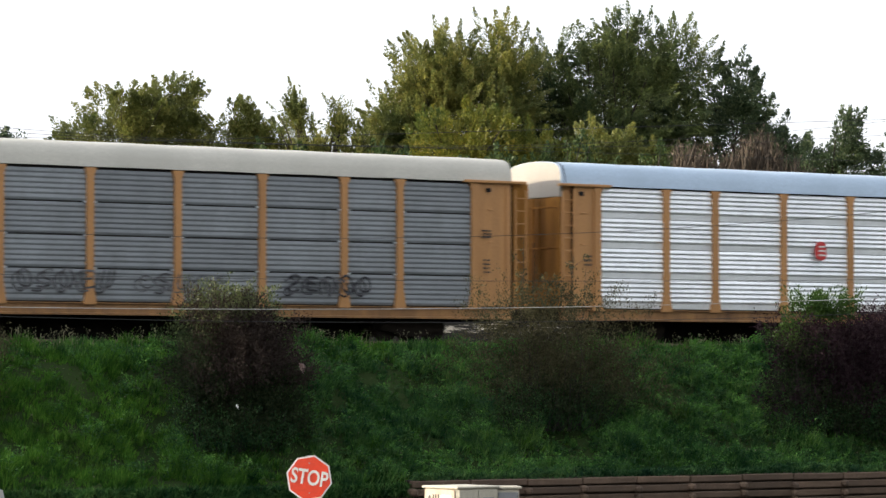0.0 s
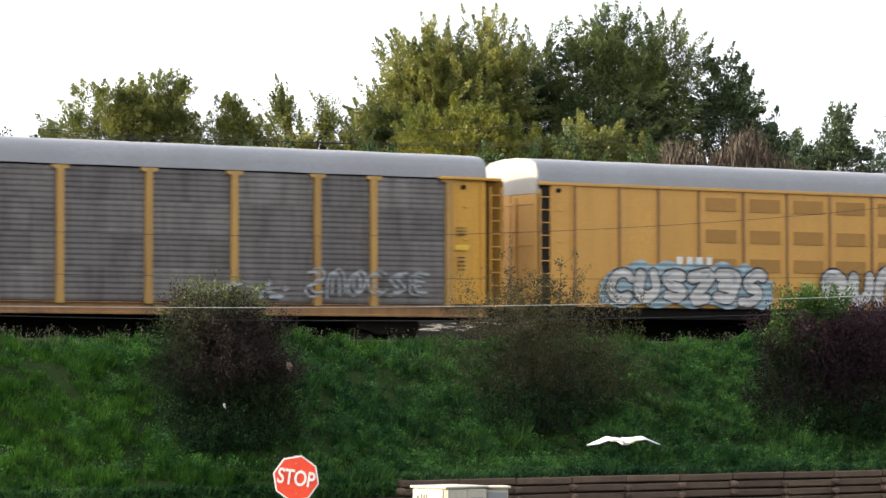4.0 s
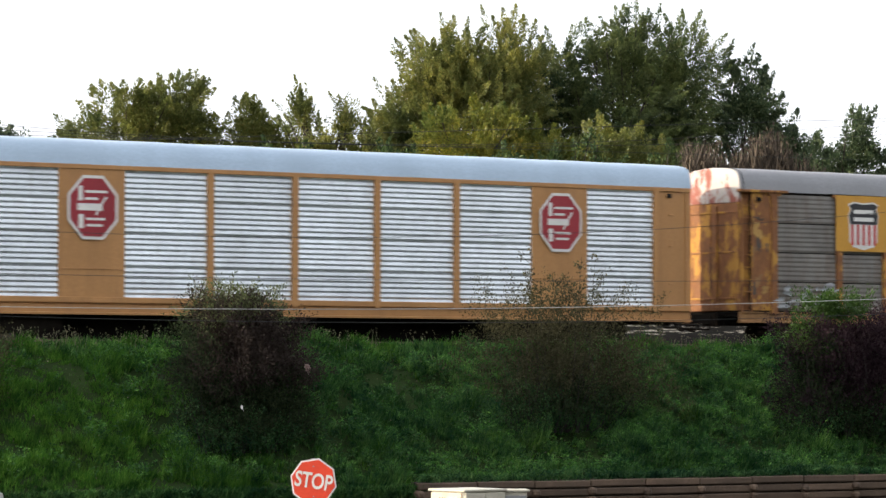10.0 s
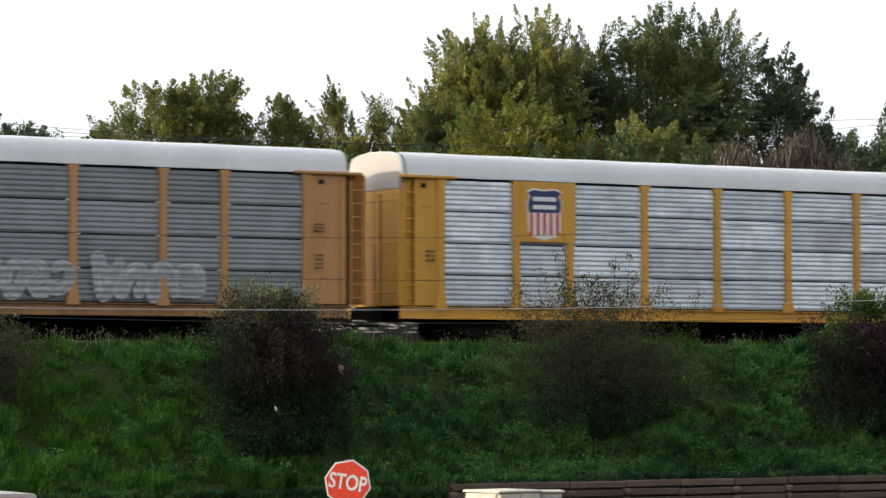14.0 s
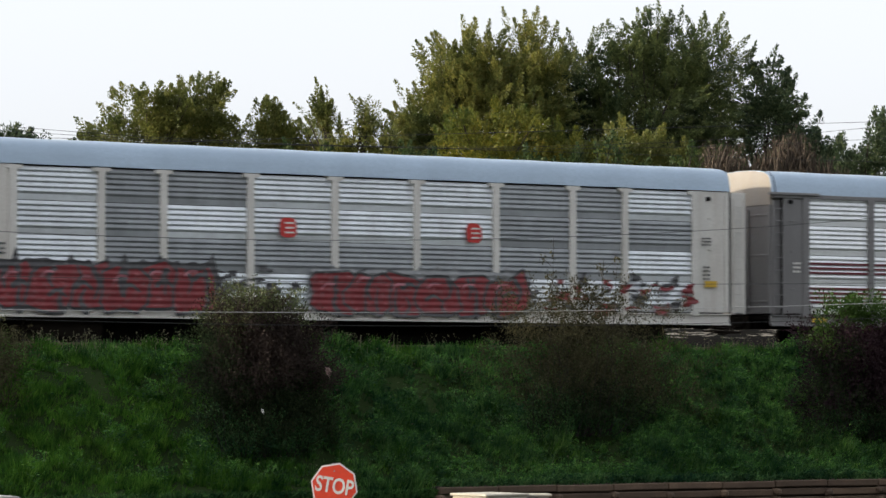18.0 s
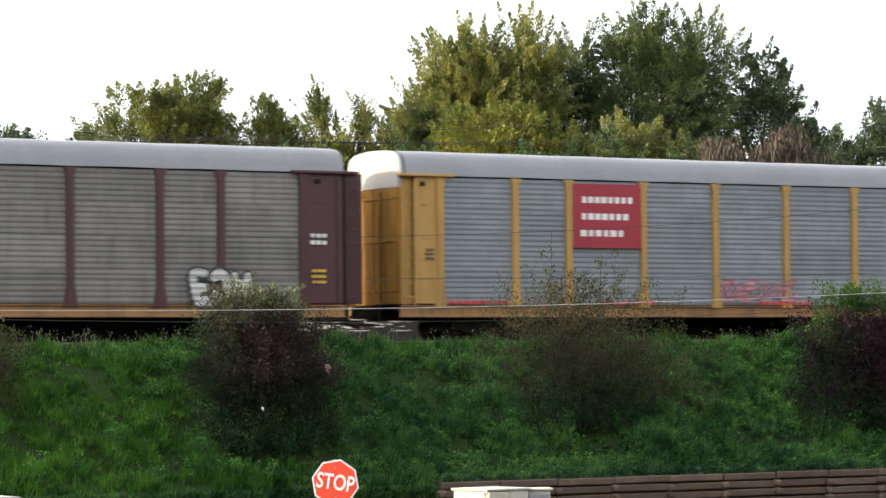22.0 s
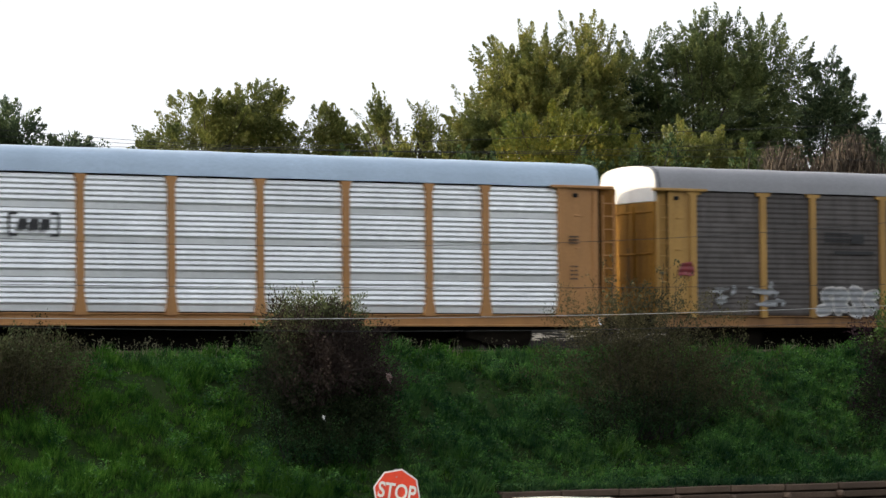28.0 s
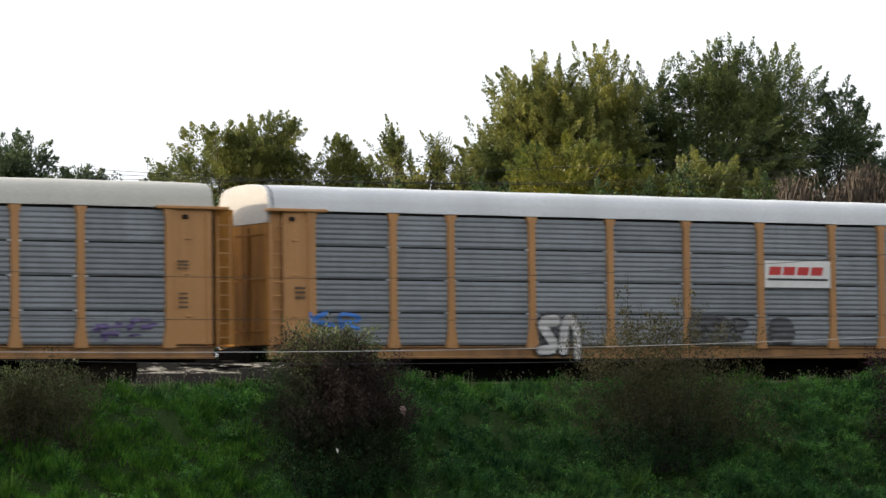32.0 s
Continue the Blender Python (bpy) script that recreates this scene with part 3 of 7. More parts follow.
def turned_leaves(axis, normal, c, length, width):
    """Leaves along axis that face the way of normal."""
    axis = axis / (np.linalg.norm(axis, axis=1, keepdims=True) + 1e-9)
    side = np.cross(normal, axis)
    side /= np.linalg.norm(side, axis=1, keepdims=True) + 1e-9
    L, W = length[:, None] * 0.5, width[:, None] * 0.5
    return np.stack([c - axis * L, c + side * W, c + axis * L, c - side * W], axis=1)


def build_grass():
    # tufts that fan out and bend over, tall in some lumps and short between them
    nt, per = 30000, 10
    x, y, z = slope_point(nt, 31, 74, 75.15, 82.7)
    lump = clump_field(x, y, 1.7, 7.0) + 0.5 * clump_field(x, y, 3.7, 0.9)
    keep = (lump > -0.35) | (rng.random(nt) < 0.55)
    x, y, z, lump = x[keep], y[keep], z[keep], lump[keep]
    nt = len(x)
    tall = np.clip(0.22 + 0.34 * lump + rng.uniform(-0.05, 0.1, nt), 0.06, 0.72)
    k = np.repeat(np.arange(nt), per)
    n = len(k)
    out = rng.normal(size=(n, 2))
    out /= np.linalg.norm(out, axis=1, keepdims=True)
    fan = rng.uniform(0.1, 0.9, n)
    ln = tall[k] * rng.uniform(0.55, 1.15, n)
    base = np.stack([x[k] + out[:, 0] * 0.04, y[k] + out[:, 1] * 0.04, z[k] - 0.02], 1)
    tip = base + np.stack([out[:, 0] * fan, out[:, 1] * fan - 0.15, np.ones(n)], 1) * (ln / np.sqrt(1 + fan ** 2))[:, None]
    w = rng.uniform(0.018, 0.05, n)
    # the grass towards -x, low on the slope and along its brow, is paler and yellower
    # the brow's pale blades put its lit fringe into the colour
    pale = ((46.5 - x) * 0.26 + (78.2 - y) * 0.16 + 0.8 * clump_field(x, y, 0.5, 3.0) + rng.normal(0, 0.3, nt) > 0.5) | (rng.random(nt) < 0.1) | (y > 81.9) | ((y > 81.0) & (rng.random(nt) < 0.5))
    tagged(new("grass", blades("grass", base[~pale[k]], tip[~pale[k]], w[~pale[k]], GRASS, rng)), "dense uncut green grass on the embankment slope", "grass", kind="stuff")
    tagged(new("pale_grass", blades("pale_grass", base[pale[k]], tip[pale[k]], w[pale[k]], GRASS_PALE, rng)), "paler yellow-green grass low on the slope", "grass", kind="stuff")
    # grass that hangs over the low wall
    n = 9000
    x = rng.uniform(28, 48.2, n)
    c = np.stack([x, rng.uniform(74.86, 75.12, n), rng.uniform(-4.33, -3.95, n)], 1)
    ax = np.stack([rng.normal(0, 0.4, n), rng.uniform(-0.9, 0.1, n), rng.normal(0.5, 0.5, n)], 1)
    tagged(new("verge_grass", quads("verge_grass", leaf_quads(rng, c, ax, rng.uniform(0.14, 0.36, n), rng.uniform(0.025, 0.05, n)), GRASS)), "long grass hanging over the low timber wall", "grass", kind="stuff")
    n = 7000
    x = rng.uniform(47.7, 79, n)
    lush = 0.5 + 0.5 * np.sin(x * 1.1) * np.sin(x * 0.37 + 1)
    c = np.stack([x, rng.uniform(74.88, 75.14, n), -3.88 + rng.uniform(-0.06, 0.2, n) * (0.5 + lush)], 1)
    ax = np.stack([rng.normal(0, 0.5, n), rng.uniform(-0.8, 0.2, n), rng.normal(0.5, 0.5, n)], 1)
    # the darker weed colour stands for the shade just above the wall
    tagged(new("wall_top_grass", quads("wall_top_grass", leaf_quads(rng, c, ax, rng.uniform(0.1, 0.3, n), rng.uniform(0.025, 0.05, n)), WEED)), "uneven grass leaning over the top of the timber wall", "grass", kind="stuff")
    # upright broad-leaved weeds in uneven patches
    nt, per = 15000, 22
    x, y, z = slope_point(nt, 31, 74, 75.2, 81.7)
    lump = clump_field(x, y, 1.7, 7.0) + 0.6 * clump_field(x, y, 2.9, 2.0)
    keep = lump + rng.normal(0, 0.35, nt) + np.clip((x - 46) * 0.09, -0.8, 0.45) > 0.05
    x, y, z, lump = x[keep], y[keep], z[keep], lump[keep]
    nt = len(x)
    size = np.clip(0.24 + 0.28 * lump + rng.uniform(-0.08, 0.14, nt), 0.11, 0.8)
    k = np.repeat(np.arange(nt), per)
    n = len(k)
    u = rng.uniform(0.15, 1.0, n)
    v = rng.normal(size=(n, 3))
    v[:, 2] = 0.25 * np.abs(v[:, 2])
    v /= np.linalg.norm(v, axis=1, keepdims=True)
    lean = np.stack([rng.normal(0, 0.18, nt), rng.normal(-0.15, 0.18, nt)], 1)
    c = np.stack([x[k] + lean[k, 0] * u * size[k], y[k] + lean[k, 1] * u * size[k], z[k] + size[k] * u], 1) + v * (size[k] * (0.34 - 0.22 * u))[:, None]
    ax = v * np.array([1, 1, 0.6]) + np.array([0, 0, 0.25]) * (2 * u - 0.8)[:, None] + rng.normal(0, 0.2, (n, 3))
    s = rng.uniform(0.06, 0.13, n) * (1.15 - 0.3 * u)
    up = np.array([0, -0.25, 1.0]) + rng.normal(0, 0.4, (n, 3))
    q = turned_leaves(ax, up, c, s, s * 0.36)
    # tip leaves get a lighter copy of the weed colour for light on top
    young = u > 0.78
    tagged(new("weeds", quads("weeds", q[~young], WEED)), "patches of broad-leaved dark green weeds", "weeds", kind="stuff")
    tagged(new("weed_tips", quads("weed_tips", q[young], WEED_LIT_TIP)), "lighter leaves at the tips of the weeds, for the light on them", "weeds", kind="stuff")
    # a few pale flower heads among the weeds
    n = 900
    x, y, z = slope_point(n, 31, 74, 75.3, 81.8)
    c = np.stack([x, y, z + 0.32 + 0.2 * clump_field(x, y, 1.7, 7.0) + rng.uniform(0, 0.15, n)], 1)
    s = rng.uniform(0.025, 0.06, n)
    tagged(new("weed_flowers", quads("weed_flowers", leaf_quads(rng, c, rng.normal(size=(n, 3)), s, s * 0.7), SEEDHEAD)), "small pale flower heads scattered among the weeds", "flowers", kind="stuff")
    # dark scrub on the far side of the track
    n = 24000
    x, y = rng.uniform(40, 112, n), rng.uniform(97, 101, n)
    top = 4.6 + 0.7 * np.sin(x * 0.7) + 0.4 * np.sin(x * 1.9 + 1)
    c = np.stack([x, y, 0.4 + rng.random(n) * top], 1)
    s = rng.uniform(0.22, 0.5, n)
    tagged(new("scrub", quads("scrub", leaf_quads(rng, c, rng.normal(size=(n, 3)), s, s * 0.6), LEAF_DARK)), "dark green scrub behind the track", "scrub", kind="stuff")
    # stalks and seed heads along the crest
    n = 1500
    x = rng.uniform(32, 82, n)
    keep = np.sin(x * 0.8) + np.sin(x * 1.9 + 1) + rng.normal(0, 0.8, n) > 0.2
    x = x[keep]
    n = len(x)
    y = rng.uniform(81.6, 83.4, n)
    h = rng.uniform(0.25, 0.6, n)
    base = np.stack([x, y, ground_z(y)], 1)
    lean = np.stack([rng.normal(0, 0.12, n), rng.normal(0, 0.12, n), np.ones(n)], 1)
    stalk = leaf_quads(rng, base + lean * h[:, None] * 0.5, lean, h, np.full(n, 0.02))
    heads = [leaf_quads(rng, base + lean * h[:, None] + rng.normal(0, 0.05, (n, 3)), rng.normal(size=(n, 3)) + [0, 0, 0.6], rng.uniform(0.04, 0.08, n), rng.uniform(0.02, 0.04, n)) for _ in range(4)]
    tagged(new("crest_weeds", quads("crest_weeds", np.concatenate([stalk] + heads), SEEDHEAD)), "dry pale seed heads along the top of the embankment", "weeds", kind="stuff")
    # taller green tufts along the crest
    n = 13000
    x = rng.uniform(31, 74, n)
    y = rng.normal(82.2, 0.45, n)
    h = 0.2 + 0.3 * rng.random(n) * (0.5 + 0.5 * np.sin(x * 1.7) * np.sin(x * 0.6 + 2))
    c = np.stack([x, y, ground_z(y) + h * 0.4], 1)
    ax = np.stack([rng.normal(0, 0.3, n), rng.normal(0, 0.3, n), np.ones(n)], 1)
    tagged(new("crest_grass", quads("crest_grass", leaf_quads(rng, c, ax, h, rng.uniform(0.025, 0.05, n)), GRASS)), "uneven green grass along the embankment edge", "grass", kind="stuff")


build_grass()


# ---- trees and bushes ----
DEPTH_AXIS = Vector((math.sin(radians(33)), math.cos(radians(33)), 0))
SIDE_AXIS = Vector((math.cos(radians(33)), -math.sin(radians(33)), 0))


def spot(side, depth, z=0.0):
    """A place named by its distance along, and beside, the middle line of sight."""
    p = DEPTH_AXIS * depth + SIDE_AXIS * side
    return Vector((p.x, p.y, z))


def skeleton_bm(root, tips, radius, rnd, bend=0.25, rooted=0.0):
    bm = bmesh.new()
    for tip in tips:
        b = Vector(tip)
        a = Vector(root) + Vector((b.x * rooted, b.y * rooted, 0))
        mid = a.lerp(b, 0.5) + Vector((rnd.uniform(-1, 1), rnd.uniform(-1, 1), rnd.uniform(-0.3, 0.6))) * bend * (b - a).length * 0.4
        cyl(bm, a, mid, radius, radius * 0.6, 6)
        cyl(bm, mid, b, radius * 0.6, radius * 0.15, 5)
    return bm


def plume_tree(label, side, depth, crowns, mat, seed, plumes=260, per=55, plume_len=1.7, leaf=0.13, up=0.5, base_z=0.4, spread=0.17, shell=0.62, fill=0.42):
    """A broadleaf tree: trunk, limbs, and a crown of leafy shoots that point outwards and up.
    crowns: (side offset, depth offset, z, half width, half depth, half height)."""
    r = np.random.default_rng(seed)
    rnd = random.Random(seed)
    o = spot(side, depth, base_z)
    t = thing("tree", label, "tree", "trees behind the railway", at=o)
    area = [(c[3] * c[5] + c[3] * c[4] + c[4] * c[5]) for c in crowns]
    Q, tips = [], []
    s_ax, d_ax = np.array(SIDE_AXIS), np.array(DEPTH_AXIS)
    for c, ar in zip(crowns, area):
        n = max(12, int(plumes * ar / sum(area)))
        # boughs on the crown's shell, each a fan of slender shoots, and a looser fill inside
        bough = r.normal(size=(max(6, n // 8), 3))
        bough[:, 2] += 0.25
        bough /= np.linalg.norm(bough, axis=1, keepdims=True)
        reach = r.uniform(0.8, 1.08, len(bough))
        own = r.integers(0, len(bough), n)
        inner = r.random(n) < fill
        v = bough[own] + r.normal(0, 0.25, (n, 3))
        v /= np.linalg.norm(v, axis=1, keepdims=True)
        rad = reach[own] * (shell + (1 - shell) * r.random(n) ** 0.5)
        rad = np.where(inner, rad * r.uniform(0.25, 0.85, n), rad)
        centre = np.outer(c[0] + v[:, 0] * rad * c[3], s_ax) + np.outer(c[1] + v[:, 1] * rad * c[4], d_ax)
        centre[:, 2] += c[2] - base_z + v[:, 2] * rad * c[5]
        way = np.outer(v[:, 0], s_ax) + np.outer(v[:, 1], d_ax)
        way[:, 2] += v[:, 2]
        way = way + np.array([0, 0, up]) + r.normal(0, 0.2, (n, 3))
        way /= np.linalg.norm(way, axis=1, keepdims=True)
        ln = plume_len * r.uniform(0.55, 1.25, n)
        for i in range(n):
            k = int(per * r.uniform(0.7, 1.3) * (0.75 if inner[i] else 1.0))
            u = r.uniform(-0.5, 0.5, k)
            # widest a third of the way along, pointed at the tip
            thick = spread * np.clip(1.1 - 1.25 * np.abs(u + 0.2), 0.14, 1.0) * (3.4 if inner[i] else 1.0)
            off = r.normal(size=(k, 3))
            off -= np.outer(off @ way[i], way[i])
            off /= np.linalg.norm(off, axis=1, keepdims=True) + 1e-6
            pts = centre[i] + np.outer(u * ln[i], way[i]) + off * (thick * r.uniform(0.4, 1.2, k))[:, None]
            ax = way[i] * 0.9 + off * 0.4 + np.array([0, 0, -0.15]) + r.normal(0, 0.2, (k, 3))
            sz = leaf * r.uniform(0.7, 1.3, k)
            Q.append(turned_leaves(ax, off + way[i] * 0.3 + r.normal(0, 0.2, (k, 3)), pts, sz, sz * 0.55))
        for i in range(0, n, max(1, n // 14)):
            tips.append(Vector(centre[i]))
    trunk_top = Vector((crowns[0][0] * s_ax[0], crowns[0][0] * s_ax[1], crowns[0][2] - base_z - crowns[0][5] * 0.9))
    bm = bmesh.new()
    cyl(bm, (0, 0, -0.1), trunk_top, 0.38, 0.24, 10)
    part("trunk", bm, BARK, t)
    tagged(part("limb", skeleton_bm(trunk_top, tips, 0.07, rnd), BARK, t), kind="stuff")
    tagged(part("crown", quads("crown", np.concatenate(Q), mat), mat, t), kind="stuff")
    return t


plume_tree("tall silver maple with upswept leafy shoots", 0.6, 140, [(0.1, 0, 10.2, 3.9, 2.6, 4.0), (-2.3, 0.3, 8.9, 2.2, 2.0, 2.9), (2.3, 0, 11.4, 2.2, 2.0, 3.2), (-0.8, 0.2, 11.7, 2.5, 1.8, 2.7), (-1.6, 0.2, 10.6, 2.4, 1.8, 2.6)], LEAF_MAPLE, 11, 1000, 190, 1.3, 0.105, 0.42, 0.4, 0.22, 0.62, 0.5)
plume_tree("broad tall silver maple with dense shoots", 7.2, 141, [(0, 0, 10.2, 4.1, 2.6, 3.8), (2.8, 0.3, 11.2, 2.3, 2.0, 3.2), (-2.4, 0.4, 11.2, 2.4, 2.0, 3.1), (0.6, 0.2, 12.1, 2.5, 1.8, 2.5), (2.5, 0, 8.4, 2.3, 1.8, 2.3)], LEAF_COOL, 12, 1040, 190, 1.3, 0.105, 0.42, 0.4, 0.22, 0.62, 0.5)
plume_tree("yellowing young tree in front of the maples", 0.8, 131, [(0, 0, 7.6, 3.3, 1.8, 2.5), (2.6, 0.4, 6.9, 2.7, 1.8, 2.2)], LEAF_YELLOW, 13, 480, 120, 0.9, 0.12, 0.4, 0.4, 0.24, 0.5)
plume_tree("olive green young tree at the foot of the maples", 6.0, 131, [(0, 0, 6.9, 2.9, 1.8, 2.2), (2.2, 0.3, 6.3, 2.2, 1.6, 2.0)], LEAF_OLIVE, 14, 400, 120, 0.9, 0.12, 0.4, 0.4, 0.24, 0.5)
# dark shrubs added to stand for the shaded base of the trees
for k, (side, high) in enumerate(((-14.5, 5.8), (-10.5, 5.7), (-6.5, 5.8), (-2.5, 6.0), (1.5, 5.9), (5.0, 6.0), (8.6, 5.9))):
    plume_tree("dark green shrub added for the shaded foot of the trees", side, 127 + 0.7 * (k % 2), [(0, 0, high, 2.6, 1.2, 2.0 + 0.1 * (k % 3)), (1.2, 0.3, high - 0.8, 1.8, 1.0, 1.9)], LEAF_SHADE, 60 + k, 110, 80, 0.8, 0.13, 0.4, 0.4, 0.26, 0.55)
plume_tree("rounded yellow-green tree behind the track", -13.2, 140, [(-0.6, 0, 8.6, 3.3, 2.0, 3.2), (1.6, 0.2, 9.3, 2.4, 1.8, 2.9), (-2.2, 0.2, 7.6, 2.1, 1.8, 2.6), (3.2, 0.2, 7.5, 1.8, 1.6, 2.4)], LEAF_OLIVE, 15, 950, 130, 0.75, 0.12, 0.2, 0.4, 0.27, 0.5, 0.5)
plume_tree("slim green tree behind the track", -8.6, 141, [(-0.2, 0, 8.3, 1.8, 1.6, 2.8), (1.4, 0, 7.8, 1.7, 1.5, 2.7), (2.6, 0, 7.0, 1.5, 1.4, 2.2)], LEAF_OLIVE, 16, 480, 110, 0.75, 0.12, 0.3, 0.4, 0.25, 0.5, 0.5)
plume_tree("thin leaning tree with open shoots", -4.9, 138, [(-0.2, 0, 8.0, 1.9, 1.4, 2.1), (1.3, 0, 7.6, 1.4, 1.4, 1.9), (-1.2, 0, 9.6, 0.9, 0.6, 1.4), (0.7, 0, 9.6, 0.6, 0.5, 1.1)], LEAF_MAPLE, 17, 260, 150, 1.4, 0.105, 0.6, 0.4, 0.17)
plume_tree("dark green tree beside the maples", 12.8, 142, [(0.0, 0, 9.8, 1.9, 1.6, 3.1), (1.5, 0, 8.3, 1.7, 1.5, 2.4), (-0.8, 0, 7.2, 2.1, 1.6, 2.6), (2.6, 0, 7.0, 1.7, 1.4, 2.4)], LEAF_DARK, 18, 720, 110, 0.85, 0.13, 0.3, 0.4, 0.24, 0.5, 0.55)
plume_tree("small dark green tree beyond the dry brush", 17.2, 140, [(0, 0, 7.7, 1.8, 1.4, 2.5), (-1.5, 0, 7.0, 1.6, 1.3, 2.2), (2.4, 0, 7.4, 1.9, 1.4, 2.6)], LEAF_DARK, 19, 440, 100, 0.85, 0.13, 0.3, 0.4, 0.24, 0.5)
plume_tree("dark tree standing alone against the sky", -22.2, 140, [(0, 0, 8.6, 1.8, 1.4, 3.1), (-1.5, 0, 8.0, 1.9, 1.4, 2.8)], LEAF_DARK, 20, 600, 100, 0.8, 0.13, 0.3, 0.4, 0.24, 0.5, 0.5)
plume_tree("low straggling tree with bare gaps", -19.5, 139, [(0, 0, 8.6, 1.2, 1.0, 1.4), (1.2, 0, 8.4, 0.7, 0.8, 1.0), (-1.0, 0, 8.3, 0.9, 0.8, 1.1)], LEAF_DARK, 21, 150, 80, 0.65, 0.13, 0.3, 0.4, 0.2)
plume_tree("low green thicket behind the track", -1.5, 146, [(0, 0, 5.2, 5.0, 1.6, 3.6), (8, 0, 5.2, 5.0, 1.6, 3.6), (-9, 0, 4.8, 6.0, 1.6, 3.1), (15, 0, 4.8, 4.0, 1.6, 3.2)], LEAF_DARK, 22, 520, 70, 1.3, 0.22, 0.4, 0.4, 0.4)


def dry_brush():
    """Dead stalks in a brown stand behind the track."""
    r = np.random.default_rng(31)
    t = thing("dry_brush", "stand of dead brown stalks and dry scrub", "scrub", at=spot(11.3, 124, 0.4))
    s_ax, d_ax = np.array(SIDE_AXIS), np.array(DEPTH_AXIS)
    n = 1500
    a = r.uniform(-2.5, 2.5, n)
    top = 9.2 + 0.45 * np.sin(a * 2.1) - 0.10 * np.abs(a) ** 1.6 + r.uniform(-1.6, 0.4, n)
    b = np.outer(a, s_ax) + np.outer(r.uniform(-1, 1, n), d_ax)
    ln = r.uniform(1.2, 3.2, n)
    lean = np.stack([r.normal(0, 0.22, n), r.normal(0, 0.22, n), np.ones(n)], 1)
    b[:, 2] = top - 2.0 - ln * 0.5
    q = leaf_quads(r, b, lean, ln, r.uniform(0.05, 0.10, n))
    m = 5000
    i = r.integers(0, n, m)
    c = b[i] + lean[i] * (ln[i] * r.uniform(-0.5, 0.5, m))[:, None] + r.normal(0, 0.12, (m, 3))
    q2 = leaf_quads(r, c, lean[i] + r.normal(0, 0.5, (m, 3)), r.uniform(0.12, 0.35, m), r.uniform(0.04, 0.09, m))
    tagged(part("stalk", quads("stalk", np.concatenate([q, q2]), LEAF_DEAD), LEAF_DEAD, t), kind="stuff")
    bm = bmesh.new()
    rnd = random.Random(3)
    for k in range(60):
        p = Vector(b[k * 20])
        p.z = 0
        cyl(bm, p, Vector(b[k * 20]), 0.05, 0.02, 5)
    tagged(part("stem", bm, BARK, t), kind="stuff")


dry_brush()


def bush(label, x, y, parts_, seed, twig=60, stem=0.010):
    """A shrub: stems, twigs and small leaves. parts_: (dx, dy, dz, rx, ry, rz, leaves, leaf size, material, part name)."""
    r = np.random.default_rng(seed)
    rnd = random.Random(seed)
    z0 = float(ground_z(y))
    t = thing("bush", label, "bush", "bushes on the embankment", at=(x, y, z0))
    tips = []
    for dx, dy, dz, rx, ry, rz, count, size, mat, nm in parts_:
        per = 34
        k = max(8, count // per)
        v = r.normal(size=(k, 3))
        v /= np.linalg.norm(v, axis=1, keepdims=True)
        lump = 1 + 0.25 * np.sin(v[:, 0] * 4 + seed) + 0.2 * np.sin(v[:, 2] * 6 + seed) + 0.15 * np.sin(v[:, 0] * 9 + v[:, 2] * 5 + seed)
        rad = (r.uniform(0.05, 1.1, k) ** 0.5 * lump)[:, None]
        cen = np.array([dx, dy, dz]) + v * rad * np.array([rx, ry, rz])
        # leafy shoots that rise and spread
        way = v * 0.8 + np.array([0, 0, 0.75]) + r.normal(0, 0.25, (k, 3))
        way /= np.linalg.norm(way, axis=1, keepdims=True)
        ln = r.uniform(0.3, 0.85, k) * (1 + 0.5 * (r.random(k) < 0.15))
        i = np.repeat(np.arange(k), per)
        u = r.uniform(-0.5, 0.5, len(i))
        off = r.normal(size=(len(i), 3)) * (0.085 * (1.1 - u))[:, None]
        c = cen[i] + way[i] * (u * ln[i])[:, None] + off
        ax = way[i] * 0.7 + off * 6 + r.normal(0, 0.35, (len(i), 3))
        s = size * r.uniform(0.6, 1.4, len(i))
        tagged(part(nm, quads(nm, leaf_quads(r, c, ax, s * 1.2, s * 0.6), mat), mat, t), kind="stuff")
        tips += [Vector(p) for p in cen[: max(6, twig // len(parts_))]]
    tagged(part("stem", skeleton_bm((0, 0, -0.1), tips, stem, rnd, 0.5, 0.65), TWIG, t), kind="stuff")


bush("dense purple-brown bush with grey-green top growth", 43.4, 77.1, [
    (0.2, 0, 2.5, 1.75, 1.2, 1.35, 62000, 0.055, LEAF_BUSH, "foliage"),
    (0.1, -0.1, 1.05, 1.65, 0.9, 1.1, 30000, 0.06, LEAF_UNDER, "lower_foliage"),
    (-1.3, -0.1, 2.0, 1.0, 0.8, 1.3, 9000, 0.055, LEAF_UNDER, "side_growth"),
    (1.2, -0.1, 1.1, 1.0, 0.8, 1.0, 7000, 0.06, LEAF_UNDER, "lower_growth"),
    (0.0, -0.3, 0.5, 2.2, 0.9, 0.6, 9000, 0.05, WEED, "undergrowth"),
    (-0.15, 0.0, 3.75, 1.3, 0.7, 0.5, 9000, 0.06, LEAF_BUSH_GREEN, "top_growth")], 41, 90)
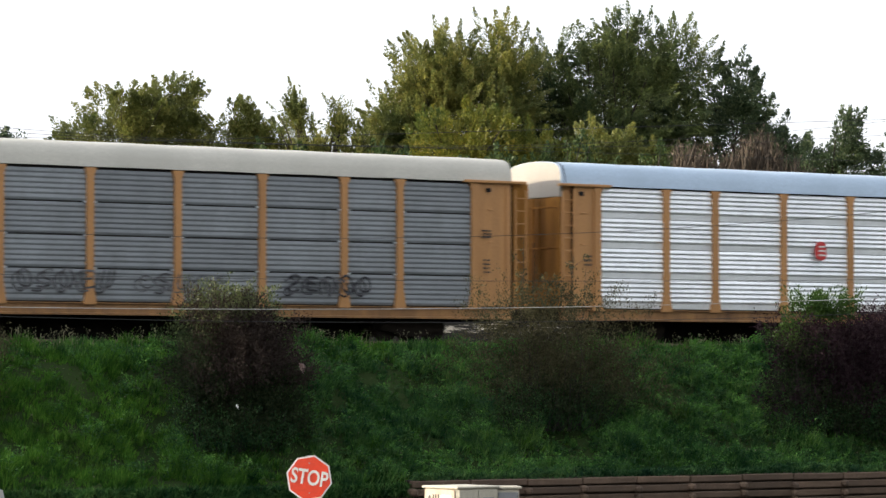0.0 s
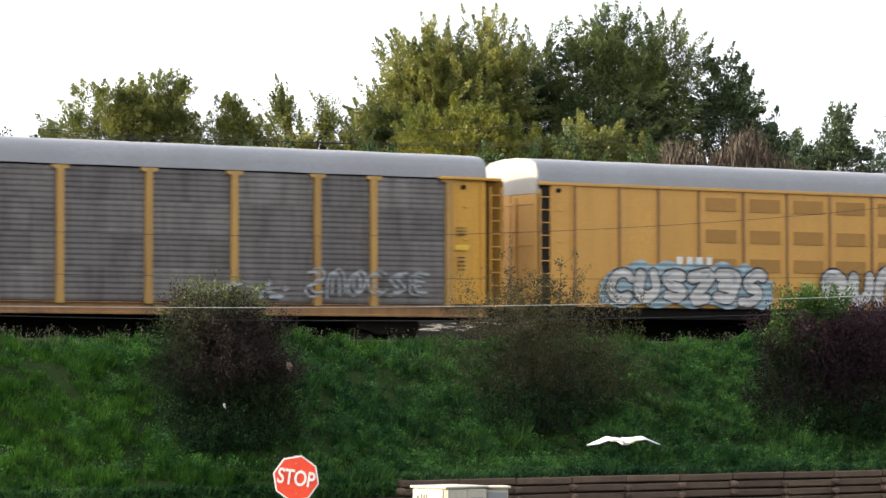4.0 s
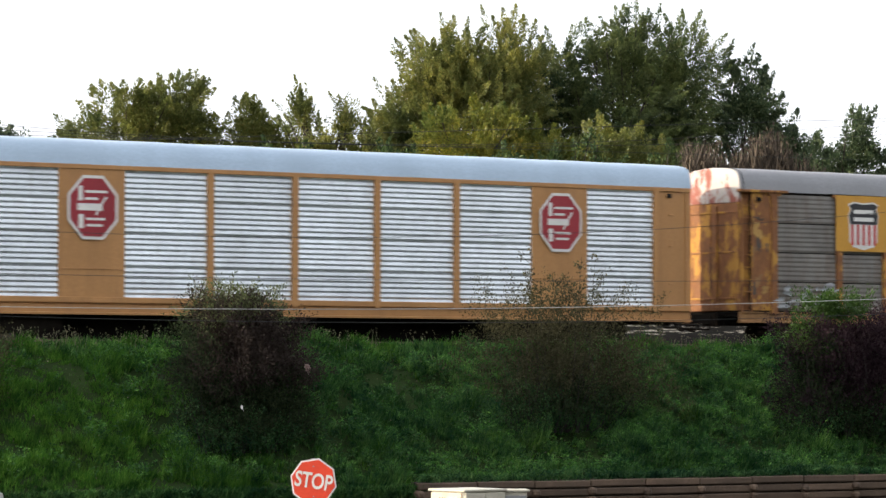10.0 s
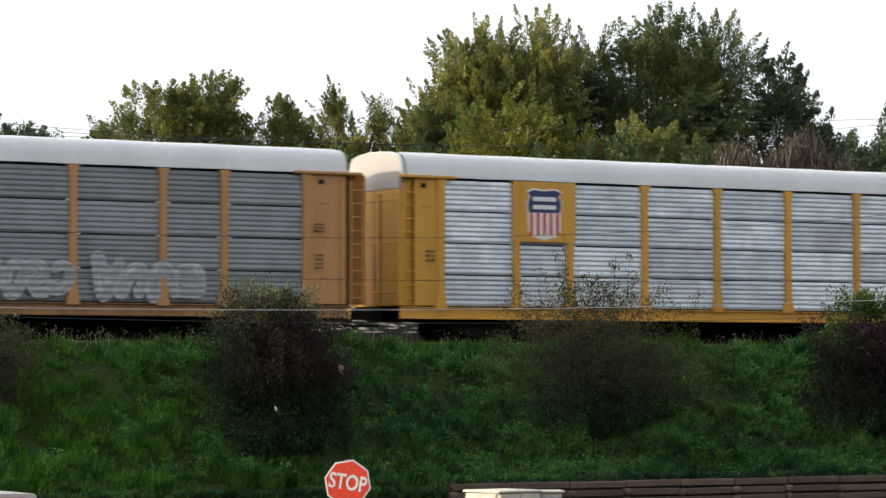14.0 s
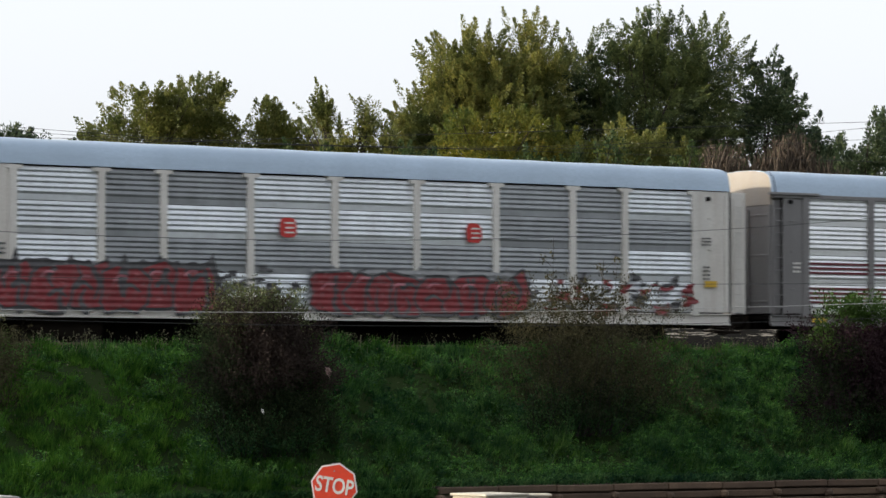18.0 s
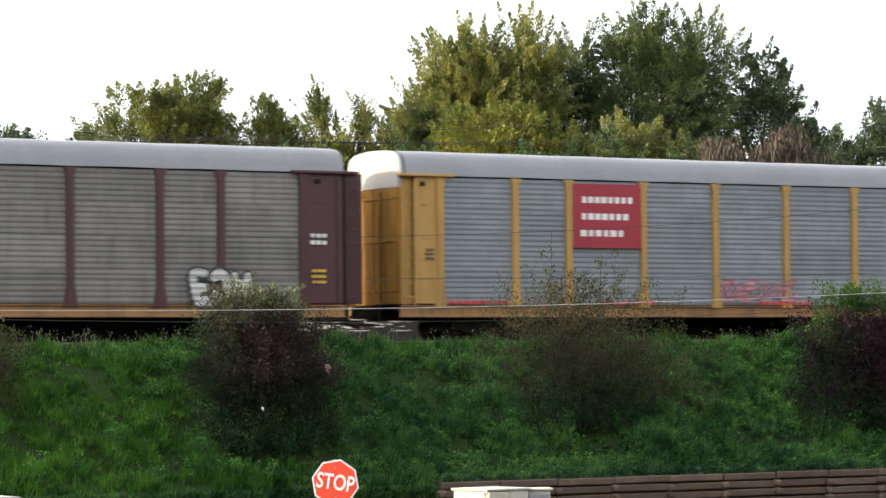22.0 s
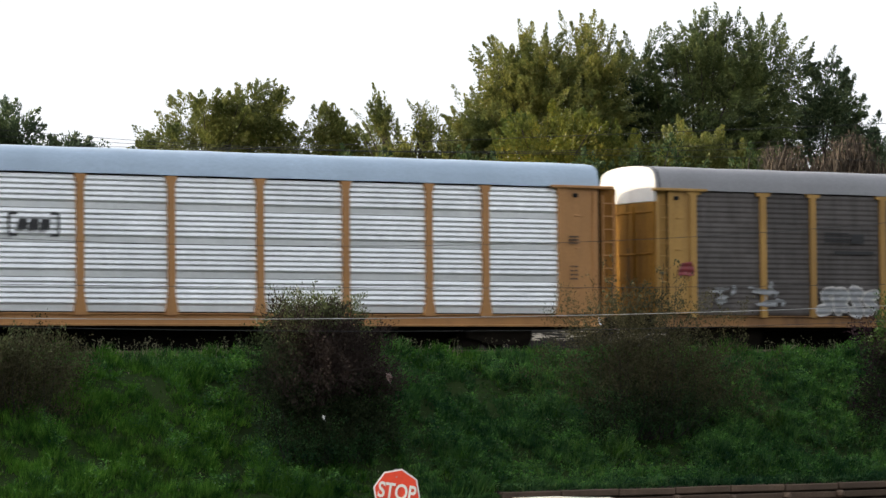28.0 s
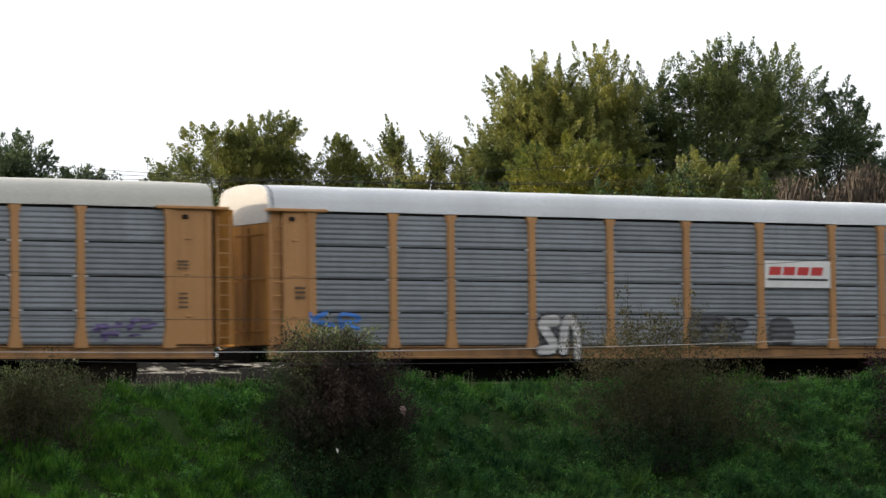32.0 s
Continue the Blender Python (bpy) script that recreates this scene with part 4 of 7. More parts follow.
bush("thin sparse brown-olive bush with small dull leaves", 54.0, 77.8, [
    (0, 0, 2.6, 2.7, 1.0, 1.4, 21000, 0.05, LEAF_SPARSE, "foliage"),
    (0.3, 0, 1.6, 1.7, 0.9, 1.0, 8000, 0.055, LEAF_SPARSE, "lower_foliage"),
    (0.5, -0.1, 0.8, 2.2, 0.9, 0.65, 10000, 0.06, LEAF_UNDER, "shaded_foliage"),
    (2.4, 0, 1.6, 2.0, 0.8, 1.2, 9000, 0.05, LEAF_SPARSE, "side_growth"),
    (-0.4, -0.1, 0.5, 2.2, 0.8, 0.6, 7000, 0.05, WEED, "undergrowth"),
    (0.2, 0.1, 3.8, 1.4, 0.4, 0.6, 1900, 0.06, LEAF_SPARSE, "top_growth")], 42, 130, 0.013)
bush("dark purple bush overgrown by a bright green vine", 64.3, 77.4, [
    (0.6, 0, 2.1, 2.3, 1.3, 1.75, 56000, 0.062, LEAF_PURPLE, "foliage"),
    (2.6, 0, 2.6, 1.8, 1.2, 1.5, 20000, 0.062, LEAF_PURPLE, "far_foliage"),
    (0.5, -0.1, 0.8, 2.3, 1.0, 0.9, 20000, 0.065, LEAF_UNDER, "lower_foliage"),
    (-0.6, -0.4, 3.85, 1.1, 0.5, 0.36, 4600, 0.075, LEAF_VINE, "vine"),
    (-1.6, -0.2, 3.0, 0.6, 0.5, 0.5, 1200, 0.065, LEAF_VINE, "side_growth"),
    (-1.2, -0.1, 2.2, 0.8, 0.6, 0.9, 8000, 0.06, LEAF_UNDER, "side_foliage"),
    (0.2, -0.3, 0.5, 2.3, 0.9, 0.5, 6500, 0.05, WEED, "undergrowth")], 43, 60)
bush("low dull brown-green bush on the slope", 35.6, 79.0, [
    (0, 0, 1.2, 1.9, 1.0, 1.05, 22000, 0.05, LEAF_SPARSE, "foliage"),
    (-0.3, 0, 1.8, 1.5, 0.8, 0.5, 1800, 0.06, LEAF_BUSH_GREEN, "top_growth")], 44, 60)


def litter(x, y, up, size, mat, label, seed):
    """A crumpled scrap of film caught in the leaves."""
    r = random.Random(seed)
    bm = bmesh.new()
    bmesh.ops.create_grid(bm, x_segments=4, y_segments=4, size=size)
    for v in bm.verts:
        v.co += Vector([r.uniform(-0.35, 0.35) * size for _ in range(3)])
    o = thing("litter", label, "litter", at=(x, y, float(ground_z(y)) + up), rot=(70, 20, 30))
    part("film", bm, mat, o)


litter(42.8, 75.9, 1.8, 0.06, P_WHITE, "scrap of white plastic caught in a bush", 1)
litter(44.95, 76.2, 2.7, 0.15, LITTER_PINK, "torn faded pink plastic caught in a bush", 2)


# ---- timber retaining wall ----
def build_wall():
    def section(x0, count, top, courses, label):
        w = thing("retaining_wall", label, "retaining wall", kind="structure", at=(x0, 75.0, 0))
        pitch, ch = 1.885, 0.235
        back = box(pitch * count, 0.2, ch * courses + 0.1, BARK, 0.01, "backing")
        part("backing", back, BARK, w, at=(pitch * count / 2, 0.12, top - ch * courses / 2 - 0.05))
        rail_me = box(pitch - 0.03, 0.2, ch - 0.045, TIMBER, 0.025, "timber")
        head_me = box(0.2, 0.36, 0.2, TIMBER, 0.06, "header")
        for c in range(courses):
            z = top - ch * (c + 0.5)
            for i in range(count):
                o = part("timber", rail_me, TIMBER, w, at=(pitch * (i + 0.5), -0.08 + 0.012 * math.sin(i * 5.1 + c * 2.2), z + 0.008 * math.sin(i * 2.3 + c)), rot=(0, 0.25 * math.sin(i * 3.7 + c * 1.9), 0))
                if c > 0:
                    part("header", head_me, TIMBER, w, at=(pitch * i, -0.19, z + 0.03 * math.sin(i * 4.1 + c * 1.3)), rot=(2 * math.sin(i * 2.0 + c), 0, 0))

    section(47.6, 17, -3.88, 6, "weathered brown timber crib wall with header ends")
    section(32.5, 8, -4.33, 4, "lower weathered brown timber wall")


build_wall()


# ---- street things ----
def stop_sign():
    t = thing("stop_sign", "red octagonal stop sign with white border on a steel post", "road sign", at=(28.13, 47.44, -5.2), rot=(0, 0, -30))
    cz = 2.42
    oct_ = lambda r, a0=22.5: [(r * math.cos(radians(a0 + 45 * i)), cz + r * math.sin(radians(a0 + 45 * i))) for i in range(8)]
    tilt = -9.0
    rim = part("rim", prism(oct_(0.395, 22.5 - tilt), -0.004, 0.0), STOP_WHITE, t, "white reflective border")
    face = part("face", prism(oct_(0.366, 22.5 - tilt), -0.008, -0.003), STOP_RED, t, "red reflective face")
    cu = bpy.data.curves.new("lettering", "FONT")
    cu.body = "STOP"
    cu.size = 0.335
    cu.align_x, cu.align_y = "CENTER", "CENTER"
    cu.extrude = 0.002
    cu.offset = 0.007
    tmp = bpy.data.objects.new("lettering_source", cu)
    me = bpy.data.meshes.new_from_object(tmp)
    bpy.data.objects.remove(tmp)
    me.name = "lettering"
    me.transform(Matrix.Rotation(radians(-tilt), 4, "Y") @ Matrix.Rotation(radians(90), 4, "X") @ Matrix.Diagonal((0.78, 1.05, 1, 1)))
    part("lettering", me, STOP_WHITE, t, "white capital letters", at=(0, -0.0115, cz))
    bm = boxes([(0, 0.03, 1.35, 0.05, 0.035, 2.9), (-0.035, 0.018, 1.35, 0.02, 0.006, 2.9), (0.035, 0.018, 1.35, 0.02, 0.006, 2.9)])
    part("post", bm, GALV, t, "galvanised channel post")
    for dz in (-0.25, 0.25):
        bm = bmesh.new()
        cyl(bm, (0, -0.014, cz + dz), (0, 0.0, cz + dz), 0.012, 0.012, 8)
        part("bolt", bm, GALV, t)


stop_sign()


def cabinet():
    t = thing("utility_cabinet", "cream metal roadside utility cabinet with louvred doors", "cabinet", at=(36.5, 55.55, -5.2), rot=(0, 0, -33 + 40))
    part("body", box(1.06, 1.06, 1.85, CABINET, 0.03, "body"), CABINET, t, at=(0, 0, 0.945))
    part("lid", box(1.13, 1.13, 0.05, CABINET, 0.02, "lid"), CABINET, t, at=(0, 0, 1.895))
    part("plinth", box(1.1, 1.1, 0.1, TIMBER, 0.01, "plinth"), TIMBER, t, at=(0, 0, 0.0))
    for s in (-0.26, 0.26):
        d = part("door", box(0.5, 0.03, 1.7, CABINET, 0.01, "door"), CABINET, t, at=(s, -0.545, 1.0))
        part("handle", box(0.03, 0.04, 0.16, GALV, 0.008, "handle"), GALV, d, at=(-s * 0.6, -0.03, 0.1))
        part("vent", box(0.3, 0.015, 0.14, GALV, 0.004, "vent"), GALV, d, at=(0, -0.018, 0.62))
    d = part("door", box(0.03, 0.94, 1.7, CABINET_STAINED, 0.01, "side_door"), CABINET_STAINED, t, "rust-stained side door", at=(-0.545, 0, 1.0))
    for k in range(4):
        part("slot", box(0.01, 0.03, 0.1, P_BLACK, 0.003, "slot"), P_BLACK, d, at=(-0.018, -0.05 + 0.08 * k, 0.7))
    part("label_plate", box(0.01, 0.35, 0.25, P_WHITE, 0.003, "label_plate"), P_WHITE, d, "white plate", at=(-0.02, -0.2, 0.62))
    part("handle", box(0.04, 0.03, 0.16, GALV, 0.008, "handle_b"), GALV, d, at=(-0.03, 0.3, 0.65))
    u = thing("meter_box", "pale grey steel box beside the cabinet", "cabinet", at=(37.42, 55.3, -5.2), rot=(0, 0, -33 + 8))
    part("body", box(0.5, 0.5, 1.84, CABINET, 0.02, "meter_body"), CABINET, u, at=(0, 0, 0.93))
    part("lid", box(0.6, 0.6, 0.05, CABINET, 0.015, "meter_lid"), CABINET, u, at=(0, 0, 1.875))
    part("door", box(0.42, 0.03, 1.6, GALV, 0.01, "meter_door"), GALV, u, at=(0.02, -0.26, 0.98))


cabinet()


def tall_weed(x, y, top, lean, seed):
    """A spindly stalk with small leaves near its tip."""
    r = np.random.default_rng(seed)
    z0 = float(ground_z(y))
    h = top - z0
    t = thing("tall_weed", "tall spindly weed with small dark leaves near its tip", "weed", at=(x, y, z0))
    bm = bmesh.new()
    pts = [Vector((lean * (u ** 2) * 0.4 + 0.03 * math.sin(7 * u + seed), 0.05 * math.sin(5 * u), h * u)) for u in (0, 0.25, 0.5, 0.75, 1.0)]
    for k, (a, b) in enumerate(zip(pts, pts[1:])):
        cyl(bm, a, b, 0.016 - 0.003 * k, 0.013 - 0.003 * k, 6)
    side = []
    for k in range(5):
        u = r.uniform(0.55, 0.95)
        a = Vector((lean * (u ** 2) * 0.4, 0, h * u))
        b = a + Vector((r.uniform(-0.45, 0.45), r.uniform(-0.2, 0.2), r.uniform(0.1, 0.4)))
        cyl(bm, a, b, 0.007, 0.004, 5)
        side.append(b)
    part("stalk", bm, BARK, t)
    n = 130
    u = r.uniform(0.35, 1.0, n) ** 0.6
    c = np.stack([lean * u ** 2 * 0.4, np.zeros(n), h * u], 1) + r.normal(0, 0.09, (n, 3))
    for k, b in enumerate(side):
        c[k * 14:(k + 1) * 14] = np.array(b) + r.normal(0, 0.07, (14, 3))
    sz = r.uniform(0.055, 0.12, n)
    tagged(part("leaf", quads("leaf", leaf_quads(r, c, r.normal(size=(n, 3)), sz, sz * 0.5), LEAF_SPARSE), LEAF_SPARSE, t), kind="stuff")


tall_weed(53.3, 78.0, 3.0, 0.3, 3)
tall_weed(54.9, 78.0, 2.4, 0.7, 4)
tall_weed(55.5, 78.1, 2.2, 0.5, 5)
tall_weed(53.8, 77.9, 1.6, -0.4, 6)


def van():
    """A parked white van, of which the roof's rear corner shows above the street."""
    t = thing("parked_van", "parked white van with a red rear roof lamp", "van", at=(24.5, 57.7, -5.2), rot=(0, 0, -4))
    side = [(-2.6, 0.35), (2.5, 0.35), (2.58, 0.6), (2.5, 1.5), (2.4, 1.97), (2.34, 2.0), (-1.0, 2.03), (-1.7, 1.55), (-2.55, 1.2), (-2.65, 0.7)]
    part("body", prism(side, -0.95, 0.95), VAN_WHITE, t)
    part("rear_lamp", box(0.06, 0.28, 0.07, P_RED, 0.01, "rear_lamp"), P_RED, t, "red high brake lamp", at=(2.38, -0.2, 1.95))
    part("side_window", box(2.3, 0.03, 0.52, P_BLACK, 0.02, "side_window"), P_BLACK, t, "dark side window", at=(1.0, -0.955, 1.67))
    part("side_lamp", box(0.5, 0.04, 0.06, P_RED, 0.01, "side_lamp"), P_RED, t, "red marker lamp under the roof edge", at=(1.9, -0.975, 1.9))
    part("rear_window", box(0.03, 1.4, 0.5, P_BLACK, 0.02, "rear_window"), P_BLACK, t, "dark rear window", at=(2.46, 0, 1.65), rot=(0, -14, 0))
    for wx in (-1.7, 1.6):
        for wy in (-0.86, 0.86):
            bm = bmesh.new()
            cyl(bm, (0, -0.11, 0), (0, 0.11, 0), 0.34, 0.34, 20)
            w = part("wheel", bm, P_BLACK, t, at=(wx, wy, 0.34))
            bm = bmesh.new()
            cyl(bm, (0, -0.12, 0), (0, 0.12, 0), 0.19, 0.19, 14)
            part("rim", bm, GALV, w)


van()


def wire(label, ends, sag, radius, mat, y, name="overhead_wire"):
    """A cable hung parallel to the track at depth y; ends: (x, z) of two points, sag at mid span."""
    cu = bpy.data.curves.new(name, "CURVE")
    cu.dimensions = "3D"
    cu.bevel_depth = radius
    cu.bevel_resolution = 1
    sp = cu.splines.new("POLY")
    (x0, z0), (x1, z1) = ends
    n = 40
    sp.points.add(n)
    for i in range(n + 1):
        u = i / n
        sp.points[i].co = (x0 + (x1 - x0) * u, y, z0 + (z1 - z0) * u - 4 * sag * u * (1 - u), 1)
    tmp = bpy.data.objects.new("wire_source", cu)
    me = bpy.data.meshes.new_from_object(tmp)
    bpy.data.objects.remove(tmp)
    me.name = name
    me.materials.clear()
    me.materials.append(mat)
    tagged(new(name, me), label, "cable", "overhead wires")


wire("bare pale cable strung along the street", ((18.0, 0.84), (100.0, 4.05)), 1.385, 0.009, WIRE_LIGHT, 72)
wire("thin black cable strung along the street", ((18.0, 3.25), (100.0, 10.80)), 3.646, 0.008, WIRE_DARK, 72)
wire("black cable strung along the street", ((18.0, 1.58), (100.0, 3.51)), 0.903, 0.008, WIRE_DARK, 72)
wire("black cable strung along the street", ((18.0, 0.90), (100.0, 3.95)), 1.789, 0.008, WIRE_DARK, 72)
wire("black line cable behind the track", ((18.0, 9.44), (100.0, 11.76)), 3.792, 0.008, WIRE_DARK, 95)
wire("black line cable behind the track", ((18.0, 8.24), (100.0, 10.26)), 2.478, 0.008, WIRE_DARK, 95)
wire("black line cable behind the track", ((18.0, 6.03), (100.0, 7.25)), -0.140, 0.008, WIRE_DARK, 95)
wire("black line cable behind the track", ((18.0, 4.53), (100.0, 9.87)), 0.000, 0.01, WIRE_DARK, 95)


def pole(x, y, top):
    t = thing("utility_pole", "weathered wooden utility pole with a crossarm", "utility pole", at=(x, y, float(ground_z(y))))
    h = top - float(ground_z(y))
    bm = bmesh.new()
    cyl(bm, (0, 0, -0.3), (0, 0, h), 0.17, 0.11, 12)
    part("shaft", bm, BARK, t)
    part("crossarm", box(0.12, 2.2, 0.14, BARK, 0.01, "crossarm"), BARK, t, at=(0, 0, h - 0.4))


for px in (18.0, 100.0):
    pole(px, 72.0, 9.0)
    pole(px, 95.0, 11.5)


# ---- gull ----
def gull():
    t = thing("gull", "white gull in flight with long pointed wings", "bird", at=(35.1, 58.8, -4.35))
    bm = bmesh.new()
    prof = [(-0.30, 0.004), (-0.22, 0.03), (-0.08, 0.068), (0.05, 0.07), (0.14, 0.045), (0.19, 0.042), (0.23, 0.03), (0.25, 0.006)]
    rings = []
    for py, r in prof:
        rings.append([bm.verts.new((r * math.cos(k * math.pi / 5), -py, r * 0.9 * math.sin(k * math.pi / 5))) for k in range(10)])
    for a, b in zip(rings, rings[1:]):
        for k in range(10):
            bm.faces.new((a[k], a[(k + 1) % 10], b[(k + 1) % 10], b[k]))
    bmesh.ops.recalc_face_normals(bm, faces=bm.faces)
    part("body", bm, FEATHER, t)
    bm = bmesh.new()
    cyl(bm, (0, -0.24, -0.005), (0, -0.30, -0.012), 0.014, 0.003, 6)
    part("beak", bm, P_YELLOW, t, "yellow beak")
    part("tail", prism([(-0.05, 0.0), (0.05, 0.0), (0.09, 0.16), (-0.09, 0.16)], -0.004, 0.004), FEATHER, t, at=(0, 0.24, 0), rot=(-90, 0, 0))
    wings = []
    for s in (-1, 1):
        inner = part("wing", prism([(0, -0.09), (s * 0.27, -0.11), (s * 0.27, 0.06), (0, 0.08)], -0.008, 0.008), FEATHER, t, "long pale grey wing", at=(s * 0.05, 0, 0.02), rot=(-90, 0, 0))
        inner.data.transform(Matrix.Rotation(radians(-90), 4, "X"))
        inner.data.transform(Matrix.Rotation(radians(16), 4, "X"))
        inner.rotation_euler = (0, 0, 0)
        outer = part("wing_tip", prism([(0, -0.11), (s * 0.2, -0.07), (s * 0.36, 0.06), (s * 0.34, 0.075), (s * 0.15, 0.06), (0, 0.06)], -0.006, 0.006), FEATHER_GREY, inner, at=(s * 0.27, 0, 0))
        outer.data.transform(Matrix.Rotation(radians(-74), 4, "X"))
        wings.append((s, inner, outer))
    return t, wings


GULL, GULL_WINGS = gull()

# ---- the train of automobile rack cars ----
BODY = 26.5
SIDE = -1.5            # plane of the near side panels
POSTS = (1.4, 4.13, 6.12, 8.97, 11.82, 14.68, 17.53, 20.38, 22.37, 25.1)
SILL_Z, PANEL_Z, EAVE_Z = (0.70, 1.06), (1.10, 4.94), 4.98


def corrugated(width, height, style, mat):
    """A pressed side panel, closed at the back; new: ribs in the upper part and a flat band below, old: ribs all over."""
    key = ("panel", round(width, 2), round(height, 2), style, mat.name)
    if key in MESHES:
        return MESHES[key]
    pts = [(0.0, 0.0)]
    if style == "new":
        ribs, pitch, z0, d = 5, 0.150, 0.19, 0.042
    elif style == "tight":
        ribs, pitch, z0, d = 6, 0.154, 0.03, 0.04
    elif style == "fine":
        ribs, pitch, z0, d = 6, 0.158, 0.005, 0.013
    elif style == "lapped":
        ribs, pitch, z0, d = 6, 0.150, 0.02, 0.013
    else:
        ribs, pitch, z0, d = 6, 0.150, 0.02, 0.02
    pts.append((z0 - 0.02, 0.0))
    for i in range(ribs):
        z = z0 + i * pitch
        pts += [(z + pitch * 0.30, -d), (z + pitch * 0.40, -d), (z + pitch * 0.96, 0.0)]
    lap = {"fine": 0.010, "new": 0.016, "tight": 0.012, "lapped": 0.04}.get(style, 0.044)
    pts = [(min(z, height - lap - 0.002), y) for z, y in pts] + [(height - lap, 0.0)]
    n = len(pts)
    w = width / 2
    verts = []
    for z, y in pts + [(height - lap, 0.04), (0.0, 0.04)]:
        verts += [(-w, y, z - height / 2), (w, y, z - height / 2)]
    k = n + 2
    faces = [(2 * i, 2 * i + 1, 2 * ((i + 1) % k) + 1, 2 * ((i + 1) % k)) for i in range(k)]
    faces += [tuple(range(0, 2 * k, 2))[::-1], tuple(range(1, 2 * k, 2))]
    me = bpy.data.meshes.new("panel")
    me.from_pydata(verts, [], faces)
    me.materials.append(mat)
    MESHES[key] = me
    return me


def post_mesh(style, mat):
    key = ("post", style, mat.name)
    if key in MESHES:
        return MESHES[key]
    z0, z1 = 1.0, EAVE_Z - 0.03
    if style == "flare":
        o = [(-0.20, z0), (0.20, z0), (0.19, z0 + 0.12), (0.11, z0 + 0.6), (0.11, z1 - 0.25), (0.18, z1 - 0.03), (0.18, z1), (-0.18, z1), (-0.18, z1 - 0.03), (-0.11, z1 - 0.25), (-0.11, z0 + 0.6), (-0.19, z0 + 0.12)]
    elif style == "cap":
        o = [(-0.13, z0), (0.13, z0), (0.11, z0 + 0.5), (0.11, z1 - 0.12), (0.27, z1 - 0.09), (0.27, z1), (-0.27, z1), (-0.27, z1 - 0.09), (-0.11, z1 - 0.12), (-0.11, z0 + 0.5)]
    else:
        o = [(-0.1, z0), (0.1, z0), (0.1, z1), (-0.1, z1)]
    MESHES[key] = prism(o, SIDE - 0.10, SIDE + 0.02, mat, "post")
    return MESHES[key]


def roof_section():
    """Half-rounded roof: near eave, crown, far eave, as (y, z)."""
    half = [(-1.57, 4.97), (-1.53, 5.25), (-1.46, 5.48), (-1.36, 5.60), (-1.15, 5.69), (-0.75, 5.75), (-0.3, 5.78)]
    return half + [(0.0, 5.78)] + [(-y, z) for y, z in half[::-1]]


def roof_mesh(length, mat):
    key = ("roof", round(length, 2), mat.name)
    if key in MESHES:
        return MESHES[key]
    sec = roof_section()
    # overlapped sheets: shallow steps along the roof
    xs = [0.0]
    k = int(length / 1.42)
    for i in range(1, k):
        x = length * i / k
        xs += [x - 0.015, x + 0.015]
    xs.append(length)
    verts, faces, m = [], [], len(sec)
    for j, x in enumerate(xs):
        lift = 0.012 * ((j + 1) // 2 % 2)
        for y, z in sec:
            verts.append((-x, y * (1 + lift * 0.3), z + lift))
    for j in range(len(xs) - 1):
        for i in range(m - 1):
            faces.append((j * m + i, (j + 1) * m + i, (j + 1) * m + i + 1, j * m + i + 1))
    q = len(verts)
    verts += verts[:m] + verts[-m:]
    faces.append(tuple(range(q, q + m)))
    faces.append(tuple(range(q + m, q + 2 * m))[::-1])
    me = bpy.data.meshes.new("roof")
    me.from_pydata(verts, [], faces)
    me.materials.append(mat)
    for f in me.polygons:
        f.use_smooth = len(f.vertices) == 4
    MESHES[key] = me
    return me


def gable_mesh(mat, low):
    """The end wall under the roof: an arched plate across the car, from z = low up."""
    key = ("gable", mat.name, low)
    if key not in MESHES:
        sec = [(y * 0.985, z - 0.015) for y, z in roof_section() if z > 5.0]
        o = [(-1.45, low)] + sec + [(1.45, low)]
        me = prism([(y, z) for y, z in o], -0.05, 0.05, mat, "gable")
        me.transform(Matrix.Rotation(radians(90), 4, "Z"))
        MESHES[key] = me
    return MESHES[key]


def ladder(mat):
    key = ("ladder", mat.name)
    if key not in MESHES:
        bm = boxes([(-0.2, 0, 2.9, 0.04, 0.05, 3.7), (0.2, 0, 2.9, 0.04, 0.05, 3.7)])
        for i in range(9):
            cyl(bm, (-0.2, 0, 1.3 + i * 0.4), (0.2, 0, 1.3 + i * 0.4), 0.02, 0.02, 6)
        me = bpy.data.meshes.new("ladder")
        bm.to_mesh(me)
        bm.free()
        me.materials.append(mat)
        MESHES[key] = me
    return MESHES[key]


def wheel_mesh():
    if "wheel" not in MESHES:
        bm = bmesh.new()
        cyl(bm, (0, -0.81, 0), (0, -0.68, 0), 0.42, 0.42, 20)
        cyl(bm, (0, -0.70, 0), (0, -0.665, 0), 0.445, 0.445, 20)
        cyl(bm, (0, -0.84, 0), (0, -0.80, 0), 0.12, 0.12, 10)
        cyl(bm, (0, 0.81, 0), (0, 0.68, 0), 0.42, 0.42, 20)
        cyl(bm, (0, 0.70, 0), (0, 0.665, 0), 0.445, 0.445, 20)
        cyl(bm, (0, -1.0, 0), (0, 1.0, 0), 0.08, 0.08, 8)
        me = bpy.data.meshes.new("wheelset")
        bm.to_mesh(me)
        bm.free()
        me.materials.append(WHEEL)
        MESHES["wheel"] = me
    return MESHES["wheel"]


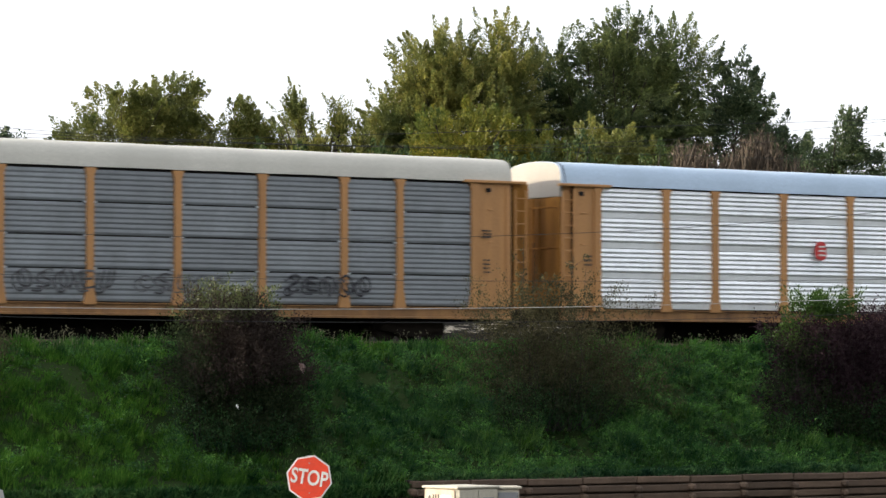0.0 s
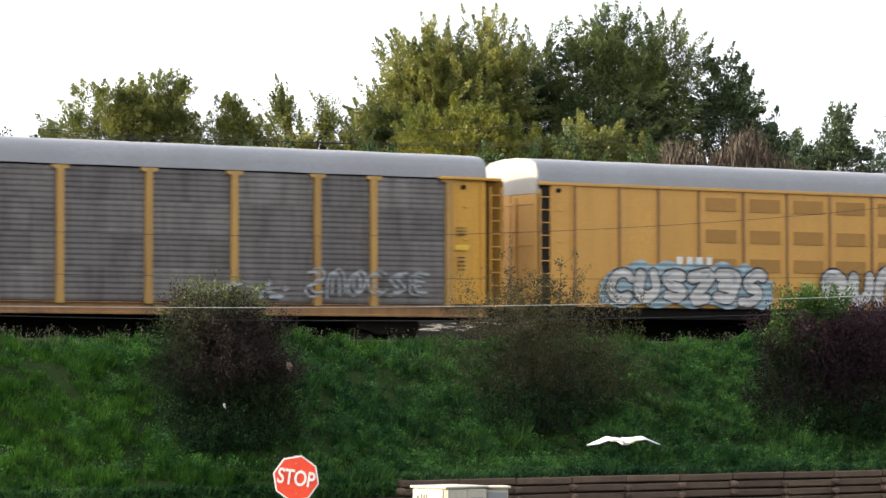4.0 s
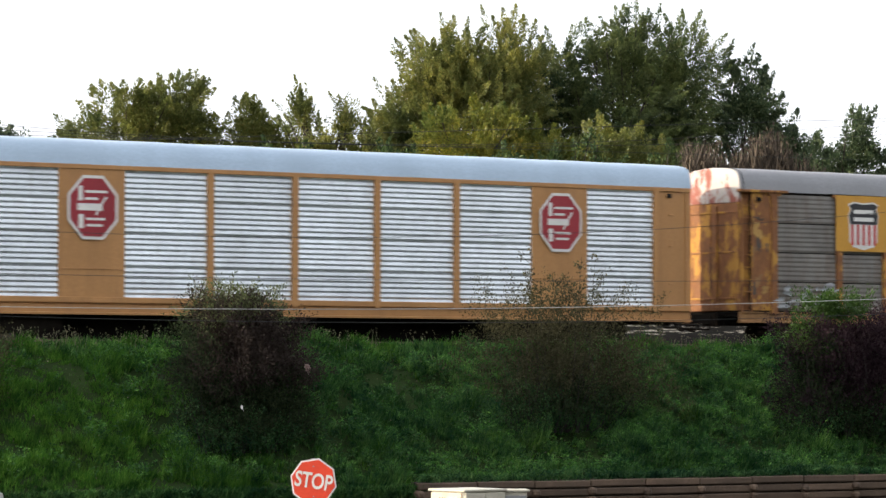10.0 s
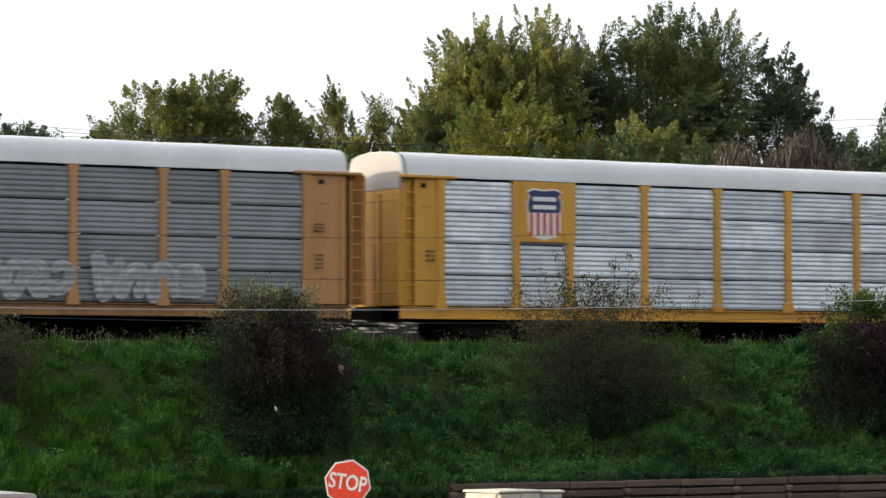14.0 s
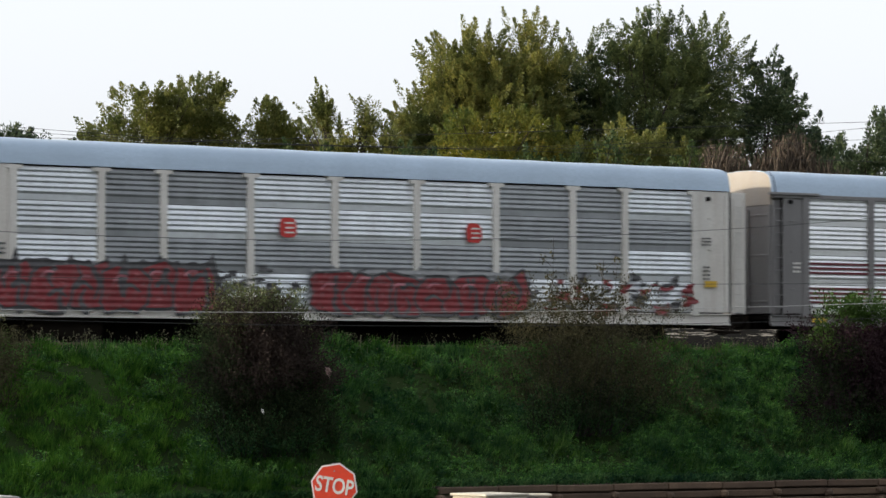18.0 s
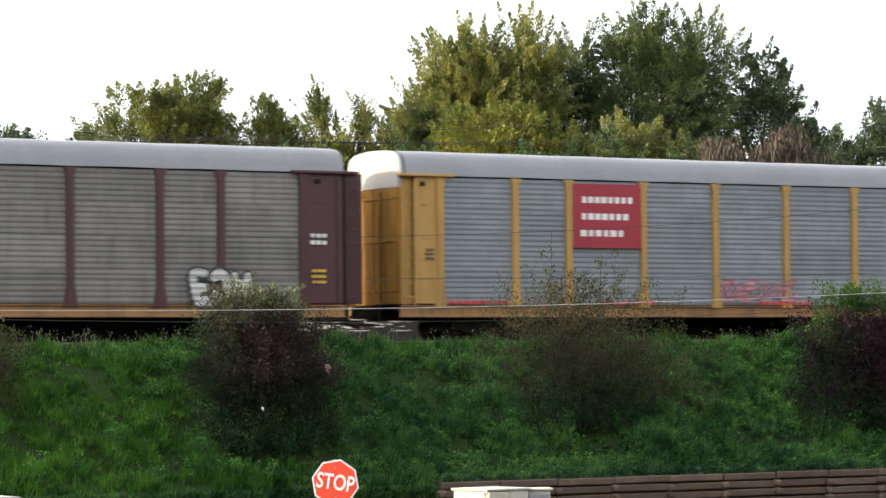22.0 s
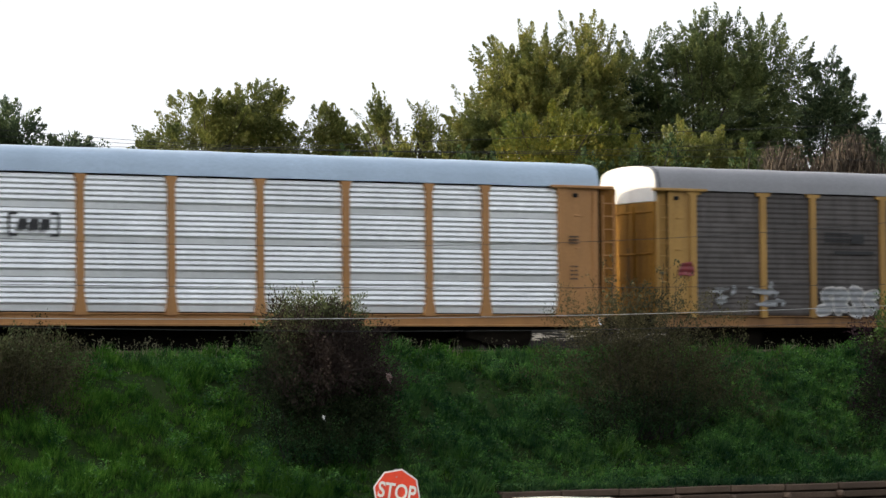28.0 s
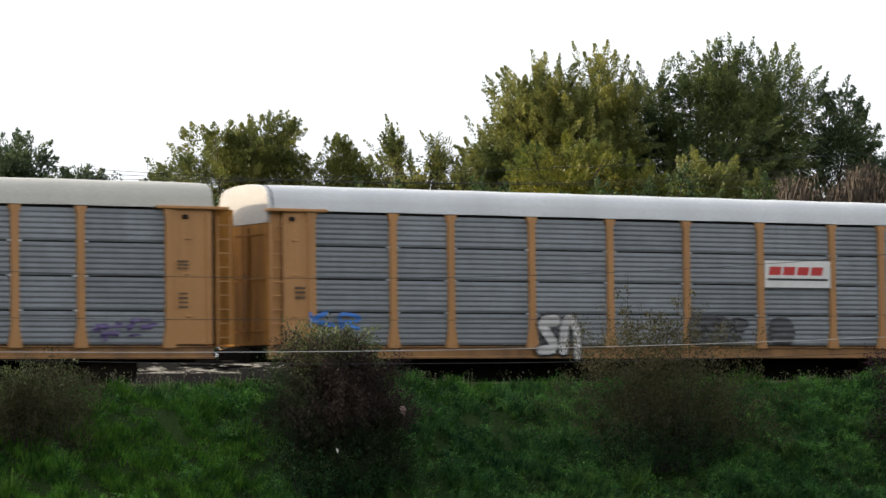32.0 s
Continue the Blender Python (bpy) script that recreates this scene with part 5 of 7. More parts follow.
def side_frame_mesh():
    if "frame" not in MESHES:
        o = [(-1.15, 0.50), (-1.15, 0.36), (-0.75, 0.30), (-0.40, 0.17), (0.40, 0.17), (0.75, 0.30), (1.15, 0.36), (1.15, 0.50), (0.85, 0.62), (0.45, 0.66), (-0.45, 0.66), (-0.85, 0.62)]
        me = prism(o, -0.07, 0.07, DUSTY_SHADED, "side_frame")
        MESHES["frame"] = me
    return MESHES["frame"]


def bolster_mesh():
    if "bolster" not in MESHES:
        bm = boxes([(0, 0, 0.5, 0.42, 2.0, 0.26)])
        for s in (-0.95, 0.95):
            for dx in (-0.12, 0.0, 0.12):
                cyl(bm, (dx, s, 0.2), (dx, s, 0.42), 0.05, 0.05, 8)
        me = bpy.data.meshes.new("bolster")
        bm.to_mesh(me)
        bm.free()
        me.materials.append(DUSTY_SHADED)
        MESHES["bolster"] = me
    return MESHES["bolster"]


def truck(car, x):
    b = part("bogie", bolster_mesh(), DUSTY_SHADED, car, "dusty cast steel bogie, darkened for the shade under the car", at=(x, 0, 0))
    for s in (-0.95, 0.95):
        part("side_frame", side_frame_mesh(), DUSTY_SHADED, b, at=(0, s, 0))
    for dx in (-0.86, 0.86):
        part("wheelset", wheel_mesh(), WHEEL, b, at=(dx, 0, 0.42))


def underframe(car, length, sill_mat):
    key = ("under", round(length, 1))
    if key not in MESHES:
        # second box: a dark block added for the shade between the bogies
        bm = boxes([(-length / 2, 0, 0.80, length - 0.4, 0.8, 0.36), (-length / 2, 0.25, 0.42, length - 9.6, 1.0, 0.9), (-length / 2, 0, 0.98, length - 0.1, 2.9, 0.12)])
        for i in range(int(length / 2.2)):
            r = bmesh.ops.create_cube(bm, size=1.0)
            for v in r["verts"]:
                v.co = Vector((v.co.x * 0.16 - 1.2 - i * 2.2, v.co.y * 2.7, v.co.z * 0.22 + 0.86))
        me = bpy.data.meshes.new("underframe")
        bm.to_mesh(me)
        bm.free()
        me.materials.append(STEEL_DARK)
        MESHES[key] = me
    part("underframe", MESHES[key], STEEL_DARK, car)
    key = ("sill", round(length, 1), sill_mat.name)
    if key not in MESHES:
        z0, z1 = SILL_Z
        o = [(1.42, z0), (1.57, z0), (1.57, z0 + 0.05), (1.50, z0 + 0.07), (1.50, z1 - 0.05), (1.57, z1 - 0.03), (1.57, z1), (1.42, z1)]
        me = prism(o, 0.0, length, sill_mat, "side_sill")
        me.transform(Matrix.Rotation(radians(-90), 4, "Z"))
        MESHES[key] = me
    # the channel runs from the right end to the left on both sides
    part("side_sill", MESHES[key], sill_mat, car, at=(-length, 0, 0))
    part("side_sill", MESHES[key], sill_mat, car, rot=(0, 0, 180))


def coupler(car, x, s):
    if "coupler" not in MESHES:
        bm = boxes([(0.35, 0, 0.82, 0.75, 0.22, 0.26), (0.72, 0.06, 0.83, 0.28, 0.3, 0.3), (0.1, 0, 0.82, 0.12, 0.7, 0.45), (0.25, -0.75, 0.62, 0.5, 0.06, 0.06)])
        hang = [Vector((0.1 + 0.85 * u / 6, -0.5, 0.72 - 0.30 * math.sin(math.pi * min(1.0, u / 5)))) for u in range(7)]
        for p, q in zip(hang, hang[1:]):
            cyl(bm, p, q, 0.03, 0.03, 6)
        cyl(bm, (-0.1, -1.3, 0.62), (0.95, -0.3, 0.66), 0.025, 0.025, 6)
        cyl(bm, (-0.9, -1.35, 0.52), (0.3, -1.35, 0.50), 0.03, 0.03, 6)
        cyl(bm, (0.3, -1.35, 0.50), (0.3, -1.35, 0.95), 0.025, 0.025, 6)
        cyl(bm, (-0.9, -1.35, 0.52), (-0.9, -1.35, 0.95), 0.025, 0.025, 6)
        me = bpy.data.meshes.new("coupler")
        bm.to_mesh(me)
        bm.free()
        me.materials.append(DUSTY_SHADED)
        MESHES["coupler"] = me
    part("coupler", MESHES["coupler"], DUSTY_SHADED, car, at=(x, 0, 0), rot=(0, 0, 0 if s > 0 else 180))


# end paints and their copies darkened for shade
END_SHADED = {ORANGE.name: END_ORANGE, YELLOW.name: END_YELLOW, YELLOW_PALE.name: END_YELLOW, RUSTY.name: END_YELLOW}


def ends(car, length, end_mat, gable_mat, door_mat, low=4.58, ledge=True, flush=False, lad=True):
    """Both ends of a car: gable, two doors, corner ladders, the orange end bays and the drip ledge."""
    shade = END_SHADED.get(end_mat.name, end_mat)
    for s, x in ((1, -0.05), (-1, -length + 0.05)):
        g = part("gable", gable_mesh(gable_mat, low), gable_mat, car, at=(x + s * 0.012, 0, 0))
        for d in (-1, 1):
            part("end_door", box(0.07, 1.42, low - 1.1, door_mat, 0.02, "end_door"), door_mat, car, at=(x + s * 0.022, d * 0.725, (low + 1.08) / 2))
        for zz in (1.5, 3.0, 4.3):
            part("door_bar", box(0.05, 2.6, 0.06, door_mat, 0.01, "door_bar"), door_mat, car, at=(x + s * 0.06, 0, zz))
        part("lock_rod", box(0.05, 0.05, 3.3, door_mat, 0.01, "lock_rod"), door_mat, car, at=(x + s * 0.09, -0.35, 2.85))
        inner = 1.4
        px = -(inner + 0.0) / 2 if s > 0 else -length + inner / 2
        # the ladder stands clear of the right end, and inside the left corner
        wide = inner - 0.04 if (s > 0 or not lad) else inner - 0.50
        cx = px if (s > 0 or not lad) else px + 0.24
        part("end_panel", box(wide, 0.08, 3.86, end_mat, 0.015, "end_panel"), end_mat, car, at=(cx, SIDE, 3.03))
        part("panel_frame", box(0.05, 0.05, 3.7, end_mat, 0.01, "panel_frame"), end_mat, car, at=(cx + wide * 0.36, SIDE - 0.06, 3.0))
        for zz in (1.9, 3.1, 4.1):
            part("hinge", box(0.16, 0.04, 0.05, end_mat, 0.008, "hinge"), end_mat, car, at=(cx - 0.1, SIDE - 0.055, zz))
        if lad:
            lx = 0.34 if s > 0 else px - 0.44
            # behind the right ladder the darkened copy stands for deep shadow
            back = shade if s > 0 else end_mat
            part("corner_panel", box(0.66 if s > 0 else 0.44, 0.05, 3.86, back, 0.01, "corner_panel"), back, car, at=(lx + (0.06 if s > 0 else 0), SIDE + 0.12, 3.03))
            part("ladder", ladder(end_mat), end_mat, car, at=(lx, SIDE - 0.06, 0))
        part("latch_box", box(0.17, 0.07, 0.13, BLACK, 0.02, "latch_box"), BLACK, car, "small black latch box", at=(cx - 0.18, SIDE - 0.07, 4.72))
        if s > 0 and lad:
            # near-black strip along the gap between end panel and ladder
            part("end_gap_post", box(0.07, 0.06, 3.9, STEEL_DARK, 0.01, "end_gap_post"), STEEL_DARK, car, "dark strip along the end gap", at=(0.03, SIDE + 0.02, 3.03))
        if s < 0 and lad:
            # unseen far-side panel, added to block the sky through the gap
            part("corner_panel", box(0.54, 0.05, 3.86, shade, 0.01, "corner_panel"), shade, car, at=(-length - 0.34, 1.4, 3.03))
        if s < 0:
            part("door_slot", box(0.03, 0.75, 0.22, BLACK, 0.01, "door_slot"), BLACK, car, "black opening in the end door", at=(x - 0.035, -0.45, 3.55))
            part("door_grime", box(0.02, 0.3, 1.6, BLACK, 0.01, "door_grime"), BLACK, car, "black centre seal", at=(x - 0.04, 0.0, 2.4))
        if ledge:
            part("ledge", box(2.3 if s > 0 else 2.0, 0.2, 0.09, end_mat, 0.015, "ledge"), end_mat, car, at=(-0.65 if s > 0 else -length + 0.9, SIDE - 0.06, 4.98))
        coupler(car, x, s)


def clips():
    """Bright bolt plates where the seams meet the posts."""
    if "clips" not in MESHES:
        h = (PANEL_Z[1] - PANEL_Z[0]) / 4
        bm = boxes([(-x + s * 0.17, SIDE - 0.035, PANEL_Z[0] + h * k - 0.02, 0.09, 0.05, 0.05) for x in POSTS[1:-1] for s in (-1, 1) for k in range(1, 4) if (int(x * 7) + k + s) % 3])
        me = bpy.data.meshes.new("clip")
        bm.to_mesh(me)
        bm.free()
        me.materials.append(SILVER_OLD)
        MESHES["clips"] = me
    return MESHES["clips"]


def rack_car(label, panel, post, roof, gable=None, style="old", pstyle="cap", end=None, sill=None, kind="S", door=None, swap=None, ledge=True, band=None, stripes=None):
    """One enclosed automobile rack car; its right end is at x = 0, its left end at -BODY."""
    gable = gable or WHITE
    end = end or post
    sill = sill or ORANGE_BROWN
    if style == "old" and pstyle == "cap":
        style = "fine"
    car = thing("rack_car", label, "freight car", "cars of the train")
    underframe(car, BODY, sill)
    part("body", box(BODY - 0.3, 2.84, 4.0, DARKGAP, 0.02, "body"), DARKGAP, car, at=(-BODY / 2, 0.03, 2.98))
    part("roof", roof_mesh(BODY, roof), roof, car)
    part("roof_seal", roof_mesh(0.04, BLACK), BLACK, car, "dark rubber strip at the roof end", at=(-BODY + 0.16, 0, 0.006))
    flush = kind == "T"
    ends(car, BODY, end, gable, door or END_SHADED.get(end.name, end), 4.62, ledge and not flush, flush, not flush)
    if band or flush:
        part("top_rail", box(BODY - 0.06, 0.1, 0.13, band or post, 0.01, "top_rail"), band or post, car, at=(-BODY / 2, SIDE - 0.04, 4.91))
    if flush:
        part("bottom_rail", box(BODY - 0.06, 0.1, 0.16, post, 0.01, "bottom_rail"), post, car, at=(-BODY / 2, SIDE - 0.04, 1.12))
    h = (PANEL_Z[1] - PANEL_Z[0]) / 4
    for b in range(9):
        x0, x1 = POSTS[b], POSTS[b + 1]
        w = x1 - x0 - (0.16 if pstyle != "plain" else 0.12)
        if flush and b in (1, 7):
            part("flat_panel", box(x1 - x0 + 0.12, 0.07, 3.86, post, 0.01, "flat_panel"), post, car, at=(-(x0 + x1) / 2, SIDE - 0.02, 3.02))
            for dz in (-1.0, 1.0):
                part("seam", box(x1 - x0, 0.02, 0.03, sill, 0.004, "seam"), sill, car, at=(-(x0 + x1) / 2, SIDE - 0.065, 3.0 + dz))
            continue
        for k in range(4):
            mt = panel
            if swap and (b, k) in swap:
                mt = swap[(b, k)]
            part("panel", corrugated(w, h, style, mt), mt, car, at=(-(x0 + x1) / 2, SIDE, PANEL_Z[0] + h * (k + 0.5)))
        if stripes:
            for k in (0, 1):
                zz = PANEL_Z[0] + h * k + 0.385
                for i in range(4 if k == 0 else 3):
                    z = zz + i * 0.15
                    part("stripe", box(w - 0.02, 0.012, 0.075, stripes, 0.003, "stripe"), stripes, car, at=(-(x0 + x1) / 2, SIDE - 0.042, z))
    if style == "old" and pstyle == "flare":
        tagged(part("clip", clips(), SILVER, car, "bright bolt plates"), kind="stuff")
    pm = post_mesh(pstyle, post)
    for i, x in enumerate(POSTS):
        if flush and i in (1, 2, 7, 8):
            continue
        part("post", pm, post, car, at=(-x, 0, 0))
    # plain far side
    part("far_side", box(BODY - 0.2, 0.08, 3.86, panel, 0.02, "far_side"), panel, car, at=(-BODY / 2, 1.47, 3.0))
    truck(car, -3.3)
    truck(car, -BODY + 3.3)
    return car


def rect(cx, cz, w, h):
    return [(cx - w / 2, cz - h / 2), (cx + w / 2, cz - h / 2), (cx + w / 2, cz + h / 2), (cx - w / 2, cz + h / 2)]


def slab(car, name, outlines, mat, layer, label=""):
    """Flat painted shapes on the side of the car, layer by layer outwards."""
    y = SIDE - 0.105 - 0.006 * layer
    return part(name, plates(outlines, y - 0.004, y, mat, name), mat, car, label)


def shield(car, back, low=3.1, pink=False, head=None):
    """Shield badge on a plate that fills the upper part of the narrow bay near the left end."""
    x0, x1 = -POSTS[8], -POSTS[7]
    cx = (x0 + x1) / 2
    slab(car, "badge_plate", [rect(cx, (low + 4.95) / 2, x1 - x0 + 0.35, 4.95 - low)], back, 0, "painted badge plate")
    s = [(-0.55, 4.02), (0.55, 4.02), (0.55, 3.45), (0.42, 3.3), (0.15, 3.24), (0, 3.2), (-0.15, 3.24), (-0.42, 3.3), (-0.55, 3.45)]
    rim = [(0.66, 4.3), (0.56, 4.5), (0.66, 4.65), (0.42, 4.75), (0, 4.71), (-0.42, 4.75), (-0.66, 4.65), (-0.56, 4.5), (-0.66, 4.3), (-0.61, 3.98), (-0.6, 3.43), (-0.45, 3.26), (0, 3.15), (0.45, 3.26), (0.6, 3.43), (0.61, 3.98)]
    slab(car, "badge_rim", [[(cx + a, b) for a, b in rim]], P_WHITE, 0.5)
    slab(car, "badge_field", [[(cx + a, b) for a, b in s]], P_PINK if pink else P_WHITE, 1)
    if not pink:
        for i in range(5):
            slab(car, "badge_stripe", [rect(cx - 0.48 + i * 0.24, 3.65, 0.11, 0.68)], P_RED, 2)
    top = [(-0.58, 4.0), (0.58, 4.0), (0.62, 4.3), (0.52, 4.5), (0.62, 4.62), (0.4, 4.7), (0, 4.66), (-0.4, 4.7), (-0.62, 4.62), (-0.52, 4.5), (-0.62, 4.3)]
    slab(car, "badge_head", [[(cx + a, b) for a, b in top]], head or P_BLUE, 2)
    slab(car, "badge_lettering", [rect(cx, 4.42, 0.85, 0.13), rect(cx, 4.17, 0.85, 0.13)], P_WHITE, 3)


def bars(car, name, cx, cz, w, h, rows, mat, layer=1, gap=0.35, word=5, seed=1):
    """Illegible lettering: rows of short bars."""
    r = random.Random(seed)
    out = []
    rh = h / rows
    for k in range(rows):
        x = cx - w / 2
        lw = w / word
        for i in range(word):
            out.append(rect(x + lw * (i + 0.5), cz + h / 2 - rh * (k + 0.5), lw * r.uniform(0.55, 0.85), rh * (1 - gap)))
    return tagged(slab(car, name, out, mat, layer), kind="stuff")


def bracket(car, cx, cz, w, h, mat, layer=1):
    """Dark bracket logo with bars inside."""
    t = 0.07
    for s in (-1, 1):
        o = [rect(cx + s * w / 2, cz, t, h), rect(cx + s * (w / 2 - 0.12), cz + h / 2, 0.24, t), rect(cx + s * (w / 2 - 0.12), cz - h / 2, 0.24, t)]
        slab(car, "logo_bracket", o, mat, layer)
    k = w * 0.2
    for a in (-1.15, 0, 1.15):
        slab(car, "logo_bar", [[(x + 0.15 * (z - cz), z) for x, z in rect(cx + a * k, cz, k * 0.9, h * 0.5)]], mat, layer)


def blob(r, cx, cz, w, h, lean=0.12, pts=18, wob=0.16):
    """A rounded letter-like outline."""
    ph = [r.uniform(0, 6.28) for _ in range(3)]
    o = []
    for i in range(pts):
        a = 2 * math.pi * i / pts
        c, s = math.cos(a), math.sin(a)
        k = 1 + wob * math.sin(2 * a + ph[0]) + wob * 0.7 * math.sin(3 * a + ph[1]) + wob * 0.5 * math.sin(5 * a + ph[2])
        x = math.copysign(abs(c) ** 0.6, c) * w / 2 * k
        z = math.copysign(abs(s) ** 0.6, s) * h / 2 * k
        o.append((cx + x + lean * z, cz + z))
    return o


def stroke(pts, w):
    """A thick pen stroke along points, as four-cornered pieces."""
    out = []
    for (x0, z0), (x1, z1) in zip(pts, pts[1:]):
        d = math.hypot(x1 - x0, z1 - z0) or 1
        nx, nz = -(z1 - z0) / d * w / 2, (x1 - x0) / d * w / 2
        ex, ez = (x1 - x0) / d * w * 0.35, (z1 - z0) / d * w * 0.35
        out.append([(x0 - ex + nx, z0 - ez + nz), (x0 - ex - nx, z0 - ez - nz), (x1 + ex - nx, z1 + ez - nz), (x1 + ex + nx, z1 + ez + nz)])
    return out


def layers(car, name, stacks, label=""):
    """One painted shape built of thin coats: stacks of (outlines, material, layer), innermost last."""
    verts, faces, mats, idx = [], [], [], []
    for outlines, mat, layer in stacks:
        y = SIDE - 0.109 - 0.006 * layer
        if mat not in mats:
            mats.append(mat)
        for o in outlines:
            b = len(verts)
            verts += [(x, y, z) for x, z in o]
            faces.append(tuple(range(b, len(verts))))
            idx.append(mats.index(mat))
    me = bpy.data.meshes.new(name)
    me.from_pydata(verts, [], faces)
    for mt in mats:
        me.materials.append(mt)
    me.polygons.foreach_set("material_index", idx)
    return part(name, me, None, car, label)


def cloud(r, x0, x1, z0, z1, bumps):
    """One wavy outline round a whole piece."""
    o = []
    n = bumps * 6
    for i in range(n + 1):
        u = i / n
        o.append((x0 + (x1 - x0) * u, z0 + 0.08 * math.sin(u * bumps * 5.1 + 1)))
    for i in range(n + 1):
        u = 1 - i / n
        edge = min(1.0, 6 * u, 6 * (1 - u))
        o.append((x0 + (x1 - x0) * u + 0.02, z0 + (z1 - z0) * (0.45 + 0.4 * edge + 0.15 * abs(math.sin(u * bumps * 3.3 + r.random() * 0.4)))))
    return o


# centre lines of sprayed shapes in a box of one by one; a stroke that ends where it begins is a ring
RING = [(0.36 * math.cos(a * math.pi / 4), 0.42 * math.sin(a * math.pi / 4)) for a in range(9)]
STROKES = {
    "o": [RING],
    "c": [[(0.34, 0.3), (0.1, 0.42), (-0.26, 0.28), (-0.36, 0), (-0.24, -0.32), (0.1, -0.42), (0.36, -0.28)]],
    "s": [[(0.34, 0.34), (0.05, 0.43), (-0.28, 0.28), (-0.12, 0.05), (0.2, -0.06), (0.32, -0.25), (0.05, -0.42), (-0.34, -0.34)]],
    "e": [[(0.34, 0.4), (-0.25, 0.4), (-0.32, 0), (-0.25, -0.4), (0.36, -0.4)], [(-0.3, 0.02), (0.24, 0.02)]],
    "n": [[(-0.32, -0.45), (-0.34, 0.1), (-0.2, 0.4), (0.1, 0.4), (0.32, 0.1), (0.34, -0.45)]],
    "u": [[(-0.34, 0.45), (-0.34, -0.1), (-0.18, -0.4), (0.14, -0.4), (0.33, -0.1), (0.34, 0.45)]],
    "p": [[(-0.28, -0.45), (-0.3, 0.42), (0.14, 0.42), (0.35, 0.2), (0.14, -0.02), (-0.26, -0.04)]],
    "r": [[(-0.28, -0.45), (-0.3, 0.42), (0.14, 0.42), (0.33, 0.22), (0.1, 0.0), (-0.2, -0.02), (0.36, -0.45)]],
    "t": [[(-0.42, 0.36), (0, 0.4), (0.42, 0.34)], [(0.02, 0.36), (0, -0.1), (-0.04, -0.45)]],
    "m": [[(-0.4, -0.45), (-0.34, 0.36), (-0.05, -0.05), (0.26, 0.38), (0.4, -0.45)]],
    "y": [[(-0.36, 0.45), (-0.16, 0.02), (0.1, 0.0), (0.32, 0.45)], [(0.02, 0.0), (-0.06, -0.45)]],
    "a": [[(-0.38, -0.45), (-0.1, 0.4), (0.12, 0.4), (0.38, -0.45)], [(-0.24, -0.14), (0.24, -0.14)]],
    "z": [[(-0.36, 0.38), (0.34, 0.36), (-0.3, -0.36), (0.38, -0.4)]],
    "k": [[(-0.3, 0.45), (-0.28, -0.45)], [(0.36, 0.44), (-0.2, 0.02), (0.38, -0.45)]],
    "i": [[(0.0, 0.45), (0.03, -0.45)]],
}


def smooth(pts, steps=4):
    """Points along a curve through pts; a ring stays closed."""
    ring = pts[0] == pts[-1]
    p = [pts[-2]] + pts + [pts[1]] if ring else [pts[0]] + pts + [pts[-1]]
    out = []
    for i in range(1, len(p) - 2):
        for k in range(steps):
            u = k / steps
            out.append(tuple(0.5 * (2 * p[i][j] + (p[i + 1][j] - p[i - 1][j]) * u + (2 * p[i - 1][j] - 5 * p[i][j] + 4 * p[i + 1][j] - p[i + 2][j]) * u * u + (3 * p[i][j] - p[i - 1][j] - 3 * p[i + 1][j] + p[i + 2][j]) * u ** 3) for j in (0, 1)))
    return out + [pts[-1]]


def ribbon(pts, w, taper=0.0):
    """A band of width w along a curve, with rounded ends, as outlines that share their edges."""
    n = len(pts)
    ring = pts[0] == pts[-1]
    left, right = [], []
    for i in range(n):
        q = pts[(i - 1) % (n - 1)] if ring else pts[max(0, i - 1)]
        t = pts[(i + 1) % (n - 1)] if ring else pts[min(n - 1, i + 1)]
        dx, dz = t[0] - q[0], t[1] - q[1]
        d = math.hypot(dx, dz) or 1.0
        h = 0.5 * w * (1 + taper * math.cos(3.0 * i / max(1, n - 1)))
        left.append((pts[i][0] - dz / d * h, pts[i][1] + dx / d * h))
        right.append((pts[i][0] + dz / d * h, pts[i][1] - dx / d * h))
    out = [[left[i], right[i], right[i + 1], left[i + 1]] for i in range(n - 1)]
    if not ring:
        for a, b, c in ((right[0], left[0], pts[0]), (left[-1], right[-1], pts[-1])):
            ang = math.atan2(a[1] - c[1], a[0] - c[0])
            r = math.hypot(a[0] - c[0], a[1] - c[1])
            out.append([(c[0] + r * math.cos(ang - k * math.pi / 5), c[1] + r * math.sin(ang - k * math.pi / 5)) for k in range(6)])
    return out


def placed(strokes, r, cx, cz, w, h, shake, turn=True):
    lean = r.uniform(-0.1, 0.22)
    fx, fz = (r.choice((1, 1, -1)), r.choice((1, 1, -1))) if turn else (1, 1)
    strokes = [[(fx * x, fz * z) for x, z in st] for st in strokes]
    k = [r.uniform(-shake, shake) for _ in range(8)]
    return [smooth([(cx + w * (x + k[0] * z + k[1] * x * z * 2) + lean * h * z, cz + h * (z * (1 + k[2]) + k[3] * x + k[4] * x * x)) for x, z in st]) for st in strokes]


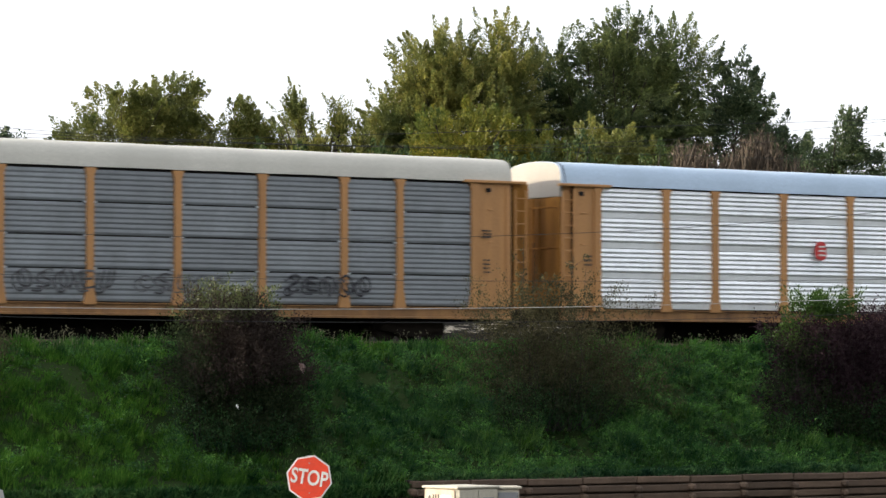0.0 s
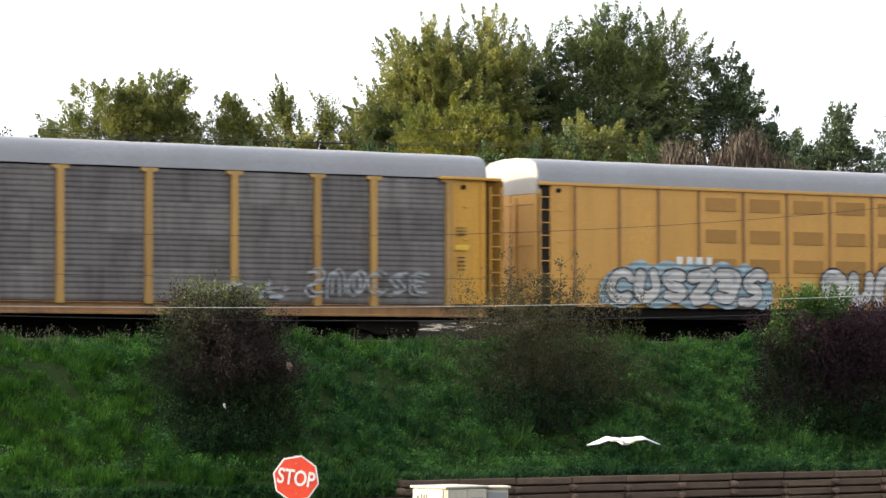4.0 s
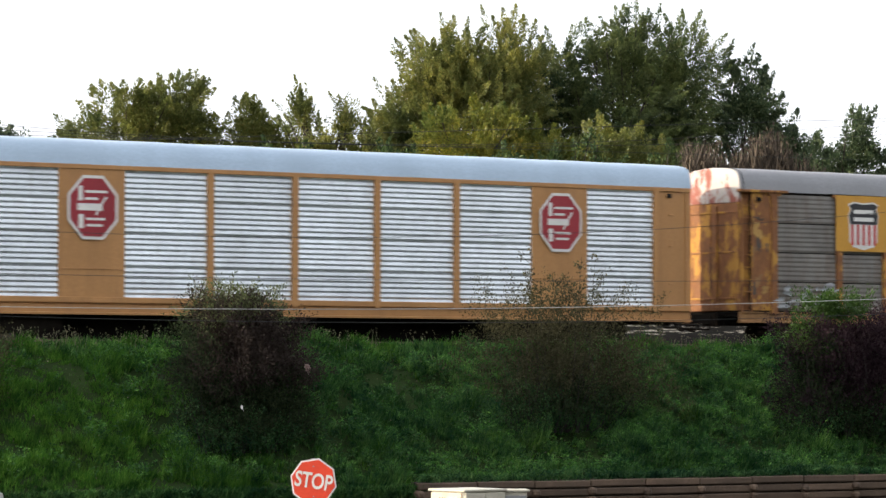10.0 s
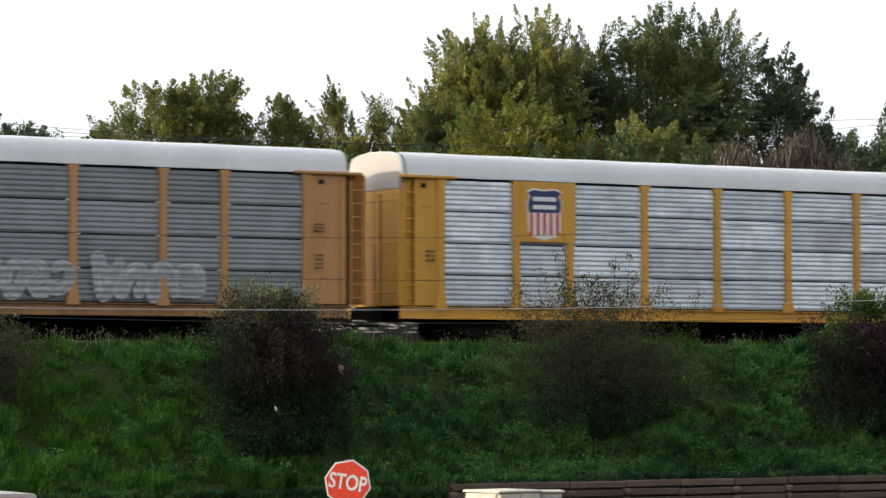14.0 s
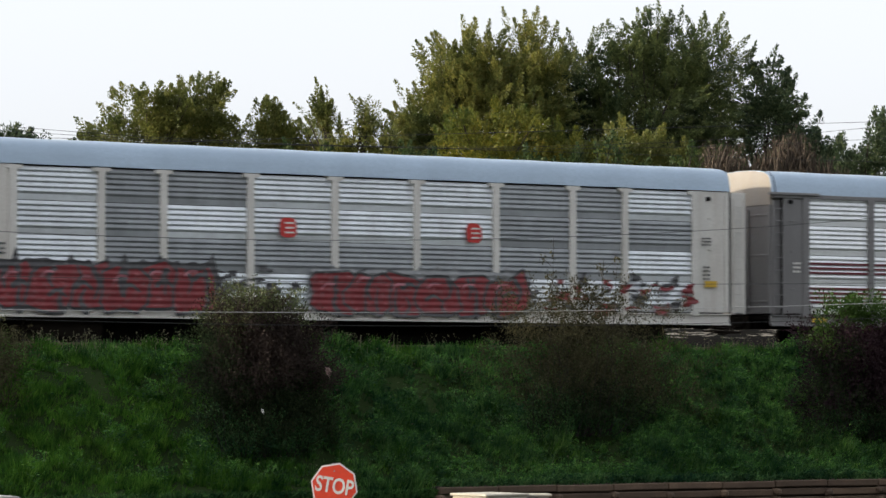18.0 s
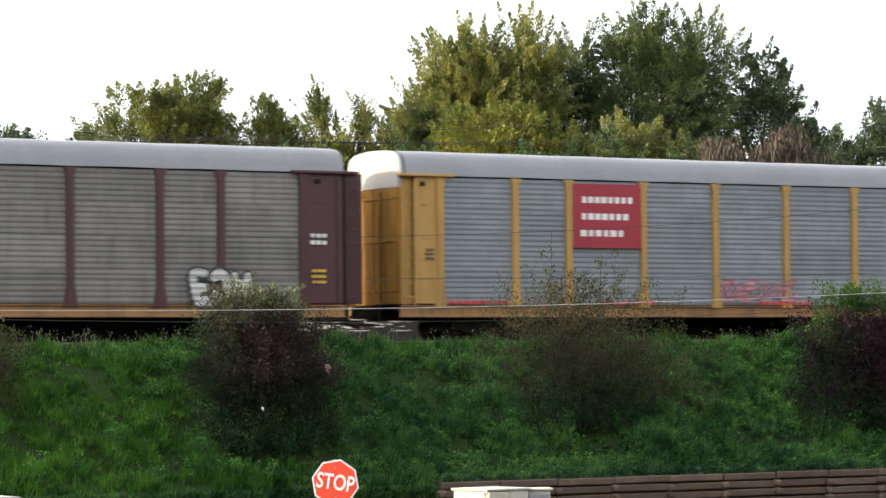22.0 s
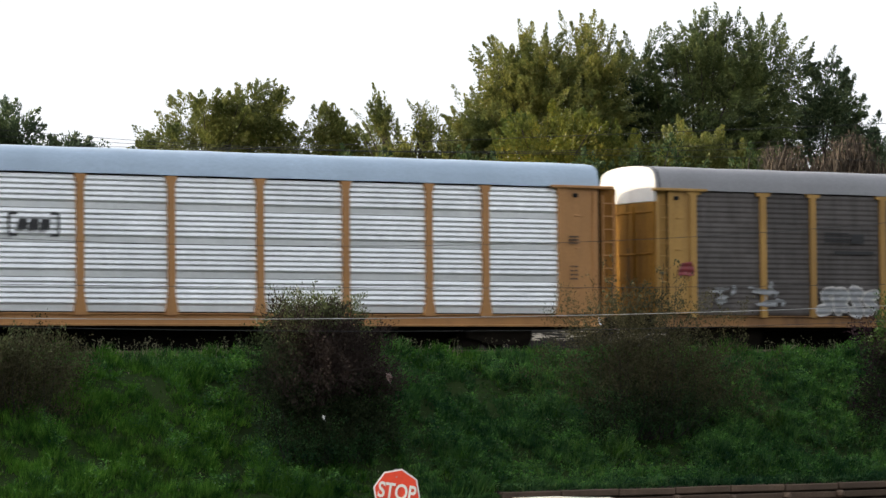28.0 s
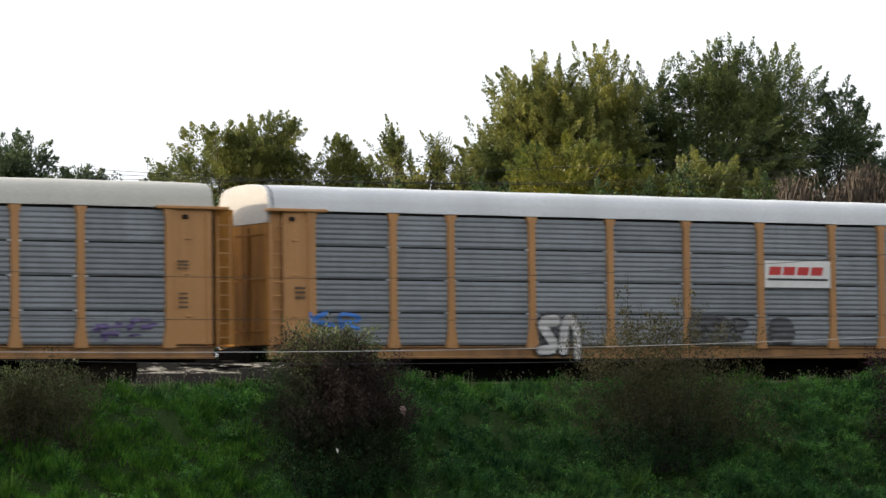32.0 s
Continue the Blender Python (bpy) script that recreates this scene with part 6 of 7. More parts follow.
def throwup(car, x0, x1, z0, z1, codes, fill, edge, seed, shine=None, glow=None, layer=0, fat=0.34, rim=0.13, shake=0.24, turn=True):
    """A sprayed piece of fat interlocking bands with a dark rim, small highlights and a colour cloud behind."""
    r = random.Random(seed)
    w, h = (x1 - x0) / len(codes), z1 - z0
    if glow:
        tagged(layers(car, "graffiti_cloud", [([cloud(r, x0 - 0.3, x1 + 0.3, z0 + 0.02, z1 + 0.25, len(codes))], glow, layer)], "sprayed colour cloud"), kind="stuff")
    for i, code in enumerate(codes):
        cx, cz = x0 + w * (i + 0.5), (z0 + z1) / 2 + r.uniform(-0.05, 0.05) * h
        thick = min(w, h) * fat * r.uniform(0.9, 1.12)
        lines = placed(STROKES[code], r, cx, cz, (w * 1.12 - thick * 0.6), (h - thick) * r.uniform(0.95, 1.12), shake, turn)
        k = layer + 0.35 * (i % 2)
        st = []
        for j, ln in enumerate(lines):
            st.append((ribbon(ln, thick + rim, 0.12), edge, k + 1 + 0.1 * j))
        for j, ln in enumerate(lines):
            st.append((ribbon(ln, thick, 0.12), fill, k + 2 + 0.1 * j))
        ln = lines[0]
        m = len(ln)
        if shine and m > 8:
            st.append((ribbon([(x - thick * 0.18, z + thick * 0.18) for x, z in ln[m // 5: m // 2]], thick * 0.22), shine, k + 3))
        tagged(layers(car, "graffiti_shape", st, "sprayed graffiti shape"), kind="stuff")


CODES = "ocsenuprmyazkt"


def piece(car, x0, x1, z0, z1, letters, fill, edge, seed, extra=None, glow=None, layer=0, fat=0.36):
    """A sprayed piece of letter-like shapes drawn by chance."""
    r = random.Random(seed)
    throwup(car, x0, x1, z0, z1, "".join(r.choice(CODES) for _ in range(letters)), fill, edge, seed, extra, glow, layer, fat)


def mural(car, x0, x1, z0, z1, count, fill, edge, seed, shine=None, glow=None, layer=0, rim=0.1, slit=0.11):
    """A sprayed mass of angular blocks that run into each other, parted by dark rims and slits."""
    r = random.Random(seed)
    w, h = (x1 - x0) / count, z1 - z0
    if glow:
        halo = [(x0 - 0.35, z0 + 0.15), (x0 - 0.2, z0 + 0.6 * h)]
        for i in range(2 * count + 1):
            x = x0 + (x1 - x0) * i / (2 * count)
            halo += [(x - 0.12 * w, z1 + r.uniform(0.05, 0.18)), (x, z1 + r.uniform(0.05, 0.5)), (x + 0.1 * w, z1 + r.uniform(0.0, 0.15))]
        halo += [(x1 + 0.3, z0 + 0.6 * h), (x1 + 0.2, z0 + 0.1)]
        tagged(layers(car, "graffiti_halo", [([halo], glow, layer)], "sprayed halo with spikes"), kind="stuff")
    for i in range(count):
        cx, cz = x0 + w * (i + 0.5), (z0 + z1) / 2
        lean = r.uniform(-0.12, 0.2)
        body = []
        for k in range(12):
            a = 2 * math.pi * (k + r.uniform(-0.25, 0.25)) / 12
            q = 1 / max(abs(math.cos(a)), abs(math.sin(a)))
            f = r.uniform(0.80, 1.08) * min(q, 1.25)
            dz = math.sin(a) * f * h * 0.5
            body.append((cx + math.cos(a) * f * w * 0.68 + lean * dz, cz + dz))
        if i % 2 == r.randrange(2):
            j = r.choice((2, 3, 4))
            body[j] = (body[j][0] + r.uniform(-0.2, 0.2), z1 + r.uniform(0.05, 0.3))
        ring = body + [body[0]]
        k0 = layer + 1 + 0.5 * (i % 2)
        st = [([body], fill, k0), (ribbon(ring, rim * r.uniform(0.8, 1.3)), edge, k0 + 0.25)]
        # counters and slits of the letter
        for k in range(r.choice((2, 3))):
            sx = cx + w * r.uniform(-0.3, 0.3)
            low = r.random() < 0.5
            za, zb = (z0 + 0.02, cz + h * r.uniform(-0.1, 0.22)) if low else (z1 - 0.1 * h, cz + h * r.uniform(-0.22, 0.1))
            bend = w * r.uniform(-0.18, 0.18)
            st.append((ribbon(smooth([(sx, za), (sx + bend, (za + zb) / 2), (sx + 0.3 * bend, zb)]), slit * r.uniform(0.6, 1.4), 0.4), edge, k0 + 0.35 + 0.02 * k))
        if r.random() < 0.7:
            sx, sz = cx + w * r.uniform(-0.2, 0.2), cz + h * r.uniform(-0.15, 0.25)
            st.append((ribbon(smooth([(sx - 0.22 * w, sz), (sx, sz + 0.1 * h), (sx + 0.24 * w, sz - 0.04 * h)]), slit * r.uniform(0.7, 1.2), 0.3), edge, k0 + 0.42))
        if shine:
            sx, sz = cx - w * 0.3, cz + h * r.uniform(0.12, 0.3)
            st.append((ribbon(smooth([(sx, sz), (sx + 0.12 * w, sz + 0.1 * h), (sx + 0.32 * w, sz + 0.1 * h)]), 0.07), shine, k0 + 0.45))
        tagged(layers(car, "graffiti_block", st, "angular sprayed graffiti block"), kind="stuff")


def scribble(car, x0, x1, z0, z1, mat, seed, strokes=6, width=0.07):
    """A thin hand-style tag."""
    r = random.Random(seed)
    w = (x1 - x0) / strokes
    out = []
    for i in range(strokes):
        for ln in placed(STROKES[r.choice(CODES)], r, x0 + w * (i + 0.5), (z0 + z1) / 2 + r.uniform(-0.04, 0.04), w * 0.95, z1 - z0, 0.2):
            out.append((ribbon(ln, width * r.uniform(0.8, 1.2)), mat, 1 + 0.05 * len(out)))
    tagged(layers(car, "graffiti_tag", out, "thin sprayed tag"), kind="stuff")


def sketch(car, x0, x1, z0, z1, codes, mat, seed, width=0.09, fat=0.36):
    """A piece of which only the rims are sprayed."""
    r = random.Random(seed)
    w, h = (x1 - x0) / len(codes), z1 - z0
    out = []
    for i, code in enumerate(codes):
        thick = min(w, h) * fat
        for ln in placed(STROKES[code], r, x0 + w * (i + 0.5), (z0 + z1) / 2, w * 0.85, h - thick, 0.18):
            for band in (1, -1):
                m = [(x + band * 0.5 * thick * 0.7, z + band * 0.5 * thick * 0.4) for x, z in ln]
                m = m if ln[0] != ln[-1] else m[:-1] + [m[0]]
                out.append((ribbon(m, width * r.uniform(0.7, 1.2)), mat, 1 + 0.04 * len(out)))
    tagged(layers(car, "graffiti_sketch", out, "sprayed outline of a graffiti piece"), kind="stuff")


def smudge(car, x0, x1, z0, z1, mat, seed, count=14):
    r = random.Random(seed)
    tagged(slab(car, "graffiti_patch", [blob(r, r.uniform(x0, x1), r.uniform(z0, z1), r.uniform(0.08, 0.5), r.uniform(0.05, 0.26), pts=12, wob=0.35) for _ in range(2 * count)], mat, 0, "patchy sprayed paint"), kind="stuff")


def stencils(car, mat, seed=0, left=True, right=True):
    """Small illegible data stencils on the end panels."""
    if right:
        bars(car, "stencil", -0.98, 3.35, 0.38, 0.3, 3, mat, -0.6, 0.5, 3, seed)
        bars(car, "stencil", -0.98, 2.35, 0.3, 0.5, 4, mat, -0.6, 0.6, 2, seed + 1)
    if left:
        bars(car, "stencil", -BODY + 0.98, 2.6, 0.34, 0.4, 3, mat, -0.6, 0.5, 3, seed + 2)


CARS = []      # (car, place of its right end along the train)


def add(car, u):
    CARS.append((car, u))
    return car


c = add(rack_car("silver corrugated rack car with orange posts and galvanised roof", SILVER, ORANGE, ROOF_GALV, style="new", pstyle="flare"), 85.9)
slab(c, "red_mark", [blob(random.Random(5), -16.0, 3.1, 0.5, 0.6, 0, 18, 0.03)], P_RED, 0, "red round mark")
slab(c, "mark_bar", [rect(-15.95, 3.1 + 0.14 * k, 0.3, 0.05) for k in (-1, 0, 1)], P_WHITE, 1)
stencils(c, P_BLACK, 1)

c = add(rack_car("blue-grey rack car with orange posts and cream roof", GREY, ORANGE, CREAM, pstyle="flare", style="old"), 57.5)
slab(c, "logo_plate", [rect(-(POSTS[6] + POSTS[7]) / 2, 3.15, 2.5, 0.95)], P_WHITE, 0, "white logo panel")
bracket(c, -(POSTS[6] + POSTS[7]) / 2, 3.15, 1.6, 0.6, P_BLACK, 1)
sketch(c, -17.2, -13.9, 1.25, 2.1, "osoen", G_SOOT, 3, 0.06, 0.4)
sketch(c, -13.3, -10.2, 1.25, 2.0, "csnoe", G_SOOT, 4, 0.05, 0.4)
sketch(c, -8.3, -5.2, 1.25, 2.05, "senoo", G_BLACK, 5, 0.07, 0.4)
stencils(c, P_BLACK, 2)

c = add(rack_car("grimy brown rack car with yellow posts and patchy white roof", BROWN, YELLOW_PALE, ROOF_PATCHY, style="lapped", end=RUST_SPOTTED, sill=ORANGE_BROWN, door=END_YELLOW), 29.15)
shield(c, YELLOW_PALE)
sketch(c, -24.4, -20.0, 1.25, 2.25, "csyoen", G_WHITE, 11, 0.11)
smudge(c, -23.9, -20.2, 1.2, 1.7, G_GREY, 11, 10)
smudge(c, -6.0, -1.6, 1.15, 2.2, G_BROWN, 12, 26)
scribble(c, -26.0, -25.2, 2.4, 2.9, G_BLACK, 13, 3, 0.05)
stencils(c, P_BLACK, 3)

c = add(rack_car("dark brown rack car with faded yellow ends", BROWN, YELLOW_PALE, ROOF_GREY, end=YELLOW, sill=ORANGE_BROWN), -42.6)
slab(c, "yellow_mark", [rect(-0.95, 2.85, 0.5, 0.16)], P_YELLOW, 0)
sketch(c, -6.6, -2.2, 1.2, 2.2, "snocze", G_GREY, 15, 0.09)
smudge(c, -11.0, -7.0, 1.2, 1.6, G_GREY, 16, 10)
stencils(c, P_BLACK, 4)

c = add(rack_car("orange rack car with silver panels and pale blue roof", SILVER_FINE, ORANGE, ROOF_GALV, gable=GABLE_ORANGE, style="tight", kind="T", pstyle="plain", door=OFFWHITE, sill=ORANGE), -71.1)
bracket(c, -(POSTS[7] + POSTS[8]) / 2, 3.75, 1.45, 0.55, P_BLACK, 0)
slab(c, "yellow_mark", [rect(-BODY + 0.9, 1.75, 0.45, 0.16)], P_YELLOW, 0)
stencils(c, P_WHITE, 5)

c = add(rack_car("brown-grey rack car with orange posts and faded pink badge", BROWN, ORANGE, ROOF_GREY, sill=ORANGE_BROWN), -99.5)
shield(c, ORANGE, pink=True)
smudge(c, -24.6, -20.8, 1.2, 1.9, G_SOOT, 20, 14)
sketch(c, -24.7, -20.5, 1.15, 2.05, "skunze", G_ICE, 21, 0.09, 0.3)
smudge(c, -17.4, -13.2, 1.2, 1.9, G_TAN, 22, 24)
smudge(c, -12.0, -8.8, 1.2, 1.9, G_TAN, 23, 10)
smudge(c, -8.0, -2.4, 1.2, 2.0, G_GREY, 24, 24)

c = add(rack_car("silver rack car with orange posts and white roof", SILVER_OLD, ORANGE, ROOF_WHITE, pstyle="flare", sill=ORANGE), -127.95)
slab(c, "logo_plate", [rect(-(POSTS[6] + POSTS[7]) / 2, 3.55, 2.5, 0.9)], P_WHITE, 0, "white logo panel")
lx = -(POSTS[6] + POSTS[7]) / 2 - 0.35
slab(c, "logo_shape", [rect(lx - 0.55, 3.56, 0.3, 0.66), rect(lx - 0.12, 3.31, 0.5, 0.16), rect(lx - 0.12, 3.81, 0.5, 0.16), rect(lx + 0.32, 3.56, 0.3, 0.66), rect(lx + 0.66, 3.56, 0.2, 0.66)], P_WINE, 1, "dark red block logo")
stencils(c, P_BLACK, 6)

c = add(rack_car("rusty warm grey rack car with flaking yellow ends", GREY_RUSTED, RUSTY, ROOF_GREY, gable=GABLE_FLAKED, style="lapped", end=RUSTY, door=RUSTY, sill=ORANGE_BROWN), -156.35)
shield(c, YELLOW, head=P_BLACK)
smudge(c, -24.9, -22.4, 1.2, 1.9, G_GREY, 31, 14)
smudge(c, -17.4, -11.0, 1.2, 1.8, G_SOOT, 32, 20)
smudge(c, -8.4, -4.6, 1.2, 1.8, G_ICE, 33, 12)
rs = random.Random(60)
for k in range(20):
    x = -rs.uniform(0.12, 1.3) if k % 2 else -BODY + rs.uniform(0.5, 1.3)
    slab(c, "rust_patch", [blob(rs, x, rs.uniform(1.2, 4.7), rs.uniform(0.08, 0.5), rs.uniform(0.08, 0.5), 0.12, 14, 0.35)], (BROWN_DARK, BLACK if k % 2 else ORANGE_BROWN, YELLOW_PALE)[k % 3], -9.5 - 0.1 * (k % 6), "flaked patch of rust")

c = add(rack_car("orange rack car with silver panels and red octagon badges", SILVER_FINE, ORANGE, ROOF_GALV, gable=GABLE_ORANGE, style="tight", kind="T", pstyle="plain", door=OFFWHITE, sill=ORANGE), -184.85)
for b in (1, 7):
    cx = -(POSTS[b] + POSTS[b + 1]) / 2
    oc = lambda r, cx=cx: [(cx + r * math.cos(radians(22.5 + 45 * i)), 3.75 + 1.15 * r * math.sin(radians(22.5 + 45 * i))) for i in range(8)]
    slab(c, "badge_rim", [oc(0.86)], P_WHITE, 0)
    slab(c, "badge_face", [oc(0.78)], P_CRIMSON, 1, "red octagonal badge")
    slab(c, "badge_lettering", [rect(cx - 0.4, 4.15, 0.14, 0.42), rect(cx + 0.1, 4.2, 0.7, 0.07), rect(cx - 0.05, 4.0, 0.4, 0.07), rect(cx - 0.1, 3.76, 0.8, 0.2), rect(cx - 0.38, 3.35, 0.16, 0.4), rect(cx + 0.08, 3.42, 0.6, 0.07), rect(cx + 0.05, 3.24, 0.5, 0.07)] + stroke([(cx + 0.1, 3.55), (cx + 0.3, 3.9), (cx + 0.42, 4.05)], 0.06), P_WHITE, 2)

c = add(rack_car("dark brown rack car with large teal and black graffiti", BROWN, ORANGE, ROOF_GREY, sill=ORANGE_BROWN), -213.2)
shield(c, ORANGE)
mural(c, -20.6, -14.0, 0.9, 2.3, 5, G_SLATE, G_BLUEBLACK, 35, G_ICE, G_WHITE, 0, 0.08, 0.13)
mural(c, -13.4, -7.4, 0.75, 2.35, 4, G_SLATE, G_BLUEBLACK, 36, G_ICE, G_SOOT, 1, 0.13, 0.18)
throwup(c, -7.3, -5.8, 1.05, 2.1, "s", G_WHITE, G_SOOT, 37, None, G_TAN, 0, 0.4)
mural(c, -5.7, -1.2, 0.75, 2.4, 4, G_BLACK, G_WHITE, 38, None, None, 1, 0.05, 0.12)
for k, x in enumerate((-19.2, -16.4, -10.2, -4.6)):
    slab(c, "graffiti_fleck", [rect(x, 1.12 + 0.04 * k, 0.42, 0.14)], G_YELLOW, 5.5, "small orange fleck")

c = add(rack_car("weathered grey rack car with pink badge and white graffiti", GREY, ORANGE, ROOF_GREY, sill=ORANGE_BROWN, end=ORANGE_FLAKED, door=END_ORANGE, style="fine"), -241.7)
shield(c, ORANGE, pink=True)
bars(c, "slogan", -18.1, 4.3, 2.0, 0.22, 1, P_BLACK, 0, 0.1, 8, 3)
bars(c, "slogan", -15.6, 4.3, 1.9, 0.22, 1, P_BLACK, 0, 0.1, 7, 4)
smudge(c, -26.2, -25.3, 1.5, 4.6, G_RUST, 40, 16)
throwup(c, -25.2, -21.6, 0.8, 2.5, "zrm", G_LAVENDER, G_BLACK, 41, G_WHITE, G_BLUEBLACK, 0, 0.34, 0.16)
throwup(c, -21.4, -17.8, 0.75, 2.35, "an", G_LAVENDER, G_BLACK, 42, G_WHITE, G_BLUEBLACK, 0, 0.36, 0.16)
throwup(c, -17.6, -10.4, 0.75, 2.4, "tpots", G_WHITE, G_BLACK, 43, G_LAVENDER, G_BLUEBLACK, 0, 0.36, 0.16, 0.12, False)
throwup(c, -6.8, -1.6, 0.95, 2.0, "nosn", G_GREY, G_BLACK, 44, G_ICE, G_SOOT)
smudge(c, -3.0, -0.6, 1.2, 1.9, G_GREY, 44, 10)

c = add(rack_car("bright silver rack car with yellow posts and shield badge", SILVER_OLD, YELLOW, ROOF_WHITE, pstyle="flare", sill=YELLOW, end=YELLOW, door=YELLOW), -270.1)
shield(c, YELLOW)
stencils(c, P_BLACK, 7)

c = add(rack_car("grey rack car with orange posts and washed-out white graffiti", GREY, ORANGE, ROOF_WHITE, pstyle="flare", sill=ORANGE_BROWN), -298.5)
throwup(c, -12.6, -9.0, 1.2, 2.3, "uoosc", G_GREY, G_SILVER, 45, G_WHITE, None, 0, 0.3)
throwup(c, -8.4, -4.8, 1.2, 2.3, "anue", G_GREY, G_SILVER, 46, G_WHITE, None, 0, 0.3)
slab(c, "dark_patch", [rect(-23.4, 3.9, 0.8, 0.8)], P_BLUE, 0)
stencils(c, P_BLACK, 8)

for u in (-326.9, -355.2):
    c = add(rack_car("silver rack car with grey posts and maroon stripes", SILVER, GREYPAINT, ROOF_GALV, style="new", pstyle="flare", sill=GREYPAINT, band=GREYPAINT, stripes=MAROON_STRIPE), u)
    cx = -(POSTS[6] + POSTS[7]) / 2
    slab(c, "logo_plate", [rect(cx, 4.42, 2.62, 0.88)], P_WINE, 0, "wine red logo plate")
    slab(c, "logo_disc", [blob(random.Random(2), cx - 0.85, 4.45, 0.5, 0.5, 0, 16, 0.1)], P_WHITE, 1)
    bars(c, "logo_lettering", cx + 0.3, 4.47, 1.5, 0.28, 1, P_WHITE, 1, 0.1, 6, 7)
    slab(c, "yellow_mark", [rect(-24.6, 0.9, 0.6, 0.16)], P_YELLOW, 0)
    stencils(c, P_WHITE, 9)

dull = {(7, 0), (7, 1), (7, 2), (7, 3), (6, 3), (2, 3), (2, 2), (2, 1), (1, 3), (1, 2), (1, 1), (3, 1), (4, 1), (5, 1), (6, 1), (0, 2)}
sw = {(b, k): SILVER_FINE for b in range(9) for k in range(4) if (b, k) not in dull}
c = add(rack_car("off-white rack car with mixed silver panels and red graffiti", SILVER_DULL, OFFWHITE, ROOF_GALV, gable=GABLE_ORANGE, style="new", pstyle="cap", sill=OFFWHITE, end=OFFWHITE, ledge=False, swap=sw, door=OFFWHITE), -383.4)
for x in (-16.3, -9.8):
    slab(c, "red_mark", [blob(random.Random(int(-x)), x, 3.4, 0.55, 0.6, 0, 18, 0.03)], P_RED, 0, "red round mark")
    slab(c, "mark_bar", [rect(x + 0.05, 3.4 + 0.14 * k, 0.3, 0.05) for k in (-1, 0, 1)], P_WHITE, 1)
smudge(c, -25.4, -18.0, 1.0, 2.2, G_SOOT, 47, 60)
mural(c, -25.6, -18.8, 0.85, 2.2, 6, G_RED, G_SOOT, 48, G_PINK, G_SOOT, 0, 0.08, 0.12)
smudge(c, -18.0, -2.0, 1.0, 2.2, G_SOOT, 49, 40)
smudge(c, -14.6, -8.0, 1.0, 2.0, G_RED, 90, 40)
mural(c, -15.4, -8.0, 0.85, 2.1, 6, G_RED, G_SOOT, 50, G_PINK, G_GREY, 0, 0.08, 0.1)
smudge(c, -7.0, -1.6, 1.0, 2.0, G_RED, 51, 16)
for x in (-0.8, -25.7):
    slab(c, "yellow_mark", [rect(x, 2.0, 0.5, 0.2)], P_YELLOW, 0)
stencils(c, P_BLACK, 10)

c = add(rack_car("brown-grey rack car with shield badge and mixed graffiti", GREY_WARM, ORANGE, ROOF_GREY, sill=ORANGE_BROWN, gable=WHITE), -412.0)
shield(c, ORANGE)
mural(c, -24.8, -16.8, 0.85, 2.1, 9, G_WHITE, G_BROWN, 52, None, G_WHITE, 0, 0.08, 0.13)
mural(c, -16.3, -11.7, 0.8, 2.05, 4, G_TEAL, G_BLACK, 53, G_ICE, G_ICE)
smudge(c, -11.0, -9.6, 1.2, 1.9, G_PURPLE, 54, 8)
tagged(layers(c, "graffiti_flames", [([[(-9.6 + 0.44 * k, 0.95), (-9.2 + 0.44 * k, 0.95), (-9.3 + 0.44 * k + 0.05 * (k - 5), 2.0 - 0.05 * abs(k - 5) + 0.12 * (k % 2))] for k in range(11)] + [rect(-7.0, 1.2, 4.6, 0.5)], G_TAN, 1)], "tan sprayed flames"), kind="stuff")
throwup(c, -9.0, -5.2, 0.8, 1.6, "aosn", G_TAN, G_RUST, 55, None, None, 1)

c = add(rack_car("weathered grey rack car with yellow posts and cream roof", GREY, YELLOW_PALE, CREAM, pstyle="flare", sill=ORANGE_BROWN), -440.4)
cx = -(POSTS[6] + POSTS[7]) / 2
bars(c, "logo_lettering", cx, 3.3, 1.5, 0.55, 3, P_YELLOW, 0, 0.3, 3, 12)
slab(c, "logo_line", [rect(cx, 2.85, 1.6, 0.12)], P_YELLOW, 0)
smudge(c, -17.0, -11.0, 1.3, 1.8, G_SOOT, 56, 14)
stencils(c, P_BLACK, 11)

c = add(rack_car("weathered grey rack car with a red name panel", GREY, YELLOW_PALE, ROOF_GREY, pstyle="flare", sill=ORANGE_BROWN, style="fine"), -468.8)
cx = -(POSTS[6] + POSTS[7]) / 2
slab(c, "name_plate", [rect(cx, 3.85, 2.6, 2.0)], P_CRIMSON, 0, "red name panel")
for k in range(3):
    bars(c, "name_lettering", cx - 0.1 * k, 4.35 - 0.52 * k, 2.0 - 0.15 * k, 0.3, 1, P_WHITE, 1, 0.35, 8 - k, 13 + k)
for x in (-23.8, -18.2, -12.0, -6.0):
    bars(c, "reflector", x, 1.15, 2.2, 0.12, 1, P_RED, 0, 0.1, 8, 3)
sketch(c, -14.6, -11.4, 1.1, 2.0, "oenc", G_PINK, 57, 0.1)
bars(c, "hazard_strip", -0.5, 2.0, 0.14, 1.5, 8, P_RED, 0, 0.4, 1, 4)
stencils(c, P_BLACK, 12)

c = add(rack_car("brown-grey rack car with dark maroon posts and ends", GREY_WARM, MAROON, ROOF_GREY, style="fine", pstyle="flare", sill=ORANGE_BROWN, end=MAROON), -497.3)
cx = -(POSTS[5] + POSTS[6]) / 2
slab(c, "logo_plate", [rect(cx, 3.4, 2.5, 0.5)], P_WINE, 0, "maroon logo plate")
